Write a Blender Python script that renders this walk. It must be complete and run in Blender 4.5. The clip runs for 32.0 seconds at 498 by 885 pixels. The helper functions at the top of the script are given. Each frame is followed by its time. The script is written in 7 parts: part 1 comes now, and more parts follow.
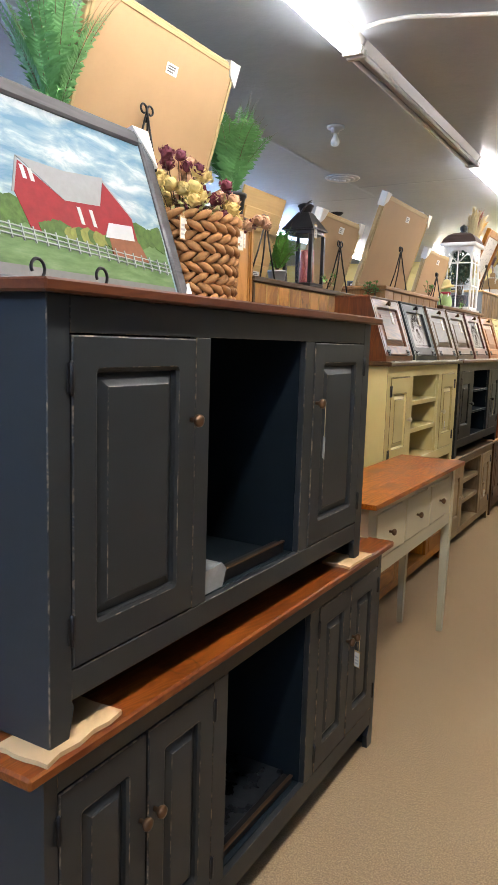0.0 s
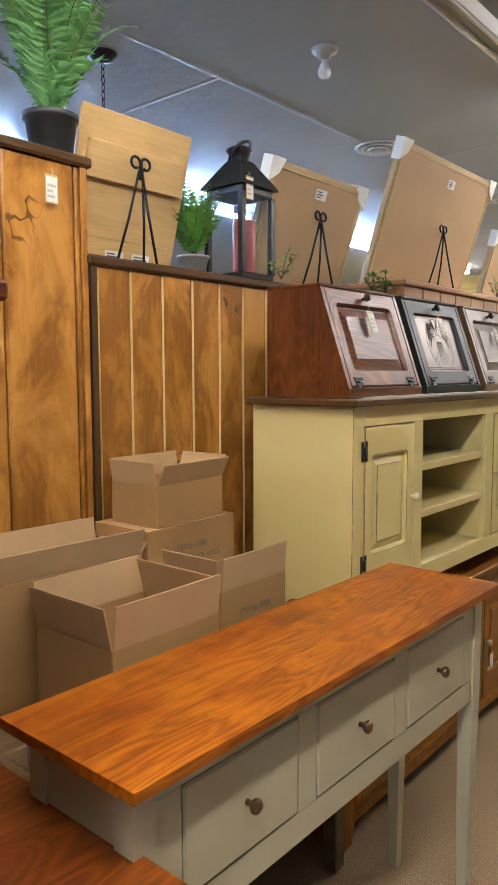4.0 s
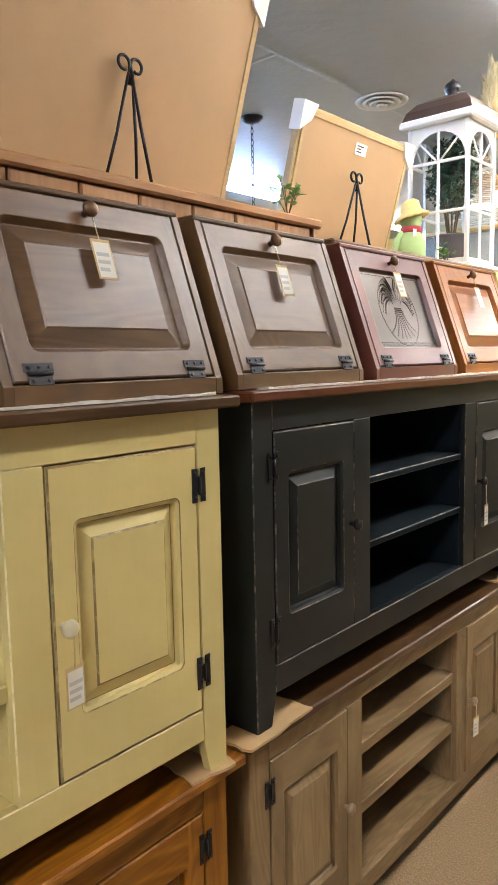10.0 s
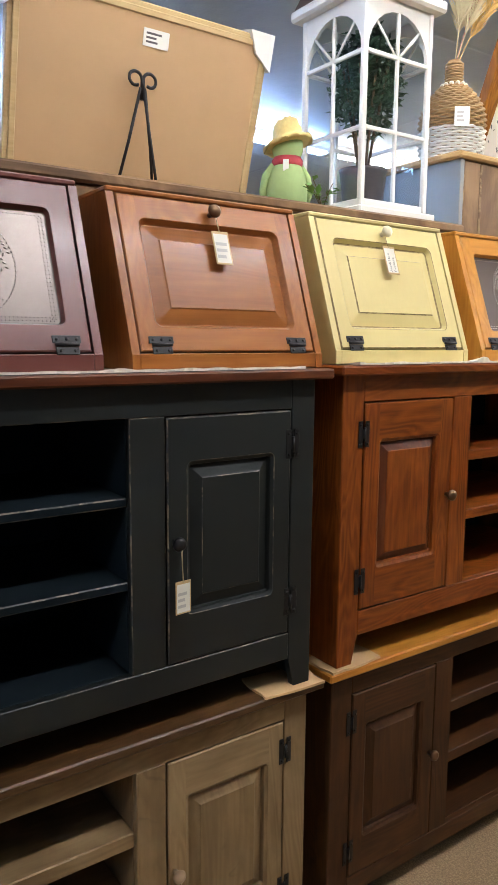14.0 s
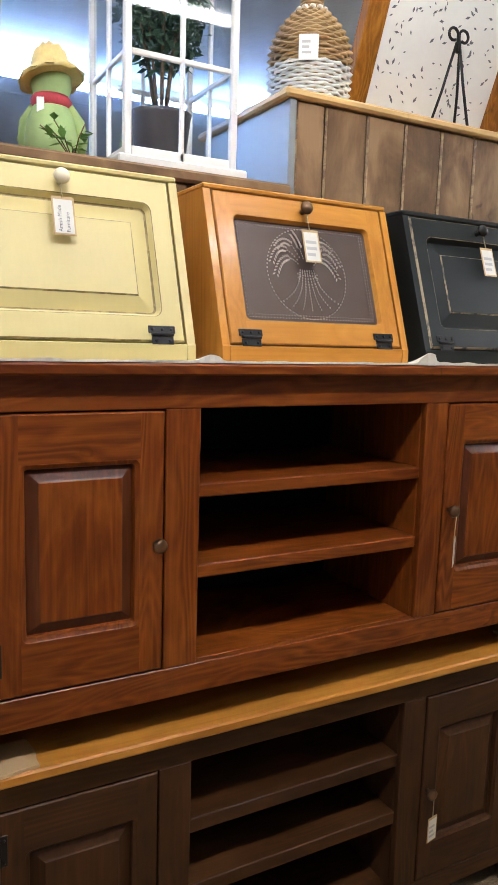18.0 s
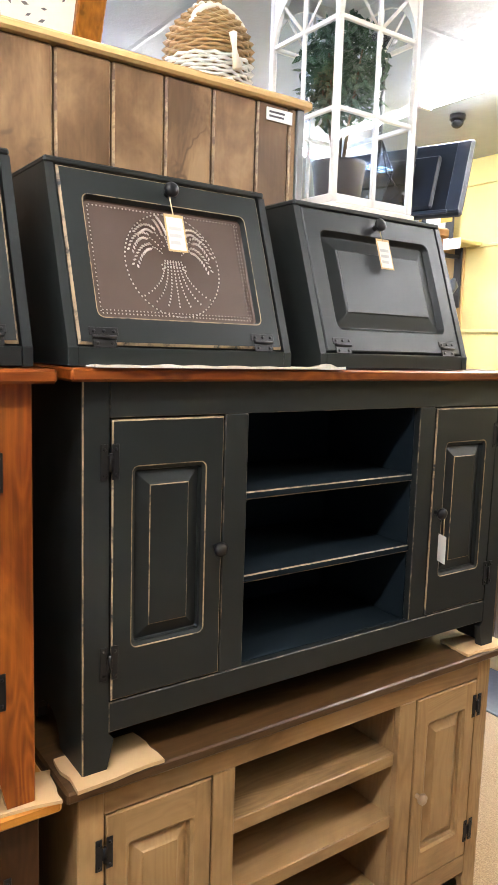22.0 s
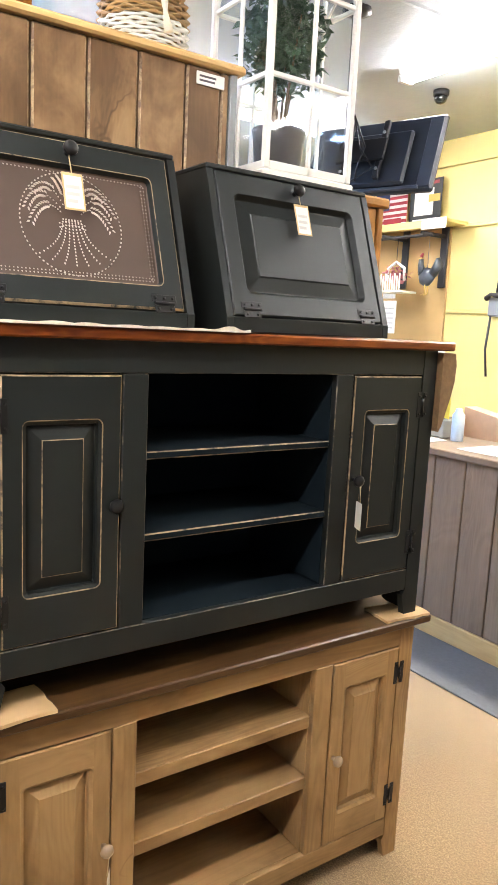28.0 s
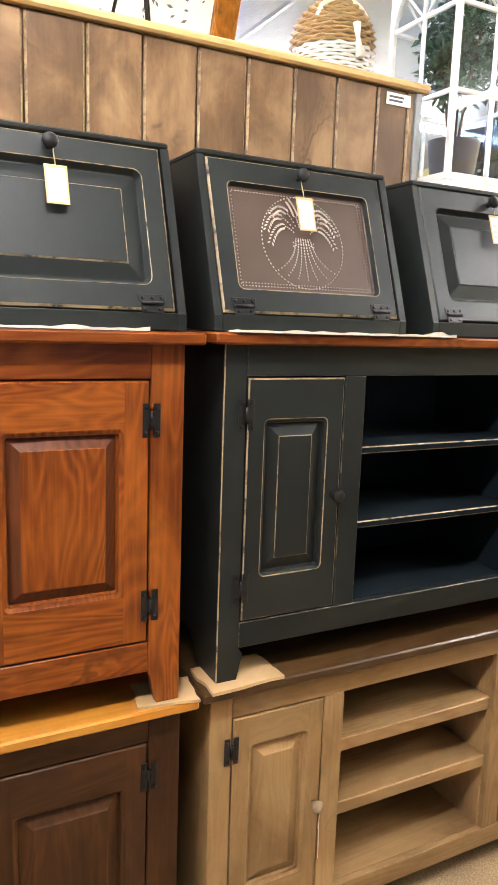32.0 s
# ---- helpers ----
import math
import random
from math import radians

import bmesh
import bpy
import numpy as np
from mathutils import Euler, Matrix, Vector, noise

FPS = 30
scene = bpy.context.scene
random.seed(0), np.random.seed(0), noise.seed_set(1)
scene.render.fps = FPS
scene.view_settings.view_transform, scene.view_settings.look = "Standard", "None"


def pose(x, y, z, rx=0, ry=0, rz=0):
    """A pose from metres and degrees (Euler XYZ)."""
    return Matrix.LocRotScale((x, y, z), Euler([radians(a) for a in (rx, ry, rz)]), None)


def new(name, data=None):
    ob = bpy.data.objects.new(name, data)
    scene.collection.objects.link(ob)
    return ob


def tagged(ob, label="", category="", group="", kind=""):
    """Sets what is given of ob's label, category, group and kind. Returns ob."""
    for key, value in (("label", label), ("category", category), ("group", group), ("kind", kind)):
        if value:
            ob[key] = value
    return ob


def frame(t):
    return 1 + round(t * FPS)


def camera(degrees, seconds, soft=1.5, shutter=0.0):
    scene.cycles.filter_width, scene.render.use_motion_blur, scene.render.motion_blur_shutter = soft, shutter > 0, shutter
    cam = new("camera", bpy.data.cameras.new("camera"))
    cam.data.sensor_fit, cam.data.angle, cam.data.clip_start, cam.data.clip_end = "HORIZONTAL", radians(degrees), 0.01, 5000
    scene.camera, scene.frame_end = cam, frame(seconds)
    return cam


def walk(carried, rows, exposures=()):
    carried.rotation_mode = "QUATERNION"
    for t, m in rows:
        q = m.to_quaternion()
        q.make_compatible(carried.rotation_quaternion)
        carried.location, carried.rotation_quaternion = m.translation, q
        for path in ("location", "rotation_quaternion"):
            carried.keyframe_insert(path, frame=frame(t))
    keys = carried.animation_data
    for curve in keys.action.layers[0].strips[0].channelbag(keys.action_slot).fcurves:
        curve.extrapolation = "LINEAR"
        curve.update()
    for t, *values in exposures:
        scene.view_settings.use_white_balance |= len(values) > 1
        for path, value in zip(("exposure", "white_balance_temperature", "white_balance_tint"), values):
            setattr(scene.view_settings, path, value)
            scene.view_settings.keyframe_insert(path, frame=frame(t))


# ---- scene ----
cam = camera(38.0, 32.0)
METRES, EYE, TILT, LEAN, TURN = 9.2, 1.507, 0.0, 0.0, 30.1
ROWS = [
    (0.0, 0.0, 0.0, 0.0, 0.24, -7.89, -1.72),
    (0.5, 0.0065, 0.0135, 0.0001, 1.77, -6.64, -1.47),
    (1.0, 0.0163, 0.0361, -0.0004, 2.9, -5.77, -1.48),
    (1.5, 0.0214, 0.0642, -0.0002, -1.07, -5.67, -0.7),
    (2.0, 0.0285, 0.0887, -0.0009, -4.97, -5.63, 0.3),
    (2.5, 0.0468, 0.1128, -0.0015, -1.03, -6.15, 0.73),
    (4.5, 0.0998, 0.2099, -0.0004, 11.33, -5.48, 0.03),
    (5.0, 0.1093, 0.2361, 0.0004, 10.93, -6.14, 0.5),
    (5.5, 0.1141, 0.2595, 0.0027, 11.18, -5.13, 0.73),
    (6.0, 0.1296, 0.2765, 0.001, 14.01, -5.86, 0.97),
    (6.5, 0.1478, 0.2905, -0.0006, 18.43, -8.1, -0.03),
    (7.0, 0.1533, 0.3095, -0.0012, 16.87, -8.13, 0.78),
    (7.5, 0.151, 0.329, 0.0009, 15.91, -7.04, -0.78),
    (8.0, 0.1552, 0.3419, 0.001, 15.46, -7.32, 0.16),
    (8.5, 0.1709, 0.3581, 0.0005, 15.96, -8.09, 1.64),
    (9.0, 0.1859, 0.3731, -0.003, 16.51, -9.34, 0.49),
    (9.5, 0.1893, 0.3928, -0.0034, 13.32, -9.43, 1.56),
    (10.0, 0.1897, 0.4112, -0.0017, 10.74, -6.65, 1.13),
    (10.5, 0.2056, 0.4274, -0.0024, 10.0, -7.18, 1.8),
    (11.0, 0.2259, 0.442, -0.0007, 12.45, -7.73, 0.64),
    (11.5, 0.2376, 0.4583, -0.0008, 13.18, -7.25, 0.15),
    (12.0, 0.2473, 0.4774, -0.0003, 13.56, -6.41, -1.09),
    (12.5, 0.2637, 0.4923, -0.0014, 19.55, -7.77, -1.22),
    (13.0, 0.2812, 0.5054, 0.0001, 24.85, -7.75, -1.11),
    (13.5, 0.2871, 0.5222, -0.0017, 24.09, -8.18, -0.39),
    (15.5, 0.3267, 0.5673, -0.0016, 30.39, -8.11, -1.09),
    (16.0, 0.3266, 0.58, -0.0026, 28.87, -8.7, -0.43),
    (16.5, 0.3238, 0.5953, -0.0025, 26.05, -9.48, -0.69),
    (17.0, 0.3255, 0.6049, -0.003, 24.88, -9.08, -0.64),
    (17.5, 0.3371, 0.6173, -0.0021, 27.11, -8.75, -0.16),
    (18.0, 0.3521, 0.6274, -0.0023, 31.62, -8.41, -1.74),
    (18.5, 0.3604, 0.6398, -0.005, 26.61, -9.66, -0.09),
    (19.0, 0.3601, 0.656, -0.0039, 22.87, -8.15, -0.71),
    (19.5, 0.3612, 0.6704, -0.0031, 21.64, -6.49, -0.67),
    (20.0, 0.3727, 0.6845, -0.003, 23.66, -6.73, -0.56),
    (20.5, 0.3915, 0.6988, -0.0023, 28.5, -6.65, -1.84),
    (21.0, 0.4008, 0.7116, -0.0039, 24.09, -7.5, -0.57),
    (21.5, 0.4038, 0.731, -0.0031, 24.15, -6.8, -1.71),
    (22.0, 0.406, 0.7461, -0.0034, 25.07, -7.53, -1.74),
    (22.5, 0.4164, 0.7613, -0.002, 29.19, -8.21, -1.21),
    (23.0, 0.4282, 0.771, -0.0021, 28.95, -8.91, -2.38),
    (23.5, 0.4326, 0.7739, -0.0045, 30.35, -9.41, -4.53),
    (24.0, 0.4346, 0.774, -0.0066, 30.81, -9.84, -4.56),
    (24.5, 0.4358, 0.7735, -0.0081, 30.48, -8.37, -4.39),
    (26.5, 0.4318, 0.7556, -0.0065, 28.1, -9.46, -2.33),
    (27.0, 0.4305, 0.7519, -0.0055, 27.93, -8.44, -2.44),
    (27.5, 0.4282, 0.7502, -0.0053, 25.23, -8.75, -2.11),
    (28.0, 0.4275, 0.7538, -0.0066, 25.82, -9.0, -2.79),
    (28.5, 0.4265, 0.7523, -0.0069, 27.78, -8.55, -3.41),
    (29.0, 0.4238, 0.7455, -0.0063, 27.94, -8.78, -2.68),
    (29.5, 0.4207, 0.7403, -0.0055, 28.68, -8.81, -2.23),
    (30.0, 0.4176, 0.7368, -0.005, 29.49, -8.76, -1.87),
    (30.5, 0.4154, 0.7333, -0.0053, 31.24, -9.49, -2.19),
    (31.0, 0.4147, 0.7311, -0.0052, 32.03, -9.19, -1.54),
    (31.5, 0.4134, 0.7292, -0.0053, 31.46, -9.58, -1.89),
    (32.0, 0.4105, 0.726, -0.0051, 32.79, -9.66, -1.98),
]
EXPOSURES = [(0.0, 0.74, 6350, 10), (2.0, 0.86, 6350, 10), (5.0, 0.88, 6400, 10), (6.0, 0.95, 6400, 10), (8.0, 1.25, 6450, 10), (9.0, 1.45, 6500, 10), (10.0, 1.20, 6400, 10), (11.0, 1.06, 6250, 10), (13.0, 0.80, 6050, 10), (16.5, 0.42, 5900, 10), (18.0, 0.56, 5850, 10), (19.0, 1.27, 5750, 10), (20.0, 1.35, 5550, 10), (22.0, 1.68, 6100, 10), (28.0, 1.68, 6300, 10), (32.0, 1.85, 6250, 10)]
walk(cam, [(t, pose(0, 0, EYE, TILT, LEAN, TURN) @ pose(METRES * x, METRES * y, METRES * z, 90 + pitch, roll, yaw)) for t, x, y, z, yaw, pitch, roll in ROWS], EXPOSURES)

# ---- world and exposure ----
world = bpy.data.worlds.new("store_world")
scene.world = world
world.use_nodes = True
world.node_tree.nodes["Background"].inputs[0].default_value = (0.75, 0.85, 1.0, 1)
world.node_tree.nodes["Background"].inputs[1].default_value = 0.05

CEIL = 2.98          # ceiling height
FRONT = -1.325       # front plane of the long row of consoles
TUBE_WARM, TUBE_COOL = 58.0, 95.0   # strength of the tubes


# ---- materials ----
class Nodes:
    """A small wrapper to write node materials shortly."""

    def __init__(self, name):
        self.mat = bpy.data.materials.new(name)
        self.mat.use_nodes = True
        self.t = self.mat.node_tree
        self.bsdf = self.t.nodes["Principled BSDF"]

    def n(self, kind, operation="", data_type="", blend_type=""):
        node = self.t.nodes.new(kind)
        if operation:
            node.operation = operation
        if data_type:
            node.data_type = data_type
        if blend_type:
            node.blend_type = blend_type
        return node

    def link(self, a, b):
        self.t.links.new(a, b)

    def coords(self, scale=(1, 1, 1), jitter=True, rot=(0, 0, 0)):
        tc = self.n("ShaderNodeTexCoord")
        mp = self.n("ShaderNodeMapping")
        mp.inputs["Scale"].default_value = scale
        mp.inputs["Rotation"].default_value = rot
        self.link(tc.outputs["Object"], mp.inputs["Vector"])
        if jitter:
            info = self.n("ShaderNodeObjectInfo")
            mul = self.n("ShaderNodeMath", operation="MULTIPLY")
            mul.inputs[1].default_value = 37.0
            self.link(info.outputs["Random"], mul.inputs[0])
            self.link(mul.outputs[0], mp.inputs["Location"])
        return mp.outputs[0]

    def noise(self, vec, scale, detail=4, rough=0.55, dist=0.0):
        nd = self.n("ShaderNodeTexNoise")
        nd.inputs["Scale"].default_value = scale
        nd.inputs["Detail"].default_value = detail
        nd.inputs["Roughness"].default_value = rough
        nd.inputs["Distortion"].default_value = dist
        self.link(vec, nd.inputs["Vector"])
        return nd.outputs[0]

    def ramp(self, fac, stops):
        r = self.n("ShaderNodeValToRGB")
        els = r.color_ramp.elements
        while len(els) < len(stops):
            els.new(0.5)
        for el, (p, c) in zip(els, stops):
            el.position = p
            el.color = (*c, 1) if len(c) == 3 else c
        self.link(fac, r.inputs[0])
        return r.outputs[0]

    def mix(self, fac, a, b, mode="MIX"):
        m = self.n("ShaderNodeMix", data_type="RGBA", blend_type=mode)
        for sock, v in ((m.inputs[0], fac), (m.inputs[6], a), (m.inputs[7], b)):
            if hasattr(v, "is_output"):
                self.link(v, sock)
            elif isinstance(v, (int, float)):
                sock.default_value = v
            else:
                sock.default_value = (*v, 1)
        return m.outputs[2]

    def span(self, fac, lo, hi):
        m = self.n("ShaderNodeMapRange")
        m.inputs["To Min"].default_value, m.inputs["To Max"].default_value = lo, hi
        self.link(fac, m.inputs[0])
        return m.outputs[0]

    def bump(self, height, strength=0.2, distance=0.002):
        b = self.n("ShaderNodeBump")
        b.inputs["Strength"].default_value = strength
        b.inputs["Distance"].default_value = distance
        self.link(height, b.inputs["Height"])
        self.link(b.outputs[0], self.bsdf.inputs["Normal"])

    def done(self, color, rough=0.5, metal=0.0, coat=0.0, spec=0.5):
        b = self.bsdf.inputs
        for sock, v in ((b["Base Color"], color), (b["Roughness"], rough)):
            if hasattr(v, "is_output"):
                self.link(v, sock)
            elif isinstance(v, (int, float)):
                sock.default_value = v
            else:
                sock.default_value = (*v, 1)
        b["Metallic"].default_value = metal
        b["Coat Weight"].default_value = coat
        b["Coat Roughness"].default_value = 0.12
        b["Specular IOR Level"].default_value = spec
        return self.mat


def wood(name, dark, mid, light, axis="z", rough=0.38, coat=0.15, knots=0.5, scale=1.0, fig=0.38, fleck=0.26, tone=0.30, rings=13.0, strip=0.24, calm=0.15, blotch=(0.55, 1.8), cw=0.15, spec=0.26):
    """Stained or bare wood with its grain along one axis: cathedral figure, fine streaks, blotches, knots."""
    k = Nodes(name)

    def along(a, b):
        return {"x": (a, b, b), "y": (b, a, b), "z": (b, b, a)}[axis]

    figure = k.noise(k.coords(along(0.42 * scale, 2.4 * scale)), 2.0, 3, 0.5, 0.6)
    wave = k.n("ShaderNodeMath", operation="MULTIPLY")
    wave.inputs[1].default_value = 1.8 * rings
    k.link(figure, wave.inputs[0])
    turns = k.n("ShaderNodeMath", operation="FRACT")
    k.link(wave.outputs[0], turns.inputs[0])
    soft = k.ramp(turns.outputs[0], [(0.0, tuple(0.6 * a_ + 0.4 * b_ for a_, b_ in zip(dark, mid))), (0.14, mid), (0.50, light), (0.80, mid), (1.0, tuple(0.6 * a_ + 0.4 * b_ for a_, b_ in zip(dark, mid)))])
    fine = k.noise(k.coords(along(1.6 * scale, 38 * scale)), 3.0, 5, 0.6, 0.15)
    streak = k.ramp(fine, [(0.30, dark), (0.50, mid), (0.75, light)])
    blot = k.noise(k.coords(along(*blotch)), 3.4, 5, 0.62, 0.5)
    cloud = k.ramp(blot, [(0.51 - cw, tuple(0.65 * a_ + 0.35 * b_ for a_, b_ in zip(dark, mid))), (0.50, mid), (0.51 + cw, tuple(0.4 * a_ + 0.6 * b_ for a_, b_ in zip(mid, light)))])
    patchy = k.n("ShaderNodeMath", operation="MULTIPLY")
    patchy.inputs[1].default_value = fig
    k.link(k.ramp(k.noise(k.coords((1, 1, 1)), 3.1, 2, 0.5, 0.3), [(0.32, (calm,) * 3), (0.62, (1.25,) * 3)]), patchy.inputs[0])
    col = k.mix(patchy.outputs[0], cloud, soft)
    band = k.ramp(k.noise(k.coords(along(0.5 * scale, 9 * scale)), 3.0, 3, 0.6, 0.3), [(0.30, dark), (0.50, mid), (0.72, light)])
    col = k.mix(strip, col, band)
    col = k.mix(fleck, col, streak)
    info = k.n("ShaderNodeObjectInfo")
    col = k.mix(k.span(info.outputs["Random"], 0.0, tone), col, tuple(0.5 * a_ + 0.5 * b_ for a_, b_ in zip(dark, mid)))
    if knots:
        vo = k.n("ShaderNodeTexVoronoi")
        vo.inputs["Scale"].default_value = 2.3 * scale
        wob = k.n("ShaderNodeVectorMath", operation="ADD")
        k.link(k.coords(along(0.6, 1.0)), wob.inputs[0])
        k.link(k.noise(k.coords((1, 1, 1)), 12.0, 2, 0.5), wob.inputs[1])
        k.link(wob.outputs[0], vo.inputs["Vector"])
        spot = k.ramp(vo.outputs[0], [(0.0, (1, 1, 1)), (0.07, (0.75,) * 3), (0.10, (0.35,) * 3), (0.15, (0, 0, 0))])
        fac = k.n("ShaderNodeMath", operation="MULTIPLY")
        fac.inputs[1].default_value = knots
        k.link(spot, fac.inputs[0])
        col = k.mix(fac.outputs[0], col, tuple(c * 0.5 for c in dark))
    k.bump(fine, 0.10, 0.001)
    return k.done(col, k.span(blot, rough - 0.06, rough + 0.12), 0.0, coat, spec)


def paint(name, color, rough=0.42, shade=0.8, grain=0.1, coat=0.0, spec=0.5):
    """Brushed paint on wood: faint strokes, faint blotches."""
    k = Nodes(name)
    strokes = k.noise(k.coords((30, 30, 2.2)), 4.0, 4, 0.6)
    blot = k.noise(k.coords((1, 1, 1)), 5.0, 4, 0.6, 0.4)
    c = k.mix(k.span(blot, 0.0, 1.0), tuple(v * shade for v in color), tuple(min(1, v * (2 - shade)) for v in color))
    c = k.mix(k.span(strokes, 0.0, 0.35), c, tuple(v * 0.8 for v in color))
    k.bump(strokes, grain, 0.001)
    return k.done(c, k.span(blot, rough - 0.07, rough + 0.1), 0.0, coat, spec)


def worn(name, under, over, cover=0.5):
    """The rubbed edge of painted wood: bare wood that shows through in patches."""
    k = Nodes(name)
    patch = k.noise(k.coords((1, 1, 1)), 26.0, 5, 0.7, 0.6)
    fac = k.ramp(patch, [(cover - 0.08, (0, 0, 0)), (cover + 0.08, (1, 1, 1))])
    return k.done(k.mix(fac, over, under), 0.5)


def plain(name, color, rough=0.5, metal=0.0, vary=0.12, scale=30.0, bump=0.0, coat=0.0, spec=0.5):
    k = Nodes(name)
    nz = k.noise(k.coords((1, 1, 1)), scale, 4, 0.6)
    c = k.mix(nz, tuple(v * (1 - vary) for v in color), tuple(min(1, v * (1 + vary)) for v in color))
    if bump:
        k.bump(nz, bump, 0.002)
    return k.done(c, k.span(nz, max(0.03, rough - 0.08), rough + 0.08), metal, coat, spec)


def glow(name, color, strength):
    k = Nodes(name)
    k.bsdf.inputs["Emission Color"].default_value = (*color, 1)
    k.bsdf.inputs["Emission Strength"].default_value = strength
    return k.done(color, 0.4)


def glass(name):
    k = Nodes(name)
    m = k.done((0.95, 0.98, 1.0), 0.02)
    k.bsdf.inputs["Transmission Weight"].default_value = 1.0
    k.bsdf.inputs["IOR"].default_value = 1.35
    return m


BLACK = paint("black_paint", (0.0125, 0.0146, 0.0136), 0.43, 0.85, 0.10, 0.0, 0.27)
CHARCOAL = paint("charcoal_black_paint", (0.0205, 0.0224, 0.0222), 0.44, 0.85, 0.10, 0.0, 0.38)
# near black: the shade inside the open bays is put into this colour
SHADED_INSIDE = plain("shaded_inside", (0.0068, 0.0112, 0.0145), 0.8, 0, 0.2, 20, spec=0.08)
ANTIQUE = paint("antique_cream_paint", (0.47, 0.41, 0.26), 0.42, 0.9, 0.08)
BLACK_EDGE = worn("black_paint_rubbed_edge", (0.34, 0.240, 0.130), (0.016, 0.018, 0.018), 0.44)
BLACK_EDGE_FEW = worn("black_paint_lightly_rubbed_edge", (0.22, 0.17, 0.11), (0.017, 0.019, 0.019), 0.56)
CREAM = paint("cream_paint", (0.65, 0.525, 0.205), 0.46, 0.93, 0.08)
GLAZE = worn("brown_glaze_in_the_grooves", (0.20, 0.14, 0.048), (0.46, 0.36, 0.14), 0.45)
PLANKGROOVE = worn("plank_groove_edge", (0.40, 0.27, 0.13), (0.16, 0.092, 0.045), 0.50)
CREAM_EDGE = worn("cream_paint_edge", (0.78, 0.68, 0.38), (0.60, 0.48, 0.20), 0.45)
MAHOG = {a: wood("mahogany_stain_" + a, (0.028, 0.005, 0.001), (0.175, 0.036, 0.004), (0.42, 0.125, 0.014), a, 0.34, 0.08, 0.5, fig=0.50, fleck=0.34, tone=0.40, rings=15.0, strip=0.08, calm=0.25, blotch=(1.0, 2.1), cw=0.11) for a in "xyz"}
DARKRED = {a: wood("dark_cherry_stain_" + a, (0.024, 0.006, 0.003), (0.090, 0.024, 0.008), (0.21, 0.062, 0.017), a, 0.32, 0.12, 0.4) for a in "xyz"}
WALNUT = {a: wood("dark_walnut_stain_" + a, (0.011, 0.0034, 0.0010), (0.053, 0.0192, 0.0050), (0.118, 0.047, 0.0130), a, 0.46, 0.0, 0.4, strip=0.10, blotch=(0.9, 1.8), cw=0.11) for a in "xyz"}
HONEY = {a: wood("honey_brown_stain_" + a, (0.042, 0.011, 0.001), (0.265, 0.092, 0.006), (0.58, 0.245, 0.022), a, 0.40, 0.05, 0.6, fig=0.40, rings=12.0, strip=0.10, calm=0.1, cw=0.12) for a in "xyz"}
TAUPE = {a: wood("grey_brown_stain_" + a, (0.115, 0.071, 0.031), (0.245, 0.160, 0.074), (0.38, 0.265, 0.134), a, 0.45, 0.05, 0.35, strip=0.10, fleck=0.16, blotch=(0.8, 1.6), cw=0.10) for a in "xyz"}
TAN = {a: wood("tan_grey_stain_" + a, (0.140, 0.076, 0.030), (0.295, 0.172, 0.069), (0.43, 0.268, 0.115), a, 0.45, 0.05, 0.35, strip=0.10, fleck=0.16, blotch=(0.8, 1.6), cw=0.10) for a in "xyz"}
ORANGE = {a: wood("orange_pine_" + a, (0.30, 0.100, 0.010), (0.54, 0.225, 0.028), (0.70, 0.340, 0.062), a, 0.33, 0.2, 0.3) for a in "xyz"}
TABLE = {a: wood("red_cherry_top_" + a, (0.030, 0.005, 0.001), (0.29, 0.062, 0.003), (0.66, 0.225, 0.011), a, 0.36, 0.08, 0.3, fig=0.42, fleck=0.24, rings=12.0, strip=0.06, calm=0.1, blotch=(1.8, 3.0), cw=0.12) for a in "xyz"}
DARKTOP = {a: wood("dark_brown_top_" + a, (0.020, 0.009, 0.003), (0.074, 0.036, 0.0125), (0.180, 0.094, 0.036), a, 0.34, 0.08, 0.2) for a in "xyz"}
PINE = {a: wood("honey_pine_board_" + a, (0.10, 0.030, 0.004), (0.40, 0.165, 0.026), (0.66, 0.335, 0.080), a, 0.34, 0.10, 0.9, fig=0.10, fleck=0.10, tone=0.3, strip=0.05, blotch=(0.9, 1.7), cw=0.08) for a in "xyz"}
TANPINE = {a: wood("tan_pine_board_" + a, (0.15, 0.058, 0.016), (0.35, 0.165, 0.058), (0.54, 0.30, 0.125), a, 0.42, 0.05, 0.6) for a in "xyz"}
PALE = {a: wood("pale_pine_" + a, (0.42, 0.25, 0.09), (0.60, 0.39, 0.155), (0.72, 0.50, 0.23), a, 0.42, 0.05, 0.2) for a in "xyz"}
PLANK = {a: wood("brown_plank_" + a, (0.035, 0.016, 0.006), (0.185, 0.102, 0.046), (0.44, 0.275, 0.132), a, 0.45, 0.0, 0.6, fig=0.05, fleck=0.08, tone=0.42, strip=0.03, blotch=(0.9, 1.5), cw=0.11) for a in "xyz"}
CHERRY = {a: wood("cherry_stain_" + a, (0.12, 0.034, 0.006), (0.285, 0.094, 0.017), (0.42, 0.165, 0.036), a, 0.34, 0.08, 0.3) for a in "xyz"}
SLATE = {a: wood("dark_lacquered_wood_" + a, (0.036, 0.015, 0.0045), (0.122, 0.062, 0.0230), (0.205, 0.112, 0.0430), a, 0.38, 0.0, 0.0, strip=0.12, fleck=0.14, spec=0.52) for a in "xyz"}
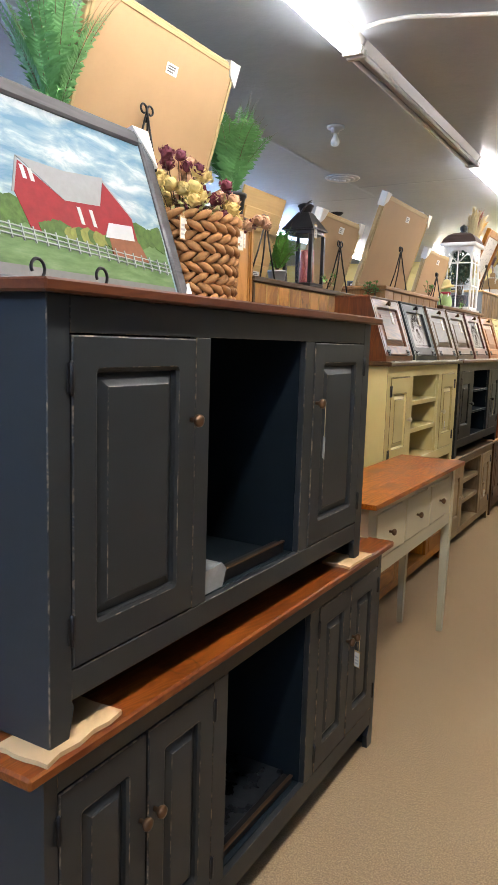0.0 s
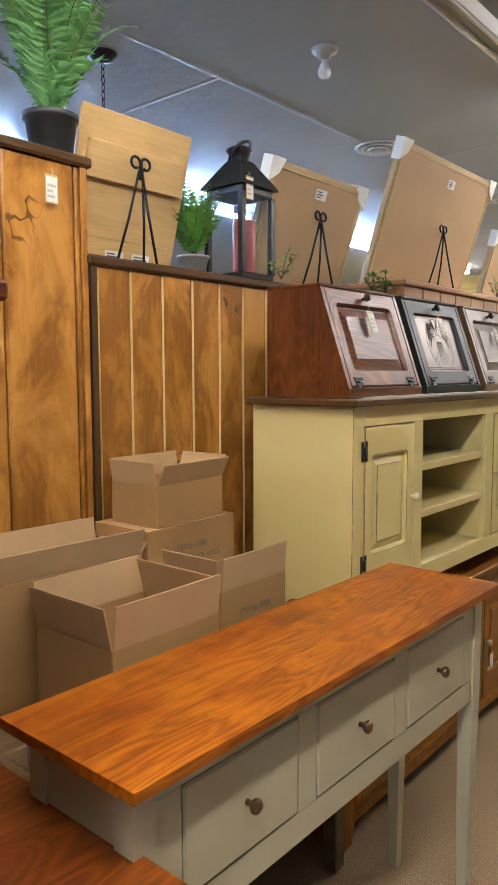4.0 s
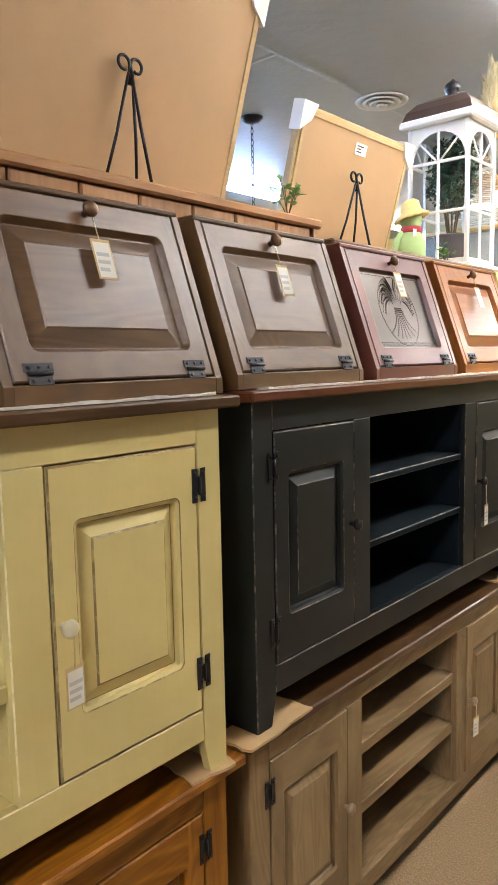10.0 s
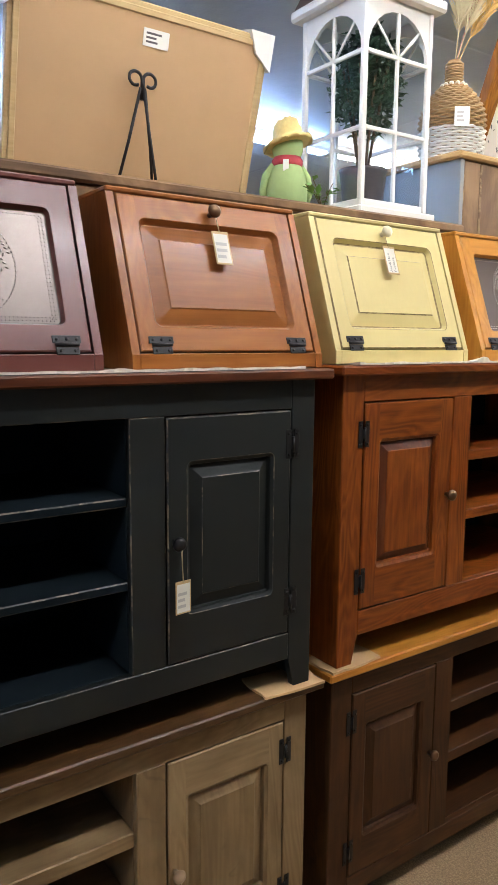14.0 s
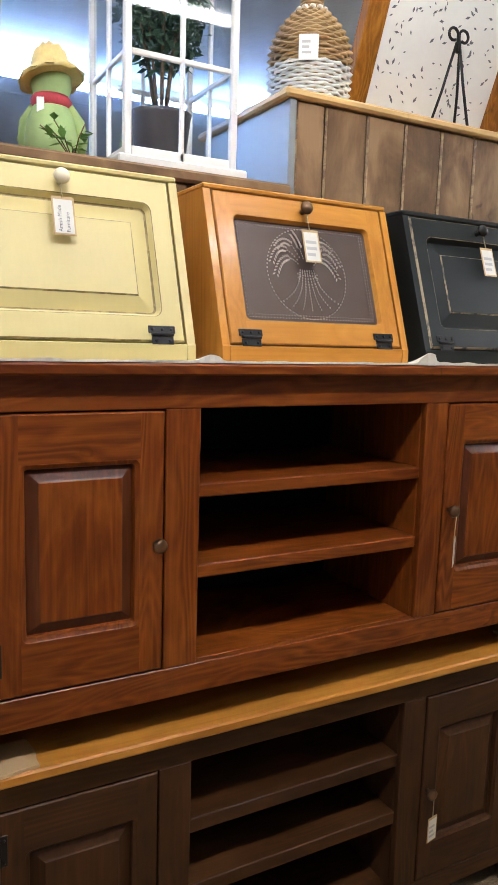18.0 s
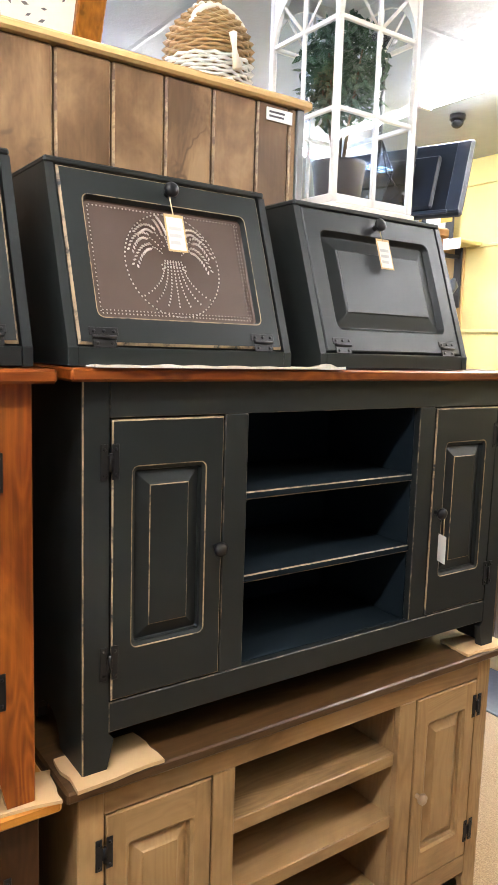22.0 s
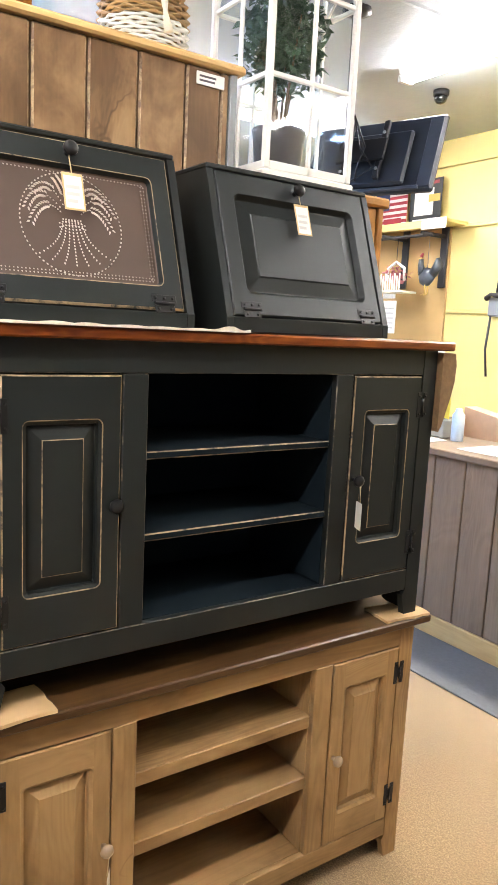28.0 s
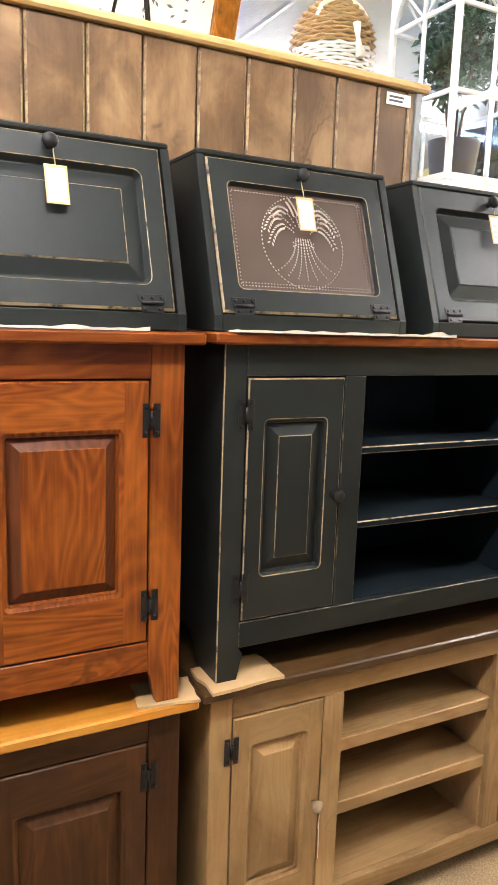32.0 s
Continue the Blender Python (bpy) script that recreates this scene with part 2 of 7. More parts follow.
REDBOX = {a: wood("glossy_red_brown_stain_" + a, (0.014, 0.003, 0.001), (0.086, 0.020, 0.0035), (0.26, 0.078, 0.012), a, 0.34, 0.0, 0.5, fig=0.60, spec=0.45, fleck=0.34, tone=0.30, rings=15.0, strip=0.08, calm=0.35, blotch=(0.9, 2.0), cw=0.12) for a in "xyz"}
COUNTER = {a: wood("weathered_counter_plank_" + a, (0.15, 0.100, 0.062), (0.23, 0.160, 0.102), (0.31, 0.225, 0.150), a, 0.5, 0.0, 0.3) for a in "xyz"}
BURG = paint("burgundy_paint", (0.130, 0.036, 0.026), 0.34, 0.85, 0.06, 0.1)
TIN = plain("brown_tin_sheet", (0.093, 0.063, 0.049), 0.46, 0.25, 0.12, 12, 0.03, spec=0.3)
TIN_GLOSS = plain("lacquered_tin_sheet", (0.118, 0.098, 0.087), 0.34, 0.8, 0.10, 12, 0.03)
BURR_DIM = plain("lacquered_punched_burr", (0.060, 0.045, 0.036), 0.30, 0.5, 0.2, 60)
BURR = plain("punched_burr", (0.60, 0.52, 0.45), 0.30, 0.5, 0.2, 60)
IRON = plain("black_iron", (0.018, 0.017, 0.017), 0.42, 0.6, 0.2, 60, 0.1)
BRONZE = plain("bronze_knob", (0.16, 0.09, 0.045), 0.32, 0.8, 0.2, 40)
IVORY = plain("ivory_knob", (0.70, 0.62, 0.42), 0.35, 0, 0.08)
WOODKNOB = plain("turned_wood_knob", (0.36, 0.25, 0.15), 0.4, 0, 0.2, 50)
PAPER = plain("tag_card", (0.72, 0.69, 0.60), 0.75, 0, 0.06)
WHITE = plain("white_card", (0.78, 0.76, 0.70), 0.7, 0, 0.05)
INK = plain("grey_print", (0.10, 0.09, 0.09), 0.7, 0, 0.1)
STRING = plain("cotton_string", (0.62, 0.50, 0.28), 0.85, 0, 0.2)
KRAFT = plain("brown_backing_paper", (0.45, 0.285, 0.138), 0.7, 0, 0.10, 6, 0.05)
FRAMEGOLD = wood("pale_frame_wood", (0.34, 0.23, 0.10), (0.50, 0.36, 0.17), (0.62, 0.47, 0.25), "y", 0.45, 0.0, 0.0)
CARD = plain("corrugated_cardboard", (0.36, 0.200, 0.070), 0.8, 0, 0.14, 8, 0.08)
CARD_IN = plain("cardboard_inside", (0.44, 0.28, 0.13), 0.85, 0, 0.12, 8, 0.08)
PAD = plain("cardboard_pad", (0.56, 0.365, 0.175), 0.8, 0, 0.15, 10, 0.1)
FELT = plain("white_packing_felt", (0.70, 0.64, 0.52), 0.9, 0, 0.15, 40, 0.3)
GLASS = glass("clear_glass")


# ---- mesh helpers ----
def mesh_object(name, bm, mats, parent=None):
    me = bpy.data.meshes.new(name)
    bm.to_mesh(me)
    bm.free()
    for m in (mats if isinstance(mats, (list, tuple)) else [mats]):
        me.materials.append(m)
    ob = new(name, me)
    if parent is not None:
        ob.parent = parent
    return ob


def part(name, bm, material, parent, label=""):
    ob = mesh_object(name, bm, material, parent)
    return tagged(ob, label) if label else ob


def thing(name, x, y, z, label, category, group="", rz=0.0):
    ob = new(name)
    ob.empty_display_size = 0.05
    ob.matrix_basis = pose(x, y, z, 0, 0, rz)
    return tagged(ob, label, category, group)


def shared(name, mesh, parent, at=(0, 0, 0), turn=(0, 0, 0)):
    """Another part on a mesh that is there already."""
    ob = new(name, mesh)
    ob.parent = parent
    ob.matrix_basis = pose(*at, *turn)
    return ob


def cbox(bm, x0, x1, y0, y1, z0, z1, c=0.002, m=0, e=None):
    """A box with chamfered edges; m: material of its faces, e: of its chamfers."""
    e = m if e is None else e
    lo, hi = (x0, y0, z0), (x1, y1, z1)
    c = min(c, 0.45 * min(hi[i] - lo[i] for i in range(3)))
    v = {}
    for s in ((a, b, d) for a in (0, 1) for b in (0, 1) for d in (0, 1)):
        for ax in range(3):
            p = [0, 0, 0]
            for i in range(3):
                edge = hi[i] if s[i] else lo[i]
                p[i] = edge if i == ax else edge - c * (1 if s[i] else -1)
            v[s, ax] = bm.verts.new(p)
    mid = Vector(((x0 + x1) / 2, (y0 + y1) / 2, (z0 + z1) / 2))

    def put(vs, mi):
        f = bm.faces.new(vs)
        f.normal_update()
        if f.normal.dot(f.calc_center_median() - mid) < 0:
            f.normal_flip()
        f.material_index = mi

    for ax in range(3):
        i, j = (ax + 1) % 3, (ax + 2) % 3
        for side in (0, 1):
            quad = []
            for a, b in ((0, 0), (1, 0), (1, 1), (0, 1)):
                s = [0, 0, 0]
                s[ax], s[i], s[j] = side, a, b
                quad.append(v[tuple(s), ax])
            put(quad, m)
        for a in (0, 1):
            for b in (0, 1):
                s0, s1 = [0, 0, 0], [0, 0, 0]
                s0[i] = s1[i] = a
                s0[j] = s1[j] = b
                s0[ax], s1[ax] = 0, 1
                put([v[tuple(s0), i], v[tuple(s1), i], v[tuple(s1), j], v[tuple(s0), j]], e)
    for s in ((a, b, d) for a in (0, 1) for b in (0, 1) for d in (0, 1)):
        put([v[s, 0], v[s, 1], v[s, 2]], e)


def box(x0, x1, y0, y1, z0, z1, c=0.002, m=0, e=None):
    bm = bmesh.new()
    cbox(bm, x0, x1, y0, y1, z0, z1, c, m, e)
    return bm


def prism(bm, poly, axis, a, b, m=0):
    """A polygon pushed along an axis from a to b. For axis y the points are (x, z); for x (y, z); for z (x, y)."""
    def at(p, w):
        return {"y": (p[0], w, p[1]), "x": (w, p[0], p[1]), "z": (p[0], p[1], w)}[axis]
    va, vb = [bm.verts.new(at(p, a)) for p in poly], [bm.verts.new(at(p, b)) for p in poly]
    fs = [bm.faces.new(va), bm.faces.new(vb)]
    n = len(poly)
    for i in range(n):
        fs.append(bm.faces.new((va[i], va[(i + 1) % n], vb[(i + 1) % n], vb[i])))
    for f in fs:
        f.material_index = m
    bmesh.ops.recalc_face_normals(bm, faces=fs)


def lathe(bm, prof, n=16, at=(0, 0, 0), axis="z", m=0, sx=1.0, sy=1.0):
    """Turns a profile of (radius, height) about an axis."""
    rings = []
    for r, h in prof:
        ring = []
        for i in range(n):
            a = 2 * math.pi * i / n
            u, w = r * math.cos(a) * sx, r * math.sin(a) * sy
            p = {"z": (u, w, h), "x": (h, u, w), "y": (w, h, u)}[axis]
            ring.append(bm.verts.new((p[0] + at[0], p[1] + at[1], p[2] + at[2])))
        rings.append(ring)
    for a, b in zip(rings, rings[1:]):
        for i in range(n):
            f = bm.faces.new((a[i], a[(i + 1) % n], b[(i + 1) % n], b[i]))
            f.smooth, f.material_index = True, m
    for ring, flip in ((rings[0], True), (rings[-1], False)):
        f = bm.faces.new(list(reversed(ring)) if flip else ring)
        f.material_index = m


def tube(bm, pts, r, n=6, m=0, closed=False):
    """A round rod through points; r: one radius, or one a point."""
    pts = [Vector(p) for p in pts]
    rs = r if isinstance(r, (list, tuple)) else [r] * len(pts)
    up, rings = None, []
    for i, p in enumerate(pts):
        a = pts[(i - 1) % len(pts)] if closed or i else p
        b = pts[(i + 1) % len(pts)] if closed or i < len(pts) - 1 else p
        d = (b - a).normalized()
        if up is None:
            up = Vector((0, 0, 1)) if abs(d.z) < 0.9 else Vector((1, 0, 0))
        side = d.cross(up).normalized()
        up = side.cross(d).normalized()
        rings.append([bm.verts.new(p + rs[i] * (side * math.cos(2 * math.pi * k / n) + up * math.sin(2 * math.pi * k / n))) for k in range(n)])
    pairs = list(zip(rings, rings[1:])) + ([(rings[-1], rings[0])] if closed else [])
    for a, b in pairs:
        for k in range(n):
            f = bm.faces.new((a[k], a[(k + 1) % n], b[(k + 1) % n], b[k]))
            f.smooth, f.material_index = True, m
    if not closed:
        bm.faces.new(list(reversed(rings[0]))).material_index = m
        bm.faces.new(rings[-1]).material_index = m


def rings_panel(bm, y0, y1, z0, z1, steps, x=0.0, rad=0.0, seg=5):
    """A moulded panel that faces +x: nested rectangles of (inset, height, material), the outer ones with rounded corners."""
    def corners(inset, h, r):
        a, b, c, d = y0 + inset, y1 - inset, z0 + inset, z1 - inset
        out = []
        for k, (cy, cz) in enumerate(((a + r, c + r), (b - r, c + r), (b - r, d - r), (a + r, d - r))):
            for i in range(seg + 1):
                w = math.pi * (1 + 0.5 * k + 0.5 * i / seg)
                out.append(bm.verts.new((x + h, cy + r * math.cos(w), cz + r * math.sin(w))))
        return out

    m = seg + 1
    if rad:
        h0 = steps[0][1]
        square = [bm.verts.new((x + h0, yy, zz)) for yy, zz in ((y0, z0), (y1, z0), (y1, z1), (y0, z1))]
        prev = corners(0.0004, h0, rad)
        for k in range(4):
            for i in range(seg):
                bm.faces.new((square[k], prev[k * m + i + 1], prev[k * m + i])[::-1]).material_index = steps[0][2]
            q = (k + 1) % 4
            bm.faces.new((square[k], square[q], prev[q * m], prev[k * m + seg])).material_index = steps[0][2]
        for inset, h, mi in steps[1:]:
            ring = corners(inset, h, max(rad - 0.8 * inset, 0.0006))
            for i in range(4 * m):
                k = (i + 1) % (4 * m)
                bm.faces.new((prev[i], prev[k], ring[k], ring[i])).material_index = mi
            prev = ring
        bm.faces.new(prev).material_index = 0
        return
    prev = None
    for inset, h, mi in steps:
        a = [bm.verts.new((x + h, yy, zz)) for yy, zz in ((y0 + inset, z0 + inset), (y1 - inset, z0 + inset), (y1 - inset, z1 - inset), (y0 + inset, z1 - inset))]
        if prev:
            for i in range(4):
                f = bm.faces.new((prev[i], prev[(i + 1) % 4], a[(i + 1) % 4], a[i]))
                f.material_index = mi
        prev = a
    bm.faces.new(prev).material_index = 0


def bars(bm, y0, y1, z0, z1, x, rows, m=1, seed=0):
    """Rows of print too small to read, as thin dark bars that face +x."""
    rnd = random.Random(seed)
    for i in range(rows):
        z = z1 - (z1 - z0) * (i + 0.5) / rows
        h = (z1 - z0) / rows * 0.25
        w = (y1 - y0) * rnd.uniform(0.5, 1.0)
        vs = [bm.verts.new((x, a, b)) for a, b in ((y0, z - h), (y0 + w, z - h), (y0 + w, z + h), (y0, z + h))]
        bm.faces.new(vs).material_index = m


def frame_mesh(bm, y0, y1, z0, z1, st, rb, rt, xb, xf, c=0.0025, m=0, r=1, e=2):
    """A door frame in one piece that faces +x: upright stiles (material m), rails between them (r), rubbed outer edge (e)."""
    ys, zs = [y0 + c, y0 + st, y1 - st, y1 - c], [z0 + c, z0 + rb, z1 - rt, z1 - c]
    g = [[bm.verts.new((xf, y, z)) for z in zs] for y in ys]
    for i in range(3):
        for j in range(3):
            if (i, j) != (1, 1):
                f = bm.faces.new((g[i][j], g[i + 1][j], g[i + 1][j + 1], g[i][j + 1]))
                f.material_index = r if i == 1 else m
    rim = [g[0][0], g[1][0], g[2][0], g[3][0], g[3][1], g[3][2], g[3][3], g[2][3], g[1][3], g[0][3], g[0][2], g[0][1]]
    def push(v, x):
        p = v.co
        yy = p.y - c if p.y < y0 + 2 * c else p.y + c if p.y > y1 - 2 * c else p.y
        zz = p.z - c if p.z < z0 + 2 * c else p.z + c if p.z > z1 - 2 * c else p.z
        return bm.verts.new((x, yy, zz))
    a = [push(v, xf - c) for v in rim]
    b = [push(v, xb) for v in rim]
    n = len(rim)
    for i in range(n):
        k = (i + 1) % n
        bm.faces.new((rim[i], a[i], a[k], rim[k])).material_index = e
        bm.faces.new((a[i], b[i], b[k], a[k])).material_index = m
    hole = [g[1][1], g[2][1], g[2][2], g[1][2]]
    back = [bm.verts.new((xb, v.co.y, v.co.z)) for v in hole]
    for i in range(4):
        k = (i + 1) % 4
        bm.faces.new((hole[i], hole[k], back[k], back[i])).material_index = m
    for i, q in enumerate(((0, 1, 2, 3), (3, 4, 5, 6), (6, 7, 8, 9), (9, 10, 11, 0))):
        bm.faces.new([b[j] for j in reversed(q)] + [back[(i) % 4], back[(i + 1) % 4]]).material_index = m
    bmesh.ops.recalc_face_normals(bm, faces=bm.faces)


def leaf(bm, base, way, up, length, width, m=0):
    """One pointed leaf of two folded halves."""
    way, up = Vector(way).normalized(), Vector(up)
    side = way.cross(up)
    side = side.normalized() if side.length > 1e-4 else Vector((1, 0, 0))
    b = Vector(base)
    mid, tip = b + way * length * 0.5, b + way * length - up * length * 0.12
    l, r, t, o = bm.verts.new(mid + side * width / 2), bm.verts.new(mid - side * width / 2), bm.verts.new(tip), bm.verts.new(b)
    c = bm.verts.new(mid - up * width * 0.12)
    for q in ((o, l, c), (l, t, c), (o, c, r), (c, t, r)):
        bm.faces.new(q).material_index = m


def lettering(text, size, mat, parent, at, turn, name="lettering"):
    cu = bpy.data.curves.new(name, "FONT")
    cu.body, cu.size = text, size
    tmp = new("tmp_text", cu)
    me = bpy.data.meshes.new_from_object(tmp)
    bpy.data.objects.remove(tmp)
    me.materials.clear()
    me.materials.append(mat)
    ob = new(name, me)
    ob.parent = parent
    ob.matrix_basis = pose(*at, *turn)
    return ob


# ---- consoles ----
def h_hinge(x_out=0.0):
    """A black iron H hinge that faces +x, centred on its barrel."""
    bm = bmesh.new()
    for s in (-1, 1):
        y0, y1 = (0.004, 0.017) if s > 0 else (-0.017, -0.004)
        cbox(bm, 0, 0.0025, y0, y1, -0.031, 0.031, 0.0008)
        for z in (-0.022, 0.022):
            lathe(bm, [(0.0032, 0.0), (0.0030, 0.0042), (0.001, 0.0048)], 8, (0, (y0 + y1) / 2, z), "x")
    cbox(bm, 0, 0.003, -0.006, 0.006, -0.012, 0.012, 0.0008)
    lathe(bm, [(0.003, -0.016), (0.003, 0.016)], 8, (0.004, 0, 0), "z")
    return bm


def strip_hinge():
    bm = bmesh.new()
    lathe(bm, [(0.001, -0.03), (0.0045, -0.027), (0.0045, 0.027), (0.001, 0.03)], 8, (0.002, 0, 0), "z")
    cbox(bm, 0, 0.002, -0.009, 0.009, -0.025, 0.025, 0.0008)
    return bm


def flat_hinge():
    """The low hinge of a bread box lid, faces +x, barrel along y."""
    bm = bmesh.new()
    cbox(bm, 0, 0.0022, -0.026, 0.026, 0.003, 0.017, 0.0008)
    cbox(bm, 0, 0.0022, -0.021, 0.021, -0.018, -0.003, 0.0008)
    lathe(bm, [(0.0032, -0.021), (0.0032, 0.021)], 8, (0.0035, 0, 0), "y")
    for y in (-0.018, 0.0, 0.018):
        lathe(bm, [(0.003, 0.0), (0.0028, 0.0038), (0.001, 0.0044)], 8, (0, y, 0.010), "x")
    for y in (-0.013, 0.013):
        lathe(bm, [(0.003, 0.0), (0.0028, 0.0038), (0.001, 0.0044)], 8, (0, y, -0.011), "x")
    return bm


def keep_mesh(name, bm, mat):
    me = bpy.data.meshes.new(name)
    bm.to_mesh(me)
    bm.free()
    me.materials.append(mat)
    return me


def knob_shape(r=0.0145):
    bm = bmesh.new()
    lathe(bm, [(0.006, 0.0), (0.0055, 0.010), (r * 0.8, 0.015), (r, 0.020), (r * 0.92, 0.026), (r * 0.5, 0.030), (0.001, 0.031)], 14, (0, 0, 0), "x")
    return bm


HINGE_H = keep_mesh("h_hinge", h_hinge(), IRON)
HINGE_STRIP = keep_mesh("strip_hinge", strip_hinge(), IRON)
HINGE_FLAT = keep_mesh("flat_hinge", flat_hinge(), IRON)
KNOB = {n: keep_mesh("knob_" + n, knob_shape(), m) for n, m in (("bronze", BRONZE), ("ivory", IVORY), ("wood", WOODKNOB), ("iron", IRON))}


def side_shape(depth, height):
    """The outline (x, z) of a console's side, with a round cut-out between its feet."""
    pts = [(0, 0), (0, height), (-depth, height), (-depth, 0)]
    mid, r = -depth / 2, min(depth * 0.20, 0.08)
    pts += [(mid - r * 1.3, 0)]
    for i in range(9):
        a = math.pi * (1 - i / 8)
        pts.append((mid + r * math.cos(a), r * 0.95 * math.sin(a) + 0.005))
    pts += [(mid + r * 1.3, 0)]
    return pts


def panel_door(parent, y0, y1, z0, z1, st, rail, look_at, knob_y, knob_z, knob, hinge, hinge_y, hinge_z, raise_to=0.04, low=None):
    """An inset door with a raised panel, its knob and its two hinges."""
    mv, mh, me_ = look_at
    gl = GLAZE if mv in (CREAM, ANTIQUE) else DARKRED["z"] if mv is MAHOG["z"] else mv
    g = 0.0034
    y0, y1, z0, z1 = y0 + g, y1 - g, z0 + g, z1 - g
    bm = bmesh.new()
    low = low or rail + 0.009
    frame_mesh(bm, y0, y1, z0, z1, st, low, rail, -0.018, 0.002, 0.0028)
    door = part("door", bm, [mv, mh, me_], parent)
    a, b, c, d = y0 + st, y1 - st, z0 + low, z1 - rail
    bm = bmesh.new()
    rings_panel(bm, a, b, c, d, [(0, 0.002, 0), (0.0013, 0.002, 2), (0.0026, 0.0008, 2), (0.0085, -0.0025, 0), (0.0095, -0.009, 0), (0.0115, -0.0125, 0), (0.0130, -0.0125, 3), (raise_to - 0.001, -0.003, 3 if mv is MAHOG["z"] else 0), (raise_to + 0.0008, -0.0018, 3), (raise_to + 0.0024, -0.0003, 2)], rad=0.013)
    bm.normal_update()
    part("raised_panel", bm, [mv, mh, me_, gl], door)
    shared("knob", KNOB[knob], door, (0.001, knob_y, knob_z))
    for z in hinge_z:
        shared("hinge", hinge, door, (0.0015, hinge_y, z))
    return door


def console(name, y0, base, w, h, depth, front, look_at, top_mat, label, group, knob="iron", hinge=HINGE_H, layout=None, shelves=2, st=0.042, rail=0.085, raise_to=0.036, over=0.030, knob_z=0.382, shelf_z=(0.325, 0.492), shelf_t=0.036, back=None, zb=0.129, rb=0.068, over_x=None):
    """A low two-door console with an open middle. Local x: out of its front, y: along it, z: up."""
    mv, mh, me_ = look_at
    ob = thing(name, front, y0, base, label, "console", group)
    th = 0.022
    inner = SHADED_INSIDE if mv in (BLACK, CHARCOAL) else None
    hb = h - th
    stile, door_a, door_b, open_a, open_b = layout
    zt = h - 0.084      # top of the doors; zb: their bottom; rb: lower edge of the bottom rail
    # sides
    for a, b in ((0.0, 0.018), (w - 0.018, w)):
        bm = bmesh.new()
        prism(bm, [(x - 0.019, z) for x, z in side_shape(depth - 0.019, hb)], "y", a, b)
        part("side_panel", bm, mv, ob)
    # face frame: corner stiles that run down into tapered feet
    for left in (True, False):
        bm = bmesh.new()
        fw = 0.062
        pts = [(0, 0), (fw * 0.75, 0), (fw * 0.95, rb * 0.8), (stile, rb), (stile, hb), (0, hb)]
        if not left:
            pts = [(w - p, q) for p, q in pts]
        prism(bm, pts, "x", -0.019, 0.0)
        f = [e for e in bm.edges if abs((e.verts[0].co - e.verts[1].co).z) > 0.1 and e.verts[0].co.x > -0.001 and e.verts[1].co.x > -0.001]
        made = bmesh.ops.bevel(bm, geom=f, offset=0.0022, segments=1, affect="EDGES", profile=0.5)
        for fc in made["faces"]:
            if abs(fc.calc_center_median().y - w / 2) > w / 2 - 0.01:
                fc.material_index = 2
        part("corner_stile", bm, [mv, mh, me_], ob)
    e = 2
    soft_edge = BLACK_EDGE_FEW if me_ is BLACK_EDGE else CREAM_EDGE if me_ is GLAZE else me_
    part("top_rail", box(-0.019, 0, stile, w - stile, zt, hb, 0.0016, 1, e), [mv, mh, soft_edge], ob)
    part("bottom_rail", box(-0.019, 0, stile, w - stile, rb, zb, 0.0018, 1, e), [mv, mh, soft_edge], ob)
    for a, b in ((door_b, open_a), (open_b, w - door_b)):
        part("middle_stile", box(-0.019, 0, a, b, zb, zt, 0.002, 0, e), [mv, mh, soft_edge], ob)
    # inside: black consoles, and backs passed in, carry the bay's shade as colour
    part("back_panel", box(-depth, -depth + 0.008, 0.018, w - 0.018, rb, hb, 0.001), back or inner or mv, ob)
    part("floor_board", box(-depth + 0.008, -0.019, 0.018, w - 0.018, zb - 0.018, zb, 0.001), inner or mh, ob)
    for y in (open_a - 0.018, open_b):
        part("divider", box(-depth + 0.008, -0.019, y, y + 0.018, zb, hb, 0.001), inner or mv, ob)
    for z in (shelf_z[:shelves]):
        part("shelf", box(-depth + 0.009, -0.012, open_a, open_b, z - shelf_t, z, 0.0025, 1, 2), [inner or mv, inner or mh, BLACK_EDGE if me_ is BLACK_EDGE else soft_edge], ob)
    part("top_board", box(-depth - 0.01, over if over_x is None else over_x, -over, w + over, hb, h, 0.004), top_mat, ob)
    # doors
    for left in (True, False):
        a, b = (door_a, door_b) if left else (w - door_b, w - door_a)
        ky = b - 0.018 if left else a + 0.018
        hy = a - 0.001 if left else b + 0.001
        panel_door(ob, a, b, zb, zt, st, rail, look_at, ky, knob_z, knob, hinge, hy, (zb + 0.075, zt - 0.075), raise_to)
    return ob


black_look = (BLACK, BLACK, BLACK_EDGE_FEW)
rubbed_look = (BLACK, BLACK, BLACK_EDGE)
cream_look = (CREAM, CREAM, GLAZE)


def stain(m):
    return (m["z"], m["y"], m["z"])


ROW = "stacked consoles"
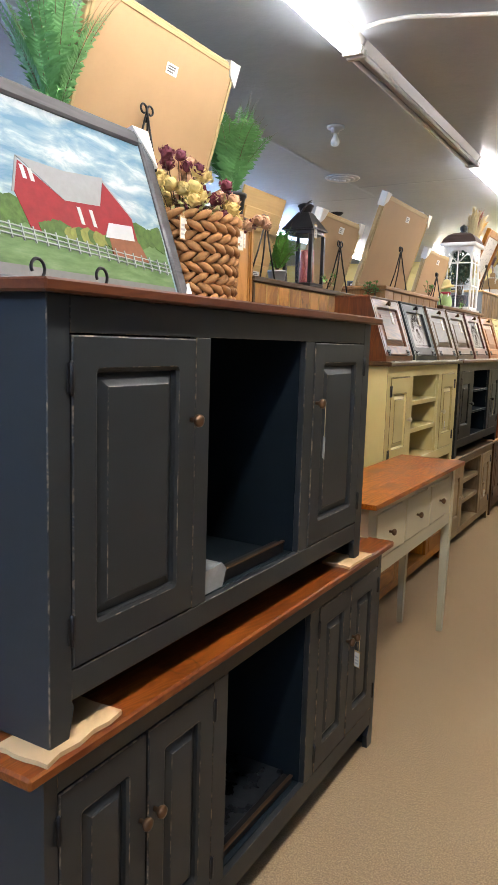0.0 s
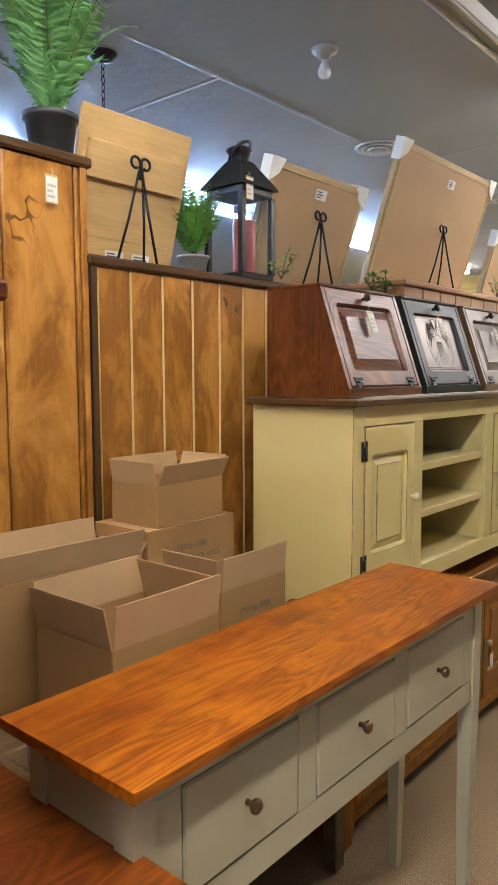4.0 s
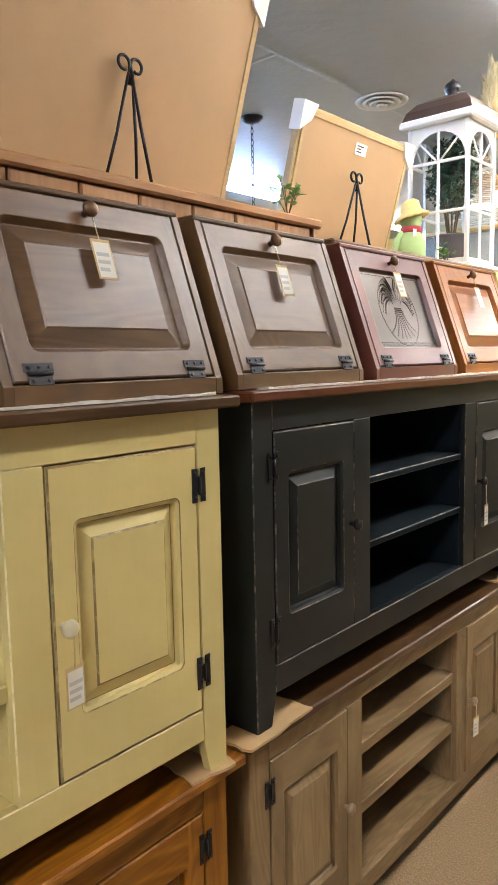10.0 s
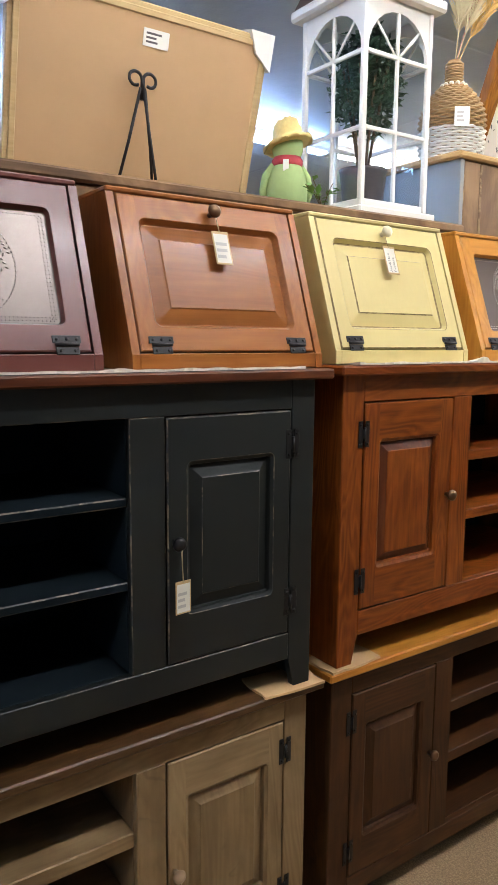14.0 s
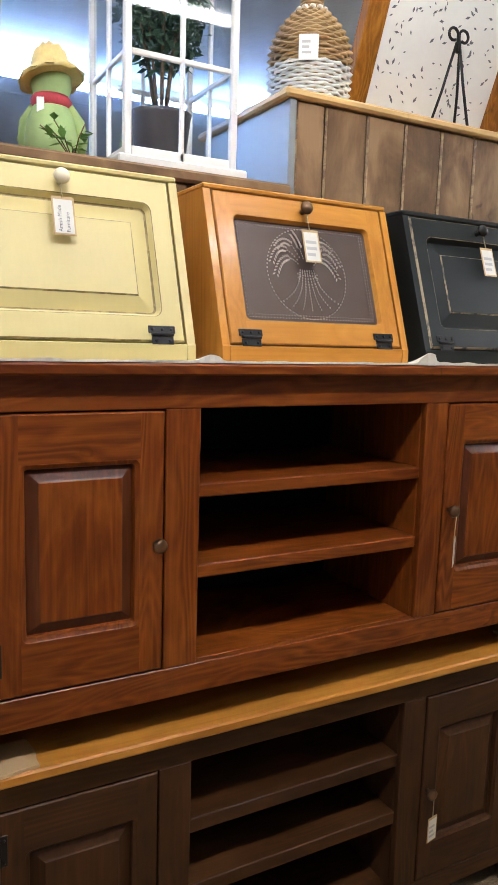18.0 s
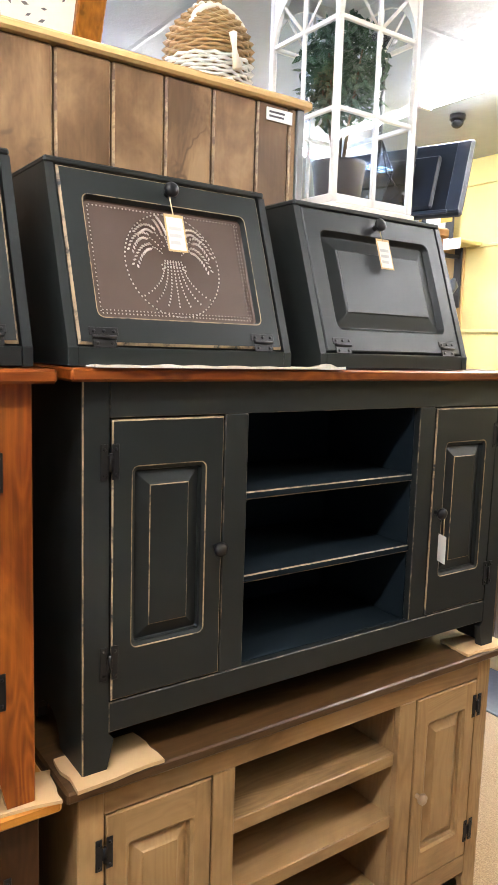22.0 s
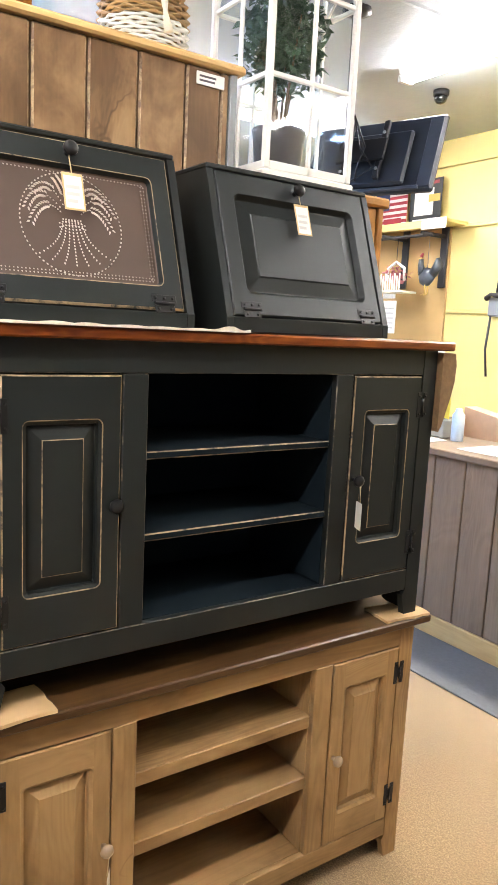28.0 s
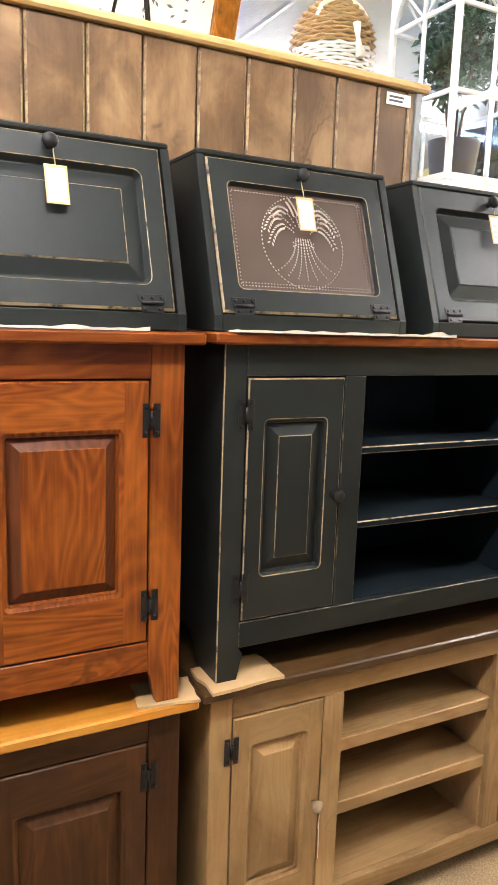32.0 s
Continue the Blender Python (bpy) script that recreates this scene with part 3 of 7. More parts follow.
# the long row, lower then upper, from the near end to the far end
UPPER_FRONT = {"cream": -1.302, "black": -1.311, "red": -1.316, "rubbed": -1.330}
console("console", 3.700, 0, 1.44, 0.703, 0.40, -1.327, stain(HONEY), HONEY["y"], "honey brown wooden console with open shelves, under the cream one", ROW, "wood", layout=(0.066, 0.066, 0.376, 0.444, 0.996), shelf_z=(0.322, 0.486), shelf_t=0.034, zb=0.121, knob_z=0.370)
console("console", 3.691, 0.711, 1.427, 0.714, 0.385, UPPER_FRONT["cream"], cream_look, DARKTOP["y"], "cream painted console with dark top and open shelves", ROW, "ivory", layout=(0.061, 0.061, 0.377, 0.442, 0.980), shelf_z=(0.316, 0.481), shelf_t=0.027)
console("console", 5.220, 0, 1.440, 0.707, 0.40, -1.335, stain(TAUPE), DARKTOP["y"], "grey brown wooden console with open shelves and dark top", ROW, "wood", layout=(0.065, 0.065, 0.373, 0.441, 1.000), shelf_z=(0.322, 0.487), shelf_t=0.034, zb=0.121, knob_z=0.370)
console("console", 5.222, 0.715, 1.424, 0.713, 0.385, UPPER_FRONT["black"], black_look, DARKRED["y"], "black painted console with open shelves and red brown top", ROW, "iron", layout=(0.063, 0.063, 0.368, 0.441, 0.982), shelf_z=(0.315, 0.479), shelf_t=0.018)
# back: walnut and red backs coloured near black in place of shade
console("console", 6.738, 0, 1.45, 0.709, 0.40, -1.335, stain(WALNUT), ORANGE["y"], "dark walnut console with open shelves and orange pine top", ROW, "bronze", layout=(0.067, 0.067, 0.376, 0.446, 1.004), shelf_z=(0.332, 0.486), shelf_t=0.034, back=SHADED_INSIDE, zb=0.121, knob_z=0.372)
console("console", 6.733, 0.717, 1.443, 0.716, 0.385, UPPER_FRONT["red"], stain(MAHOG), MAHOG["y"], "red brown stained console with open shelves", ROW, "bronze", layout=(0.065, 0.065, 0.378, 0.448, 1.001), shelf_z=(0.324, 0.485), shelf_t=0.027, back=SHADED_INSIDE, st=0.046, raise_to=0.032)
console("console", 8.257, 0, 1.155, 0.713, 0.325, -1.337, stain(TAN), DARKTOP["y"], "tan grey wooden console with open shelves and dark top", ROW, "wood", layout=(0.051, 0.051, 0.283, 0.337, 0.816), shelf_z=(0.336, 0.502), shelf_t=0.034, st=0.038, rail=0.066, raise_to=0.036, zb=0.121, knob_z=0.372)
console("console", 8.263, 0.721, 1.14, 0.714, 0.325, UPPER_FRONT["rubbed"], rubbed_look, MAHOG["y"], "black console with rubbed edges and red brown top", ROW, "iron", layout=(0.049, 0.049, 0.280, 0.333, 0.809), shelf_z=(0.307, 0.475), shelf_t=0.016, st=0.036, rail=0.080, raise_to=0.036, knob_z=0.380, zb=0.124)


def first_stack():
    """The taller pair of black consoles at the near end, set forward of the row."""
    fx = -0.865
    console("console", 0.840, 0.799, 1.424, 0.799, 0.80, fx, (CHARCOAL, CHARCOAL, BLACK_EDGE_FEW), DARKRED["y"], "black painted console with an empty open bay", ROW, "bronze", HINGE_STRIP,
            (0.053, 0.053, 0.422, 0.477, 0.947), shelves=0, st=0.056, rail=0.054, raise_to=0.034, knob_z=0.543, zb=0.124, over_x=0.030)
    # the wide lower one has a pair of doors on each side
    w, h, depth = 1.67, 0.789, 0.82
    ob = thing("console", fx, 0.825, 0, "wide black painted console with paired doors and red brown top", "console", ROW)
    mats = [CHARCOAL, CHARCOAL, BLACK_EDGE_FEW]
    hb, zt, zb, rb = h - 0.024, h - 0.080, 0.158, 0.090
    for a, b in ((0.0, 0.018), (w - 0.018, w)):
        bm = bmesh.new()
        prism(bm, [(x - 0.019, z) for x, z in side_shape(depth - 0.019, hb)], "y", a, b)
        part("side_panel", bm, CHARCOAL, ob)
    for s in (0, 1):
        pts = [(0, 0), (0.045, 0), (0.055, 0.05), (0.032, rb), (0.032, hb), (0, hb)]
        pts = pts if s == 0 else [(w - p, q) for p, q in pts]
        bm = bmesh.new()
        prism(bm, pts, "x", -0.019, 0)
        part("corner_stile", bm, CHARCOAL, ob)
    part("top_rail", box(-0.019, 0, 0.032, w - 0.032, zt, hb, 0.0016, 0, 2), mats, ob)
    part("bottom_rail", box(-0.019, 0, 0.032, w - 0.032, rb, zb, 0.0016, 0, 2), mats, ob)
    o0, o1 = 0.603, 1.069
    for a, b in ((0.540, o0), (o1, w - 0.540)):
        part("middle_stile", box(-0.019, 0, a, b, zb, zt, 0.0016, 0, 2), mats, ob)
    # bay insides darker than the fronts, shade put into their colour
    part("back_panel", box(-depth, -depth + 0.008, 0.018, w - 0.018, rb, hb, 0.001), SHADED_INSIDE, ob)
    part("floor_board", box(-depth + 0.008, -0.019, 0.018, w - 0.018, zb - 0.018, zb, 0.001), SHADED_INSIDE, ob)
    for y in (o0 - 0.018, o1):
        part("divider", box(-depth + 0.008, -0.019, y, y + 0.018, zb, hb, 0.001), SHADED_INSIDE, ob)
    part("top_board", box(-depth - 0.01, 0.026, -0.055, w + 0.055, hb, h, 0.005), MAHOG["y"], ob)
    for a, b, ky, hy in ((0.032, 0.286, 0.262, 0.031), (0.286, 0.540, 0.310, 0.541), (w - 0.540, w - 0.286, w - 0.310, w - 0.541), (w - 0.286, w - 0.032, w - 0.262, w - 0.031)):
        panel_door(ob, a, b, zb, zt, 0.052, 0.062, (CHARCOAL, CHARCOAL, BLACK_EDGE_FEW), ky, 0.520, "bronze", HINGE_STRIP, hy, (zb + 0.07, zt - 0.07), 0.032)


first_stack()


# ---- hall table ----
def hall_table():
    x0, x1, y0, y1, h = -1.240, -0.895, 2.495, 3.808, 0.925
    ob = thing("hall_table", x1, y0, 0, "narrow cream table with three drawers and red cherry top", "table")
    w, d = y1 - y0, x1 - x0
    cuts = (-d, -d + 0.102, -d + 0.221, 0)
    for a, b in zip(cuts, cuts[1:]):
        part("tabletop_board", box(a, b, 0, w, h - 0.020, h, 0.0008), TABLE["y"], ob)
    sx, sy = 0.040, 0.030
    for lx in (-d + sx, -sx - 0.045):
        for ly in (sy, w - sy - 0.045):
            bm = bmesh.new()
            top, bot = 0.045, 0.028
            va = [bm.verts.new((lx + a * top, ly + b * top, h - 0.022)) for a, b in ((0, 0), (1, 0), (1, 1), (0, 1))]
            vm = [bm.verts.new((lx + a * top, ly + b * top, 0.60)) for a, b in ((0, 0), (1, 0), (1, 1), (0, 1))]
            vb = [bm.verts.new((lx + 0.008 + a * bot, ly + 0.008 + b * bot, 0)) for a, b in ((0, 0), (1, 0), (1, 1), (0, 1))]
            for p, q in ((va, vm), (vm, vb)):
                for i in range(4):
                    bm.faces.new((p[i], p[(i + 1) % 4], q[(i + 1) % 4], q[i]))
            bm.faces.new(va), bm.faces.new(vb)
            bmesh.ops.recalc_face_normals(bm, faces=bm.faces)
            part("leg", bm, ANTIQUE, ob)
    f = -sx - 0.006
    za, zb = 0.600, h - 0.022
    fx = f - 0.02
    part("apron", box(-d + sx + 0.005, -d + sx + 0.023, sy + 0.045, w - sy - 0.045, za, zb, 0.001), ANTIQUE, ob)
    for y in (sy + 0.006, w - sy - 0.026):
        part("apron", box(-d + sx + 0.045, -sx - 0.045, y, y + 0.02, za, zb, 0.001), ANTIQUE, ob)
    inner = (sy + 0.045, w - sy - 0.045)
    gap = 0.060
    dw = (inner[1] - inner[0] - gap * 4) / 3
    part("front_rail", box(fx, f, *inner, zb - 0.045, zb, 0.001), ANTIQUE, ob)
    part("front_rail", box(fx, f, *inner, za, za + 0.062, 0.001), ANTIQUE, ob)
    for i in range(4):
        y = inner[0] + i * (dw + gap)
        part("front_stile", box(fx, f, y, y + gap, za + 0.062, zb - 0.045, 0.001), ANTIQUE, ob)
    for i in range(3):
        y = inner[0] + gap + i * (dw + gap)
        bm = bmesh.new()
        cbox(bm, fx - 0.02, f + 0.003, y + 0.003, y + dw - 0.003, za + 0.065, zb - 0.048, 0.004)
        dr = part("drawer", bm, ANTIQUE, ob)
        shared("knob", KNOB["bronze"], dr, (f + 0.003, y + dw / 2, (za + zb) / 2 + 0.008))


hall_table()


# ---- bread boxes ----
BB_D, BB_H, LIP, TOPX = 0.30, 0.335, 0.033, -0.106
LID_ANGLE = math.atan2(-TOPX, BB_H - LIP)
LID_LEN = math.hypot(TOPX, BB_H - LIP)


def wheat_dots():
    """Punched marks (u, v, half length, angle) of a wheat sheaf in an oval, in half widths of the oval."""
    out = []
    for i in range(72):
        a = 2 * math.pi * i / 72
        out.append((math.cos(a), math.sin(a), 0.026, a + 1.57))
    for k in range(-3, 4):                      # stalks: a narrow waist, then a flare
        for i in range(15):
            t = i / 14
            out.append((k * (0.058 + 0.050 * t + 0.125 * t ** 3), 0.08 - 0.88 * t * (1 - 0.022 * k * k), 0.022, 1.57 - k * 0.20 * t * t))
    for i in range(-4, 5):                      # the tie
        out.append((i * 0.062, 0.06 - 0.004 * i * i, 0.022, 0))
        out.append((i * 0.062, -0.02 - 0.004 * i * i, 0.022, 0))
    for s in (-1, 1):                           # drooping ears, each a spine of slanted grains
        for ctrl in (((0.12, 0.12), (0.50, 0.62), (0.80, -0.06)), ((0.10, 0.16), (0.58, 0.88), (0.86, 0.22)), ((0.08, 0.20), (0.36, 0.98), (0.70, 0.56)), ((0.04, 0.24), (0.10, 0.72), (0.26, 0.90))):
            for i in range(15):
                t = 0.12 + 0.88 * i / 14
                p = [(1 - t) ** 2 * ctrl[0][j] + 2 * t * (1 - t) * ctrl[1][j] + t * t * ctrl[2][j] for j in (0, 1)]
                d = [2 * (1 - t) * (ctrl[1][j] - ctrl[0][j]) + 2 * t * (ctrl[2][j] - ctrl[1][j]) for j in (0, 1)]
                a = math.atan2(d[1], d[0])
                if i < 5:
                    out.append((s * p[0], p[1], 0.020, a if s > 0 else math.pi - a))
                    continue
                for q in (-1, 1):
                    out.append((s * (p[0] - q * 0.050 * math.sin(a)), p[1] + q * 0.050 * math.cos(a), 0.043, (a + q * 0.7) if s > 0 else math.pi - a - q * 0.7))
    return [d for d in out if d[0] ** 2 + d[1] ** 2 < 1.04]


WHEAT = wheat_dots()


def bread_box(y0, look_at, label, knob="iron", tin=None, w=0.452, base=1.427, front=-1.343, side=None, edge=2):
    mv, mh, me_ = look_at
    side = side or mv
    ob = thing("bread_box", front, y0, base, label, "bread box", "bread boxes on the consoles")
    prof = [(0.010, 0), (0.010, LIP - 0.004), (0.0072, LIP), (TOPX + 0.0072, BB_H), (-BB_D, BB_H), (-BB_D, 0)]
    for a, b in ((0, 0.016), (w - 0.016, w)):
        bm = bmesh.new()
        prism(bm, prof, "y", a, b)
        part("side_panel", bm, side, ob)
    part("lip", box(-0.016, 0.0095, 0.016, w - 0.016, 0, LIP - 0.002, 0.0015), mh, ob)
    part("bottom_board", box(-BB_D, -0.016, 0.016, w - 0.016, 0, 0.012, 0.001), mh, ob)
    part("back_panel", box(-BB_D, -BB_D + 0.01, 0.016, w - 0.016, 0.012, BB_H, 0.001), mh, ob)
    part("top_board", box(-BB_D - 0.004, TOPX + 0.0075, 0.0, w, BB_H, BB_H + 0.011, 0.003), mh, ob)
    # the lid is made upright, then laid on the slope
    lay = Matrix.Translation((0, 0, LIP)) @ Matrix.Rotation(-LID_ANGLE, 4, "Y")
    g, L = 0.0195, LID_LEN - 0.003
    st, rt, rb = 0.038, 0.046, 0.046
    bm = bmesh.new()
    frame_mesh(bm, g, w - g, 0, L, st, rb, rt, -0.012, 0.007, 0.0042 if me_ is BLACK_EDGE else 0.0026)
    bm.transform(lay)
    lid = part("lid", bm, [mv, mh, me_], ob)
    a, b, c, d = g + st, w - g - st, rb, L - rt
    bm = bmesh.new()
    if tin is None:
        rings_panel(bm, a, b, c, d, [(0, 0.007, 0), (0.0018, 0.006, 2), (0.008, -0.004, 0), (0.010, -0.006, 3), (0.012, -0.006, 3), (0.041, 0.0015, 0), (0.0435, 0.004, 2)], rad=0.018)
        bm.transform(lay)
        part("raised_panel", bm, [mh, mh, me_, GLAZE if mv is CREAM else mh], lid)
    else:
        rings_panel(bm, a, b, c, d, [(0, 0.007, 3), (0.0022, 0.0068, 1), (0.006, -0.004, 3), (0.008, -0.006, 0)], rad=0.014)
        cy, cz, ry, rz = (a + b) / 2, (c + d) / 2, (b - a) * 0.285, (d - c) * 0.44
        marks = [(cy + u * ry, cz + v * rz, r * ry, g_) for u, v, r, g_ in WHEAT]
        m_ = 0.014
        for i in range(44):
            s = (i + 0.5) / 44
            marks += [(a + m_ + s * (b - a - 2 * m_), z, 0.0012, 0.78) for z in (c + m_, c + m_ + 0.006, d - m_)]
        for i in range(26):
            s = (i + 0.5) / 26
            marks += [(y, c + m_ + s * (d - c - 2 * m_), 0.0012, 0.78) for y in (a + m_, b - m_, b - m_ - 0.006)]
        for y, z, r, g_ in marks:
            wd = max(0.42 * r, 0.0014)
            ca, sa = math.cos(g_), math.sin(g_)
            ring = [bm.verts.new((-0.0058, y + u * ca - v * sa, z + u * sa + v * ca)) for u, v in ((r, 0), (0.4 * r, wd), (-0.4 * r, wd), (-r, 0), (-0.4 * r, -wd), (0.4 * r, -wd))]
            top = [bm.verts.new((-0.0058 + 1.25 * wd, y + u * ca - v * sa, z + u * sa + v * ca)) for u, v in ((0.35 * r, 0), (-0.35 * r, 0))]
            for q in ((ring[0], ring[1], top[0]), (ring[1], ring[2], top[1], top[0]), (ring[2], ring[3], top[1]), (ring[3], ring[4], top[1]), (ring[4], ring[5], top[0], top[1]), (ring[5], ring[0], top[0])):
                bm.faces.new(q).material_index = 2
        bm.transform(lay)
        part("punched_tin_panel", bm, [tin, me_, BURR_DIM if tin is TIN_GLOSS else BURR, mh], lid, "brown tin sheet punched with a wheat sheaf")
    place = lay @ Matrix.Translation((0.006, w / 2, L - 0.026))
    kn = new("knob", KNOB[knob])
    kn.parent, kn.matrix_basis = lid, place
    for y in (0.064, w - 0.064):
        hg = new("hinge", HINGE_FLAT)
        hg.parent = lid
        hg.matrix_basis = lay @ Matrix.Translation((0.0068, y, 0.012))
    return ob


BB = [
    (3.690, stain(REDBOX), "dark red brown wooden bread box with raised panel", "bronze", None, None),
    (4.184, (BLACK, BLACK, BLACK), "black bread box with punched tin panel", "iron", TIN_GLOSS, None),
    (4.693, stain(SLATE), "dark brown lacquered bread box with raised panel", "bronze", None, None),
    (5.194, stain(SLATE), "dark brown lacquered bread box with raised panel", "bronze", None, None),
    (5.709, (BURG, BURG, BURG), "burgundy bread box with punched tin panel", "bronze", TIN_GLOSS, None),
    (6.218, stain(CHERRY), "cherry stained bread box with raised panel", "bronze", None, None),
    (6.721, cream_look, "cream painted bread box with raised panel", "ivory", None, None),
    (7.229, stain(ORANGE), "orange pine bread box with punched tin panel", "bronze", TIN, None),
    (7.731, rubbed_look, "black bread box with raised panel and rubbed edges", "iron", None, None),
    (8.240, rubbed_look, "black bread box with rubbed edges and punched tin panel", "iron", TIN, None),
    (8.768, (BLACK, BLACK, BLACK), "plain black bread box with raised panel", "iron", None, None),
]


def box_place(y):
    """Front and base of the bread box that begins at y, by the console it stands on."""
    if y < 5.1:
        return -1.326, 1.4275
    if y < 6.5:
        return -1.330, 1.4305
    return (-1.340, 1.4355) if y < 8.2 else (-1.341, 1.4375)


for y, lk, lab, kn, tin, side in BB:
    bread_box(y, lk, lab, kn, tin, side=side, front=box_place(y)[0], base=box_place(y)[1])


# ---- the room ----
X0, X1, Y0, Y1 = -9.0, 4.2, -4.0, 12.6


def carpet():
    k = Nodes("beige_loop_carpet")
    v = k.coords((1, 1, 1), False)
    loops = k.noise(v, 190, 2, 0.8)
    tufts = k.noise(v, 75, 3, 0.75)
    wide = k.noise(v, 1.3, 4, 0.6, 0.5)
    c = k.ramp(loops, [(0.32, (0.20, 0.140, 0.080)), (0.5, (0.35, 0.237, 0.126)), (0.68, (0.50, 0.355, 0.205))])
    c = k.mix(k.ramp(tufts, [(0.36, (0.45,) * 3), (0.56, (0, 0, 0))]), c, (0.21, 0.146, 0.083))
    c = k.mix(k.span(wide, 0.0, 0.35), c, (0.23, 0.155, 0.08))
    return k.done(c, 0.95, spec=0.1)


def ceiling_paint():
    k = Nodes("grey_ceiling_paint")
    v = k.coords((1, 1, 1), False)
    big = k.noise(v, 0.9, 4, 0.6, 0.6)
    small = k.noise(v, 14, 4, 0.6)
    c = k.mix(big, (0.28, 0.315, 0.37), (0.40, 0.435, 0.48))
    h = k.mix(0.35, big, small)
    k.bump(h, 0.35, 0.02)
    return k.done(c, k.span(small, 0.26, 0.42), spec=0.5)


def yellow_wall():
    return paint("yellow_wall_paint", (0.74, 0.60, 0.22), 0.6, 0.94, 0.05)


CARPET, CEILING, YELLOW = carpet(), ceiling_paint(), yellow_wall()
GREYWALL = paint("blue_grey_wall_paint", (0.30, 0.32, 0.35), 0.6, 0.92, 0.04)


def structure(name, bm, mat, label):
    return tagged(mesh_object(name, bm, mat), label, kind="structure")


structure("floor", box(X0, X1, Y0, Y1, -0.1, 0, 0.001), CARPET, "beige brown loop pile carpet")
structure("ceiling", box(X0, X1, Y0, Y1, CEIL, CEIL + 0.1, 0.001), CEILING, "grey semi-gloss painted ceiling sheets")
structure("wall_west", box(X0 - 0.15, X0, Y0, Y1, 0, CEIL, 0.001), GREYWALL, "plain grey painted wall")
structure("wall_east", box(X1, X1 + 0.15, Y0, Y1, 0, CEIL, 0.001), GREYWALL, "plain grey painted wall")
structure("wall_south", box(X0 - 0.15, X1 + 0.15, Y0 - 0.15, Y0, 0, CEIL, 0.001), GREYWALL, "plain grey painted wall")
structure("wall_north", box(X0 - 0.15, X1 + 0.15, Y1, Y1 + 0.15, 0, CEIL, 0.001), YELLOW, "yellow painted wall behind the sales counter")


# ---- fluorescent strip lights ----
ENAMEL = plain("white_enamel", (0.62, 0.60, 0.56), 0.4, 0, 0.08)
TUBE_OFF = plain("unlit_tube_glass", (0.55, 0.54, 0.50), 0.2, 0, 0.05)
TUBE_ON = glow("lit_warm_tube", (1.0, 0.955, 0.92), TUBE_WARM)
TUBE_SOFT = glow("lit_dimmer_warm_tube", (1.0, 0.955, 0.92), TUBE_WARM * 0.34)
TUBE_BLUE = glow("lit_cool_tube", (0.40, 0.60, 1.0), TUBE_COOL)


def strip_light(x, y, lit, along="y", length=2.38, cool=False, dim=False):
    label = "lit fluorescent strip light on the ceiling" if lit else "unlit fluorescent strip light on the ceiling"
    ob = thing("strip_light", x, y, CEIL, label, "ceiling light", "fluorescent strip lights", 0 if along == "y" else -90)
    bm = bmesh.new()
    prism(bm, [(-0.055, 0), (-0.035, -0.045), (0.035, -0.045), (0.055, 0)], "y", 0, length)
    part("housing", bm, ENAMEL, ob)
    mat = (TUBE_BLUE if cool else TUBE_SOFT if dim else TUBE_ON) if lit else TUBE_OFF
    for s in (-1, 1):
        bm = bmesh.new()
        lathe(bm, [(0.013, 0.03), (0.013, length - 0.03)], 8, (s * 0.032, 0, -0.062), "y")
        part("tube", bm, mat, ob)
    for y_ in (0.0, length - 0.035):
        part("lamp_holder", box(-0.05, 0.05, y_, y_ + 0.03, -0.08, -0.04, 0.003), ENAMEL, ob)


for i, lit in enumerate((0, 1, 0, 1, 0)):
    strip_light(-1.49, -1.30 + 2.4 * i, lit, dim=True)
for i, lit in enumerate((1, 1, 0, 1, 0)):
    strip_light(-0.20, -1.30 + 2.4 * i, lit)
for i, lit in enumerate((1, 1, 1, 1, 1)):
    strip_light(-4.60, -0.10 + 2.4 * i, lit, cool=i < 4)
strip_light(-3.6, -2.4, True, "x", cool=True)
strip_light(-1.2, -2.4, True, "x", cool=True)
strip_light(-3.35, 11.2, True, "x")
strip_light(-0.95, 11.2, True, "x")


# ---- tall furniture whose backs stand behind the row ----
def board_back(ob, y0, y1, z0, z1, x, widths, mats, gap=0.004):
    """Upright tongue-and-groove boards with open joints, side by side."""
    y, i = y0, 0
    while y < y1 - 0.01:
        w = min(widths[i % len(widths)], y1 - y)
        part("board", box(x - 0.014, x, y + gap / 2, y + w - gap / 2, z0, z1, 0.005, 0, 1 if isinstance(mats, list) else 0), mats, ob)
        y += w
        i += 1
    part("backing", box(x - 0.022, x - 0.015, y0, y1, z0, z1, 0.001), mats, ob)


def cupboard(y0, y1, x, depth, h, boards, mats, timber, cap, label, cap_over=0.015, cap_h=0.028, side=None):
    ob = thing("cupboard", x, y0, 0, label, "cupboard", "cupboards behind the consoles")
    w = y1 - y0
    board_back(ob, 0.02, w - 0.02, 0.05, h - cap_h, 0.0, boards, mats)
    for y in (0, w - 0.02):
        part("side_panel", box(-depth, 0.004, y, y + 0.02, 0, h - cap_h, 0.002), side or timber["z"], ob)
    part("front_panel", box(-depth, -depth + 0.02, 0.02, w - 0.02, 0.05, h - cap_h, 0.002), timber["z"], ob)
    part("top_cap", box(-depth - cap_over, cap_over, -cap_over, w + cap_over, h - cap_h, h, 0.006), cap["y"], ob)
    return ob


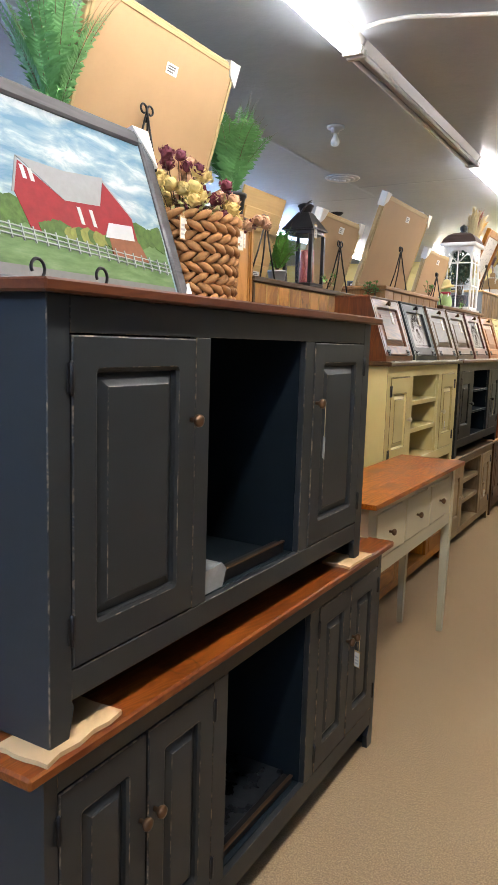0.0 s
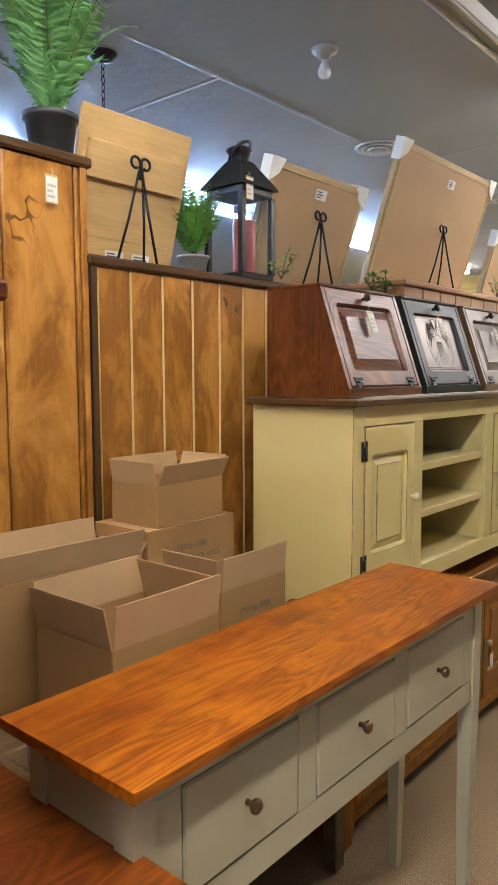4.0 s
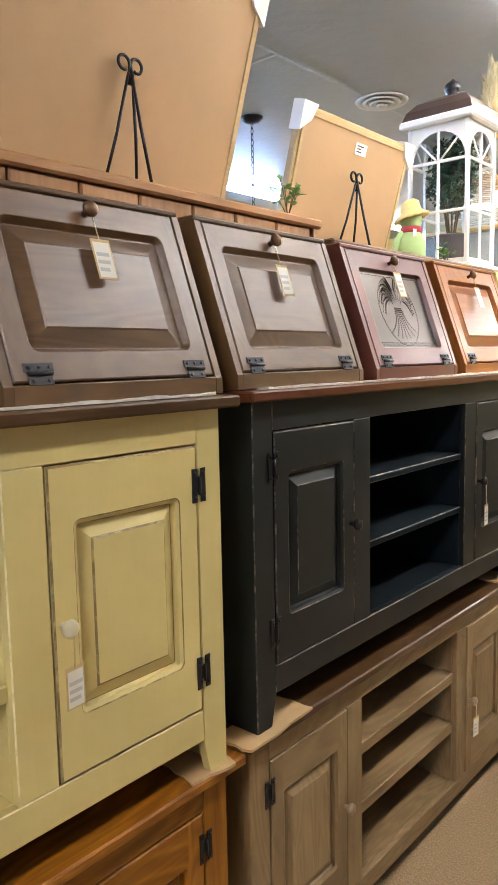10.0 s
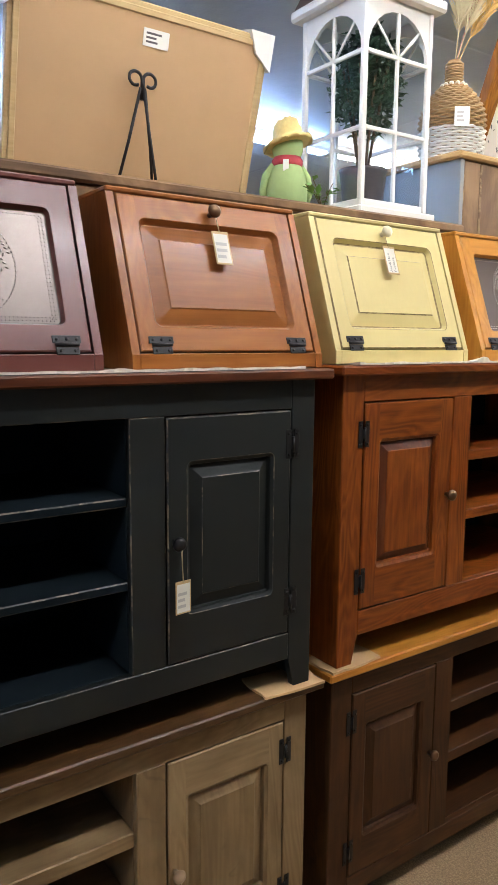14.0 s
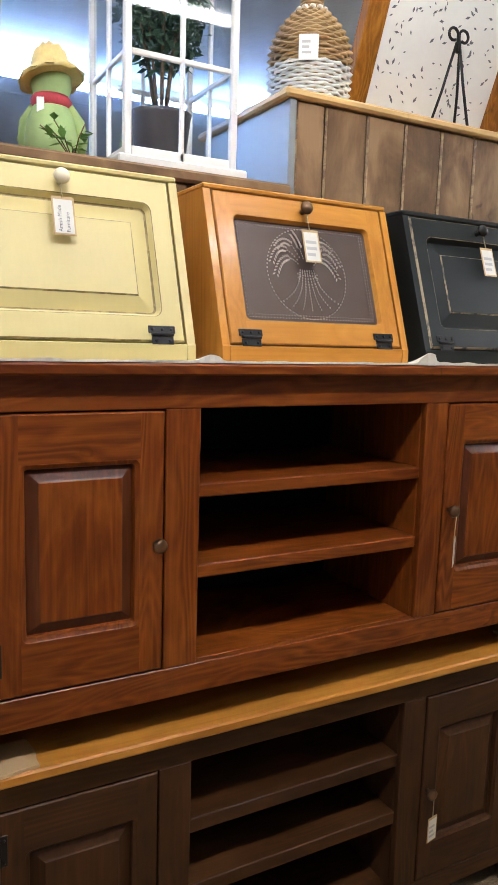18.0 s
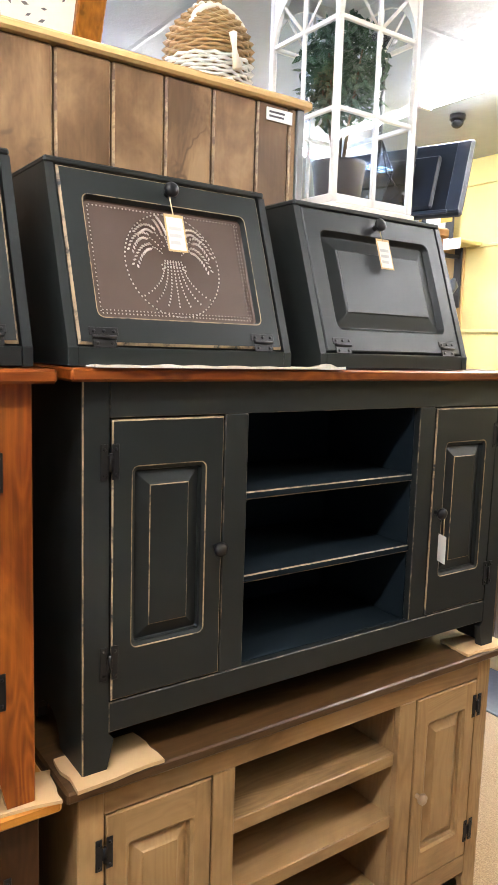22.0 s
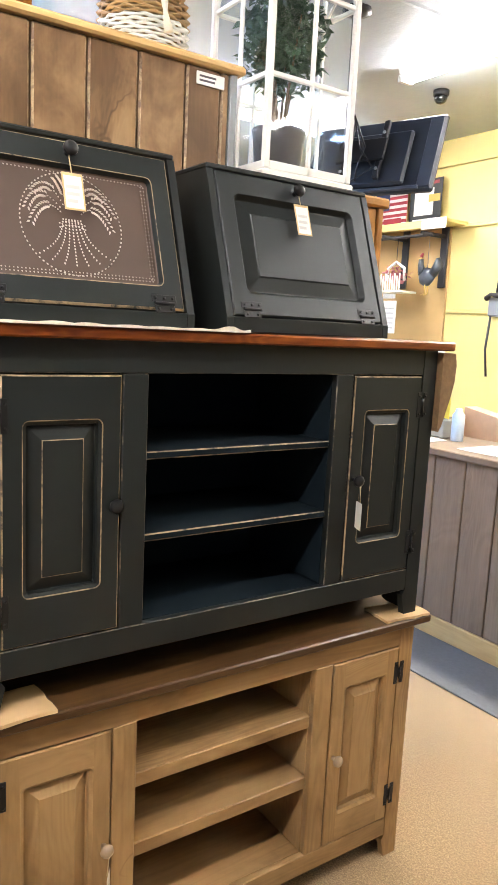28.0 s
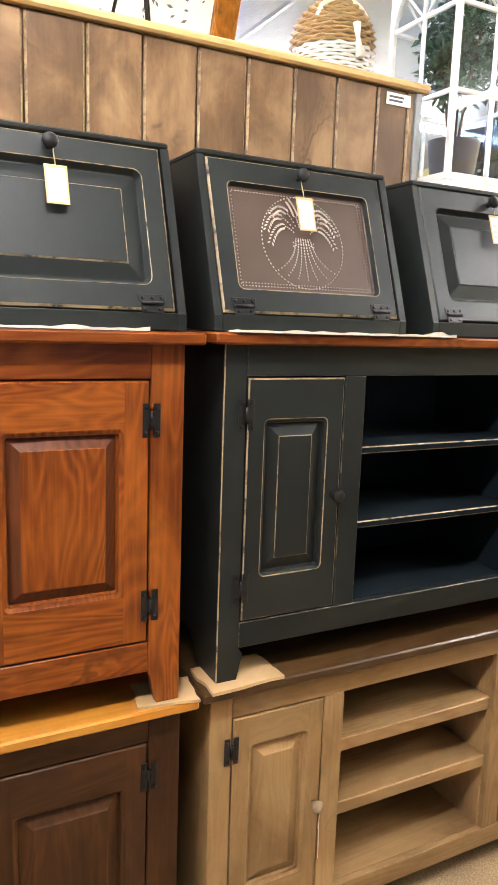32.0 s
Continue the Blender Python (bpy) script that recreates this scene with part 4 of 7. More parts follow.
cupboard(1.10, 3.155, -1.84, 0.50, 2.095, [0.24, 0.205, 0.22], PINE["z"], PINE, DARKTOP, "tall honey pine cupboard with dark top, back to the aisle")
cupboard(3.165, 4.72, -1.84, 0.48, 1.835, [0.122, 0.128, 0.131, 0.128], [PINE["z"], PALE["z"]], DARKTOP, DARKTOP, "honey pine cupboard with board back and dark top")
cupboard(4.80, 6.06, -1.75, 0.40, 1.918, [0.165, 0.178, 0.172, 0.181], TANPINE["z"], TANPINE, TANPINE, "tan pine cupboard with board back")
cupboard(6.10, 7.58, -1.718, 0.48, 1.862, [0.15], PLANK["z"], PLANK, PLANK, "dark wooden cupboard behind the bread boxes")
GREYSIDE = paint("grey_cupboard_paint", (0.24, 0.25, 0.24), 0.4, 0.9, 0.06)
cupboard(7.60, 9.025, -1.74, 0.50, 2.100, [0.090, 0.135, 0.130, 0.131, 0.129, 0.132, 0.129, 0.129, 0.127, 0.127, 0.10], [PLANK["z"], PLANKGROOVE], PALE, PALE, "brown plank cupboard with pale pine top", 0.018, 0.022, GREYSIDE)
cupboard(9.045, 9.495, -1.665, 0.46, 1.832, [0.15], PINE["z"], PINE, PINE, "small honey pine cupboard with moulded top")


# ---- pictures, backs to the aisle, on easels ----
def leaning_picture(y0, y1, base, height, x_top, lean, label, paper=KRAFT, timber=FRAMEGOLD, corners=True, side_color=None, tag=(0.47, 0.80)):
    """A framed picture seen from behind, its top tipped towards the aisle. base: height of its lower edge."""
    w = y1 - y0
    ob = thing("framed_picture", x_top - height * math.sin(lean), y0, base, label, "picture", "pictures on easels")
    tip = Matrix.Rotation(lean, 4, "Y")
    fw = 0.030

    def put(name, bm, mat, lab=""):
        bm.transform(tip)
        return part(name, bm, mat, ob, lab)

    put("backing_paper", box(-0.010, 0.006, fw * 0.6, w - fw * 0.6, fw * 0.6, height - fw * 0.6, 0.001), paper)
    for a, b, c, d in ((0, fw, 0, height), (w - fw, w, 0, height), (fw, w - fw, 0, fw), (fw, w - fw, height - fw, height)):
        bm = bmesh.new()
        cbox(bm, -0.024, 0.003, a, b, c, d, 0.003)
        cbox(bm, 0.003, 0.010, a + (fw * 0.45 if a == 0 and b < w / 2 else 0), b - (fw * 0.45 if b == w and a > w / 2 else 0),
             c + (fw * 0.45 if c == 0 and d < height / 2 else 0), d - (fw * 0.45 if d == height and c > height / 2 else 0), 0.002)
        put("frame_bar", bm, timber)
    if corners:
        for s in (0, 1):
            bm = bmesh.new()
            pts = [(-0.008, height + 0.008), (0.074, height + 0.008), (0.048, height - 0.048), (-0.008, height - 0.088)]
            pts = pts if s == 0 else [(w - p, q) for p, q in pts]
            prism(bm, pts, "x", -0.032, 0.016)
            put("corner_guard", bm, WHITE)
    bm = box(0.0065, 0.008, w * tag[0], w * tag[0] + 0.075, height * tag[1], height * tag[1] + 0.042, 0.0005)
    bars(bm, w * tag[0] + 0.008, w * tag[0] + 0.067, height * tag[1] + 0.006, height * tag[1] + 0.036, 0.0086, 3, 1, int(y0 * 100))
    put("label", bm, [WHITE, INK])
    return ob


def easel(x, y, z, base, spread=0.058, back=0.06):
    """A small wrought iron easel seen from behind: a scroll on top, two front legs and a back leg."""
    ob = thing("easel", x, y, base, "black wrought iron tabletop easel", "easel", "easels")
    h = z - base
    for s in (-1, 1):
        bm = bmesh.new()
        curl = [(0, s * 0.004, h - 0.06)]
        for i in range(15):
            a = math.pi - 5.3 * i / 14
            r = 0.019 - 0.003 * i / 14
            curl.append((0, s * (0.021 + r * math.cos(a)), h - 0.010 + r * math.sin(a)))
        tube(bm, curl, 0.0045, 6)
        part("scroll", bm, IRON, ob)
        bm = bmesh.new()
        tube(bm, [(0, s * 0.006, h - 0.03), (-0.025, s * spread * 0.55, h * 0.45), (-0.06, s * spread, 0.003)], 0.0045, 6)
        part("front_leg", bm, IRON, ob)
    bm = bmesh.new()
    tube(bm, [(0.002, 0, h - 0.02), (back * 0.45, 0.004, h * 0.5), (back, 0.008, 0.003)], 0.0045, 6)
    part("back_leg", bm, IRON, ob)
    return ob


leaning_picture(2.02, 2.965, 2.096, 0.68, -1.845, 0.31, "large framed picture with brown paper back", tag=(0.50, 0.75))
leaning_picture(4.045, 4.705, 1.836, 0.492, -1.895, 0.31, "framed picture with brown paper back and card corners")
leaning_picture(4.865, 5.885, 1.919, 0.655, -1.80, 0.31, "large framed picture with brown paper back and card corners", tag=(0.50, 0.82))
leaning_picture(6.198, 6.942, 1.863, 0.497, -1.90, 0.27, "framed picture with brown paper back and card corners")
easel(-1.915, 2.41, 2.425, 2.096)
easel(-1.925, 4.41, 2.158, 1.836)
easel(-1.865, 5.42, 2.245, 1.919)
easel(-1.905, 6.54, 2.163, 1.863)


# ---- things on the tops ----
GREEN = plain("fern_green", (0.12, 0.30, 0.090), 0.5, 0, 0.45, 25)
GREEN2 = plain("dusty_green_leaf", (0.13, 0.27, 0.055), 0.55, 0, 0.4, 25)
BRIGHTGREEN = plain("fresh_green_leaf", (0.10, 0.26, 0.03), 0.45, 0, 0.35, 25)
DARKLEAF = plain("boxwood_leaf", (0.030, 0.070, 0.028), 0.5, 0, 0.4, 30)
TWIG = plain("brown_twig", (0.12, 0.075, 0.035), 0.8, 0, 0.2)
ZINC = plain("galvanised_zinc", (0.42, 0.41, 0.38), 0.45, 0.7, 0.15, 25)
RED = plain("red_wax", (0.26, 0.045, 0.035), 0.4, 0, 0.1)
SEAGRASS = plain("woven_water_hyacinth", (0.34, 0.155, 0.045), 0.75, 0, 0.6, 55, 1.0)
WICKER = plain("natural_wicker", (0.38, 0.235, 0.095), 0.6, 0, 0.3, 70, 0.3)
WICKERWHITE = plain("white_washed_wicker", (0.74, 0.72, 0.66), 0.6, 0, 0.15, 70, 0.3)
ROPE = plain("white_cotton_rope", (0.72, 0.66, 0.54), 0.85, 0, 0.12, 90, 0.3)
WHITEPAINT = plain("white_painted_wood", (0.73, 0.70, 0.63), 0.45, 0, 0.06, 18, 0.05)
COPPER = plain("aged_copper_roof", (0.120, 0.078, 0.062), 0.34, 0.6, 0.25, 14, 0.1)
GREYFRAME = wood("charcoal_frame_wood", (0.045, 0.042, 0.042), (0.085, 0.08, 0.08), (0.16, 0.15, 0.15), "y", 0.35, 0.2, 0.0)


def fern(name, x, y, z, h, spread, n, mat, label, pot=None, seed=1, droop=0.35, steps=22, leaflet=0.115):
    """A tufted plant: arching fronds, each with two rows of leaflets."""
    ob = thing(name, x, y, z, label, "plant", "artificial plants")
    rnd = random.Random(seed)
    ph = 0.0
    if pot:
        pr, ph, pm, pl = pot
        bm = bmesh.new()
        lathe(bm, [(pr * 0.72, 0), (pr * 0.76, 0.004), (pr * 0.95, ph * 0.86), (pr * 1.04, ph * 0.88), (pr * 1.06, ph), (pr * 0.95, ph), (pr * 0.9, ph * 0.88)], 20)
        part("pot", bm, pm, ob, pl)
    bm = bmesh.new()
    for i in range(n):
        a = 2 * math.pi * (i + rnd.random() * 0.8) / n
        out = spread * rnd.uniform(0.25, 1.0)
        L = (h - ph) * rnd.uniform(0.72, 1.0) * (1.0 if out < spread * 0.6 else 0.88)
        pts = []
        for k in range(11):
            s = k / 10
            pts.append(Vector((math.cos(a) * out * s ** 1.3, math.sin(a) * out * s ** 1.3, ph * 0.85 + L * (s - droop * s ** 3 * (out / spread)))))
        tube(bm, pts, [0.0022 * (1 - 0.7 * k / 10) for k in range(11)], 4, 1)
        for k in range(3, steps):
            s = k / steps
            j = min(9, int(s * 10))
            p = pts[j].lerp(pts[j + 1], s * 10 - j)
            d = (pts[j + 1] - pts[j]).normalized()
            side = d.cross(Vector((math.cos(a), math.sin(a), 0.3))).normalized()
            ln = h * leaflet * math.sin(math.pi * min(1, 0.12 + s * 0.93)) * rnd.uniform(0.8, 1.2)
            for sg in (-1, 1):
                leaf(bm, p, side * sg + d * 0.45 + Vector((0, 0, rnd.uniform(-0.2, 0.2))), d.cross(side) * sg, ln, ln * 0.34)
    tagged(part("fronds", bm, [mat, TWIG], ob), kind="stuff")
    return ob


def bushy(bm, rnd, c, rx, ry, rz, n, size, m=0):
    """Small leaves spread unevenly through an upright crown."""
    for _ in range(n):
        a, b, r = rnd.uniform(0, 6.283), rnd.uniform(-1, 1), rnd.random() ** 0.45
        q = math.sqrt(1 - b * b)
        p = (c[0] + rx * r * q * math.cos(a), c[1] + ry * r * q * math.sin(a), c[2] + rz * r * b)
        w = Vector((rnd.uniform(-1, 1), rnd.uniform(-1, 1), rnd.uniform(-0.6, 1)))
        leaf(bm, p, w, Vector((rnd.uniform(-1, 1), rnd.uniform(-1, 1), 1)).normalized(), size * rnd.uniform(0.7, 1.3), size * 0.5, m)


BLACKPOT = plain("black_plastic_pot", (0.02, 0.02, 0.02), 0.4)
fern("potted_fern", -1.90, 1.885, 2.096, 0.80, 0.24, 54, GREEN, "tall airy green artificial fern on the cupboard", (0.07, 0.10, BLACKPOT, "black pot"), 4, 0.15, 40, 0.062)
fern("potted_fern", -1.96, 3.130, 2.096, 0.70, 0.32, 34, GREEN, "tall airy green artificial fern in a black pot", (0.075, 0.13, BLACKPOT, "black pot"), 9, 0.30, 34, 0.098)
fern("potted_fern", -2.03, 3.765, 1.836, 0.41, 0.20, 34, BRIGHTGREEN, "small bright green fern in a galvanised pot", (0.056, 0.085, ZINC, "galvanised metal pot"), 3, 0.2)


def leaf_sprig(x, y, z, n, seed, spread=0.09):
    ob = thing("leaf_sprig", x, y, z, "small green artificial leaf sprig", "plant", "leaf sprigs")
    rnd = random.Random(seed)
    stems, leaves = bmesh.new(), bmesh.new()
    for _ in range(n):
        a, r = rnd.uniform(0, 6.283), spread * rnd.uniform(0.3, 1)
        tip = Vector((math.cos(a) * r * 0.6, math.sin(a) * r, rnd.uniform(0.02, 0.115)))
        tube(stems, [(0, 0, 0.002), tip * 0.5 + Vector((0, 0, 0.012)), tip], 0.0015, 4)
        for k in range(5):
            leaf(leaves, tip * rnd.uniform(0.45, 1), Vector((rnd.uniform(-1, 1), rnd.uniform(-1, 1), rnd.uniform(-0.2, 1))), (0, 0, 1), rnd.uniform(0.022, 0.042), 0.02)
    tagged(part("stem", stems, TWIG, ob), kind="stuff")
    tagged(part("foliage", leaves, GREEN2, ob), kind="stuff")


for q in ((-1.79, 3.97, 1.837, 5, 1), (-1.80, 4.62, 1.837, 9, 2), (-1.78, 4.70, 1.837, 6, 3), (-1.80, 5.98, 1.919, 6, 5), (-1.80, 7.07, 1.863, 5, 6)):
    leaf_sprig(*q)


def barn_painting():
    """A framed print of a red barn, tipped back on two small iron hooks."""
    w, h = 0.95, 0.60
    ob = thing("framed_painting", -1.372, 1.02, 1.604, "framed print of a red barn on a green field", "picture")
    tip = Matrix.Rotation(-0.345, 4, "Y")
    fw = 0.048

    def put(name, bm, mat, parent=ob, lab=""):
        bm.transform(tip)
        return part(name, bm, mat, parent, lab)

    for a, b, c, d in ((0, fw, 0, h), (w - fw, w, 0, h), (fw, w - fw, 0, fw), (fw, w - fw, h - fw, h)):
        bm = bmesh.new()
        cbox(bm, -0.02, 0.008, a, b, c, d, 0.006)
        put("frame_bar", bm, GREYFRAME)
    # the printed sheet: sky, field, then flat shapes laid one over another
    k = Nodes("printed_sky_and_clouds")
    nz = k.noise(k.coords((1, 2.2, 7.0), False), 3.0, 5, 0.6, 0.4)
    sky = k.done(k.ramp(nz, [(0.36, (0.12, 0.225, 0.30)), (0.5, (0.24, 0.325, 0.36)), (0.62, (0.46, 0.49, 0.48))]), 0.5, spec=0.12)
    k = Nodes("printed_field")
    nz = k.noise(k.coords((1, 3, 14), False), 4.0, 5, 0.6)
    field = k.done(k.ramp(nz, [(0.3, (0.075, 0.13, 0.045)), (0.55, (0.12, 0.19, 0.07)), (0.75, (0.18, 0.24, 0.11))]), 0.5, spec=0.12)
    barn_red = plain("printed_barn_red", (0.23, 0.018, 0.022), 0.5, 0, 0.3, 40, spec=0.12)
    roof = plain("printed_grey_roof", (0.27, 0.27, 0.26), 0.5, 0, 0.15, 40, spec=0.12)
    shed = plain("printed_brown_shed", (0.22, 0.085, 0.04), 0.5, 0, 0.3, 50, spec=0.12)
    bush = plain("printed_bushes", (0.07, 0.12, 0.03), 0.6, 0, 0.7, 45, spec=0.12)
    bush2 = plain("printed_yellow_bushes", (0.19, 0.20, 0.05), 0.6, 0, 0.6, 45, spec=0.12)
    white = plain("printed_white", (0.46, 0.46, 0.45), 0.5, spec=0.12)
    fence = plain("printed_fence_grey", (0.30, 0.33, 0.29), 0.5, spec=0.12)
    dark = plain("printed_road", (0.16, 0.15, 0.14), 0.5, 0, 0.2, spec=0.12)
    sheet = put("print", box(-0.012, -0.004, fw * 0.8, w - fw * 0.8, fw * 0.8, h - fw * 0.8, 0.0005), sky)
    step, grow = [0.0], [1.0, 0.0]

    def flat(name, pts, mat):
        step[0] += 0.00008
        bm = bmesh.new()
        prism(bm, [(fw + min(0.99, u * grow[0] + grow[1]) * (w - 2 * fw), fw + v * (h - 2 * fw)) for u, v in pts], "x", -0.0042, -0.0038 + step[0])
        return put(name, bm, mat, sheet)

    flat("painted_field", [(0, 0), (1, 0), (1, 0.31), (0.6, 0.33), (0, 0.38)], field)
    flat("painted_road", [(0, 0), (1, 0), (1, 0.05), (0, 0.07)], dark)
    rnd = random.Random(7)
    for i in range(16):
        u = 0.02 + 0.96 * i / 15
        r = rnd.uniform(0.04, 0.075)
        flat("painted_tree", [(u + r * math.cos(q * 0.785) * rnd.uniform(0.8, 1.1), 0.36 + r * 1.3 * math.sin(q * 0.785)) for q in range(8)], bush)
    grow[:] = (0.95, 0.045)
    flat("painted_barn_wall", [(0.265, 0.47), (0.31, 0.645), (0.485, 0.475), (0.666, 0.50), (0.716, 0.665), (0.83, 0.47), (0.83, 0.30), (0.30, 0.26)], barn_red)
    flat("painted_barn_roof", [(0.31, 0.665), (0.485, 0.475), (0.664, 0.495), (0.718, 0.685), (0.52, 0.655)], roof)
    flat("painted_roof_edge", [(0.716, 0.672), (0.835, 0.465), (0.830, 0.46), (0.712, 0.655)], roof)
    flat("painted_roof_edge", [(0.255, 0.455), (0.308, 0.665), (0.314, 0.650), (0.264, 0.455)], roof)
    for u, v, d in ((0.318, 0.545, 0.075), (0.350, 0.540, 0.072), (0.54, 0.355, 0.10), (0.60, 0.355, 0.10)):
        flat("painted_window", [(u, v), (u + 0.017, v), (u + 0.013, v + d), (u - 0.004, v + d)], white)
    for i in range(15):
        u, r = 0.36 + 0.028 * i, rnd.uniform(0.018, 0.042)
        flat("painted_bush", [(u + r * math.cos(q * 0.628) * rnd.uniform(0.8, 1.15), 0.285 + r * 1.5 * math.sin(q * 0.628) * rnd.uniform(0.8, 1.15)) for q in range(10)], bush2 if rnd.random() < 0.45 else bush)
    grow[:] = (0.90, 0.035)
    flat("painted_shed", [(0.715, 0.20), (0.715, 0.31), (0.87, 0.33), (0.895, 0.30), (0.925, 0.19)], shed)
    flat("painted_shed_roof", [(0.695, 0.305), (0.735, 0.40), (0.872, 0.41), (0.865, 0.315)], white)
    grow[:] = (1.0, 0.0)
    for i in range(3):
        v = 0.300 - 0.026 * i
        flat("painted_fence_rail", [(0.0, v), (1.0, v - 0.10), (1.0, v - 0.106), (0.0, v - 0.008)], fence)
    for i in range(22):
        u = 0.015 + 0.045 * i
        v = 0.300 - 0.10 * u
        flat("painted_fence_post", [(u, v - 0.075), (u + 0.005, v - 0.075), (u + 0.005, v + 0.012), (u, v + 0.012)], fence)
    for z0, z1 in ((h - 0.065, h + 0.010), (-0.004, 0.060)):
        bm = bmesh.new()
        prism(bm, [(w + 0.006, z1), (w - 0.075, z1), (w + 0.006, z0 - 0.05)] if z0 > 0.1 else [(w + 0.006, z0), (w - 0.06, z0), (w + 0.006, z1 + 0.03)], "x", -0.026, 0.014)
        put("corner_guard", bm, WHITE)
    # plate easel
    eo = thing("plate_easel", -1.372, 1.385, 1.5982, "low black iron plate easel with curled hooks", "easel", "easels")
    for y in (-0.113, 0.113):
        bm = bmesh.new()
        pts = [(-0.12, y, 0.0045), (0.0, y, 0.0045), (0.022, y, 0.012), (0.028, y, 0.030)]
        for i in range(14):
            a = -1.57 + 5.2 * i / 13
            r = 0.030 - 0.012 * i / 13
            pts.append((0.030 + 0.004 * i / 13, y + r * math.cos(a), 0.070 + r * math.sin(a)))
        tube(bm, pts, 0.0045, 6)
        part("hook", bm, IRON, eo)
    bm = bmesh.new()
    tube(bm, [(-0.10, -0.12, 0.004), (-0.10, 0.12, 0.004)], 0.004, 6)
    part("cross_bar", bm, IRON, eo)


barn_painting()


def seagrass_basket():
    """A thick plaited round basket full of dried flowers."""
    x, y, z = -1.535, 2.155, 1.5982
    ob = thing("woven_basket", x, y, z, "brown plaited water hyacinth basket", "basket")
    rnd = random.Random(12)
    h, rows, r0, r1 = 0.335, 10, 0.160, 0.180
    bm = bmesh.new()
    lathe(bm, [(r0 * 0.9, 0.0), (r0 * 0.93, 0.01), (r1 * 0.92, h - 0.02), (r1 * 0.85, h - 0.02), (r0 * 0.8, 0.02)], 24)
    part("lining", bm, plain("dark_basket_lining", (0.07, 0.035, 0.014), 0.9), ob)
    for k in range(rows):
        zz = h * (k + 0.5) / rows
        r = r0 + (r1 - r0) * zz / h
        n = 24
        for i in range(n):
            bm = bmesh.new()
            a = 2 * math.pi * (i + 0.5 * (k % 2)) / n
            da = 2 * math.pi / n
            pts, rad = [], []
            for j in range(7):
                s = j / 6
                aa = a + da * (s - 0.5) * 1.5
                rr = r + 0.012 * math.sin(math.pi * s)
                pts.append((rr * math.cos(aa), rr * math.sin(aa), zz + (s - 0.5) * 0.038 * (1 if k % 2 else -1)))
                rad.append(0.003 + 0.0118 * math.sin(math.pi * s) ** 0.8 * rnd.uniform(0.75, 1.12))
            tube(bm, pts, rad, 6)
            part("plait", bm, SEAGRASS, ob)
    # dried flowers standing in it
    fl = thing("dried_flowers", x, y, z + h - 0.05, "bunch of dried yellow and burgundy roses", "flowers")
    cols = [plain("dried_yellow_petal", (0.72, 0.55, 0.20), 0.8, 0, 0.2, 50), plain("dried_burgundy_petal", (0.17, 0.035, 0.05), 0.8, 0, 0.3, 50), plain("dried_tan_petal", (0.52, 0.30, 0.17), 0.8, 0, 0.3, 50)]
    heads = []
    clumps = ((-0.11, 0.13, 0.060, 9, 0, 0.045), (-0.09, 0.21, 0.045, 5, 0, 0.030), (-0.10, 0.27, 0.055, 7, 1, 0.040), (0.0, 0.10, 0.05, 6, 1, 0.035), (-0.02, 0.27, 0.03, 3, 2, 0.03),
              (0.11, 0.11, 0.055, 8, 0, 0.045), (0.13, 0.20, 0.050, 8, 1, 0.035), (0.09, 0.17, 0.05, 5, 2, 0.03), (0.27, 0.10, 0.05, 4, 2, 0.03), (0.38, 0.115, 0.045, 5, 2, 0.03), (0.40, 0.13, 0.03, 3, 1, 0.03))
    for cy, cz, w, n, tone, lift in clumps:
        for _ in range(n):
            heads.append((Vector((0.03 + rnd.uniform(-0.10, 0.10), cy + rnd.uniform(-w, w), 0.72 * cz + rnd.uniform(-lift, lift) * 0.9)), tone))
    for tip, tone in heads:
        base = Vector((tip.x * 0.2, max(-0.1, min(0.1, tip.y * 0.3)), -0.05))
        stem = bmesh.new()
        tube(stem, [base, base.lerp(tip, 0.6) + Vector((0, 0, 0.03)), tip], 0.0016, 4)
        part("stem", stem, TWIG, fl)
    for tip, tone in heads:
        bm = bmesh.new()
        k = rnd.uniform(1.05, 1.5)
        lathe(bm, [(0.002, -0.006 * k), (0.010 * k, 0.0), (0.0150 * k, 0.010 * k), (0.0135 * k, 0.020 * k), (0.007 * k, 0.026 * k), (0.002, 0.026 * k)], 9, tip)
        for ring, (nn, rr, zz, up) in enumerate(((4, 0.006, 0.014, 1.6), (6, 0.011, 0.007, 1.3), (7, 0.013, 0.000, 0.8))):
            for q in range(nn):
                a = 2 * math.pi * q / nn + ring * 0.7
                d = Vector((math.cos(a), math.sin(a), up)).normalized()
                leaf(bm, tip + Vector((math.cos(a) * rr * k, math.sin(a) * rr * k, zz * k)), d, Vector((math.cos(a), math.sin(a), -0.4)), 0.016 * k, 0.018 * k)
        bm.transform(Matrix.Translation(tip) @ Matrix.Rotation(rnd.uniform(-0.9, 0.9), 4, "X") @ Matrix.Rotation(rnd.uniform(-0.2, 0.9), 4, "Y") @ Matrix.Translation(-tip))
        part("flower_head", bm, cols[tone], fl)
    lv = bmesh.new()
    bushy(lv, rnd, (0.02, 0, 0.08), 0.15, 0.18, 0.06, 150, 0.028)
    part("leaves", lv, plain("dried_leaf", (0.42, 0.40, 0.16), 0.8, 0, 0.35, 40), fl)


seagrass_basket()


TAGEDGE = plain("tan_tag_edge", (0.55, 0.38, 0.17), 0.75)
TAGINK = plain("faint_tag_print", (0.48, 0.46, 0.42), 0.7)


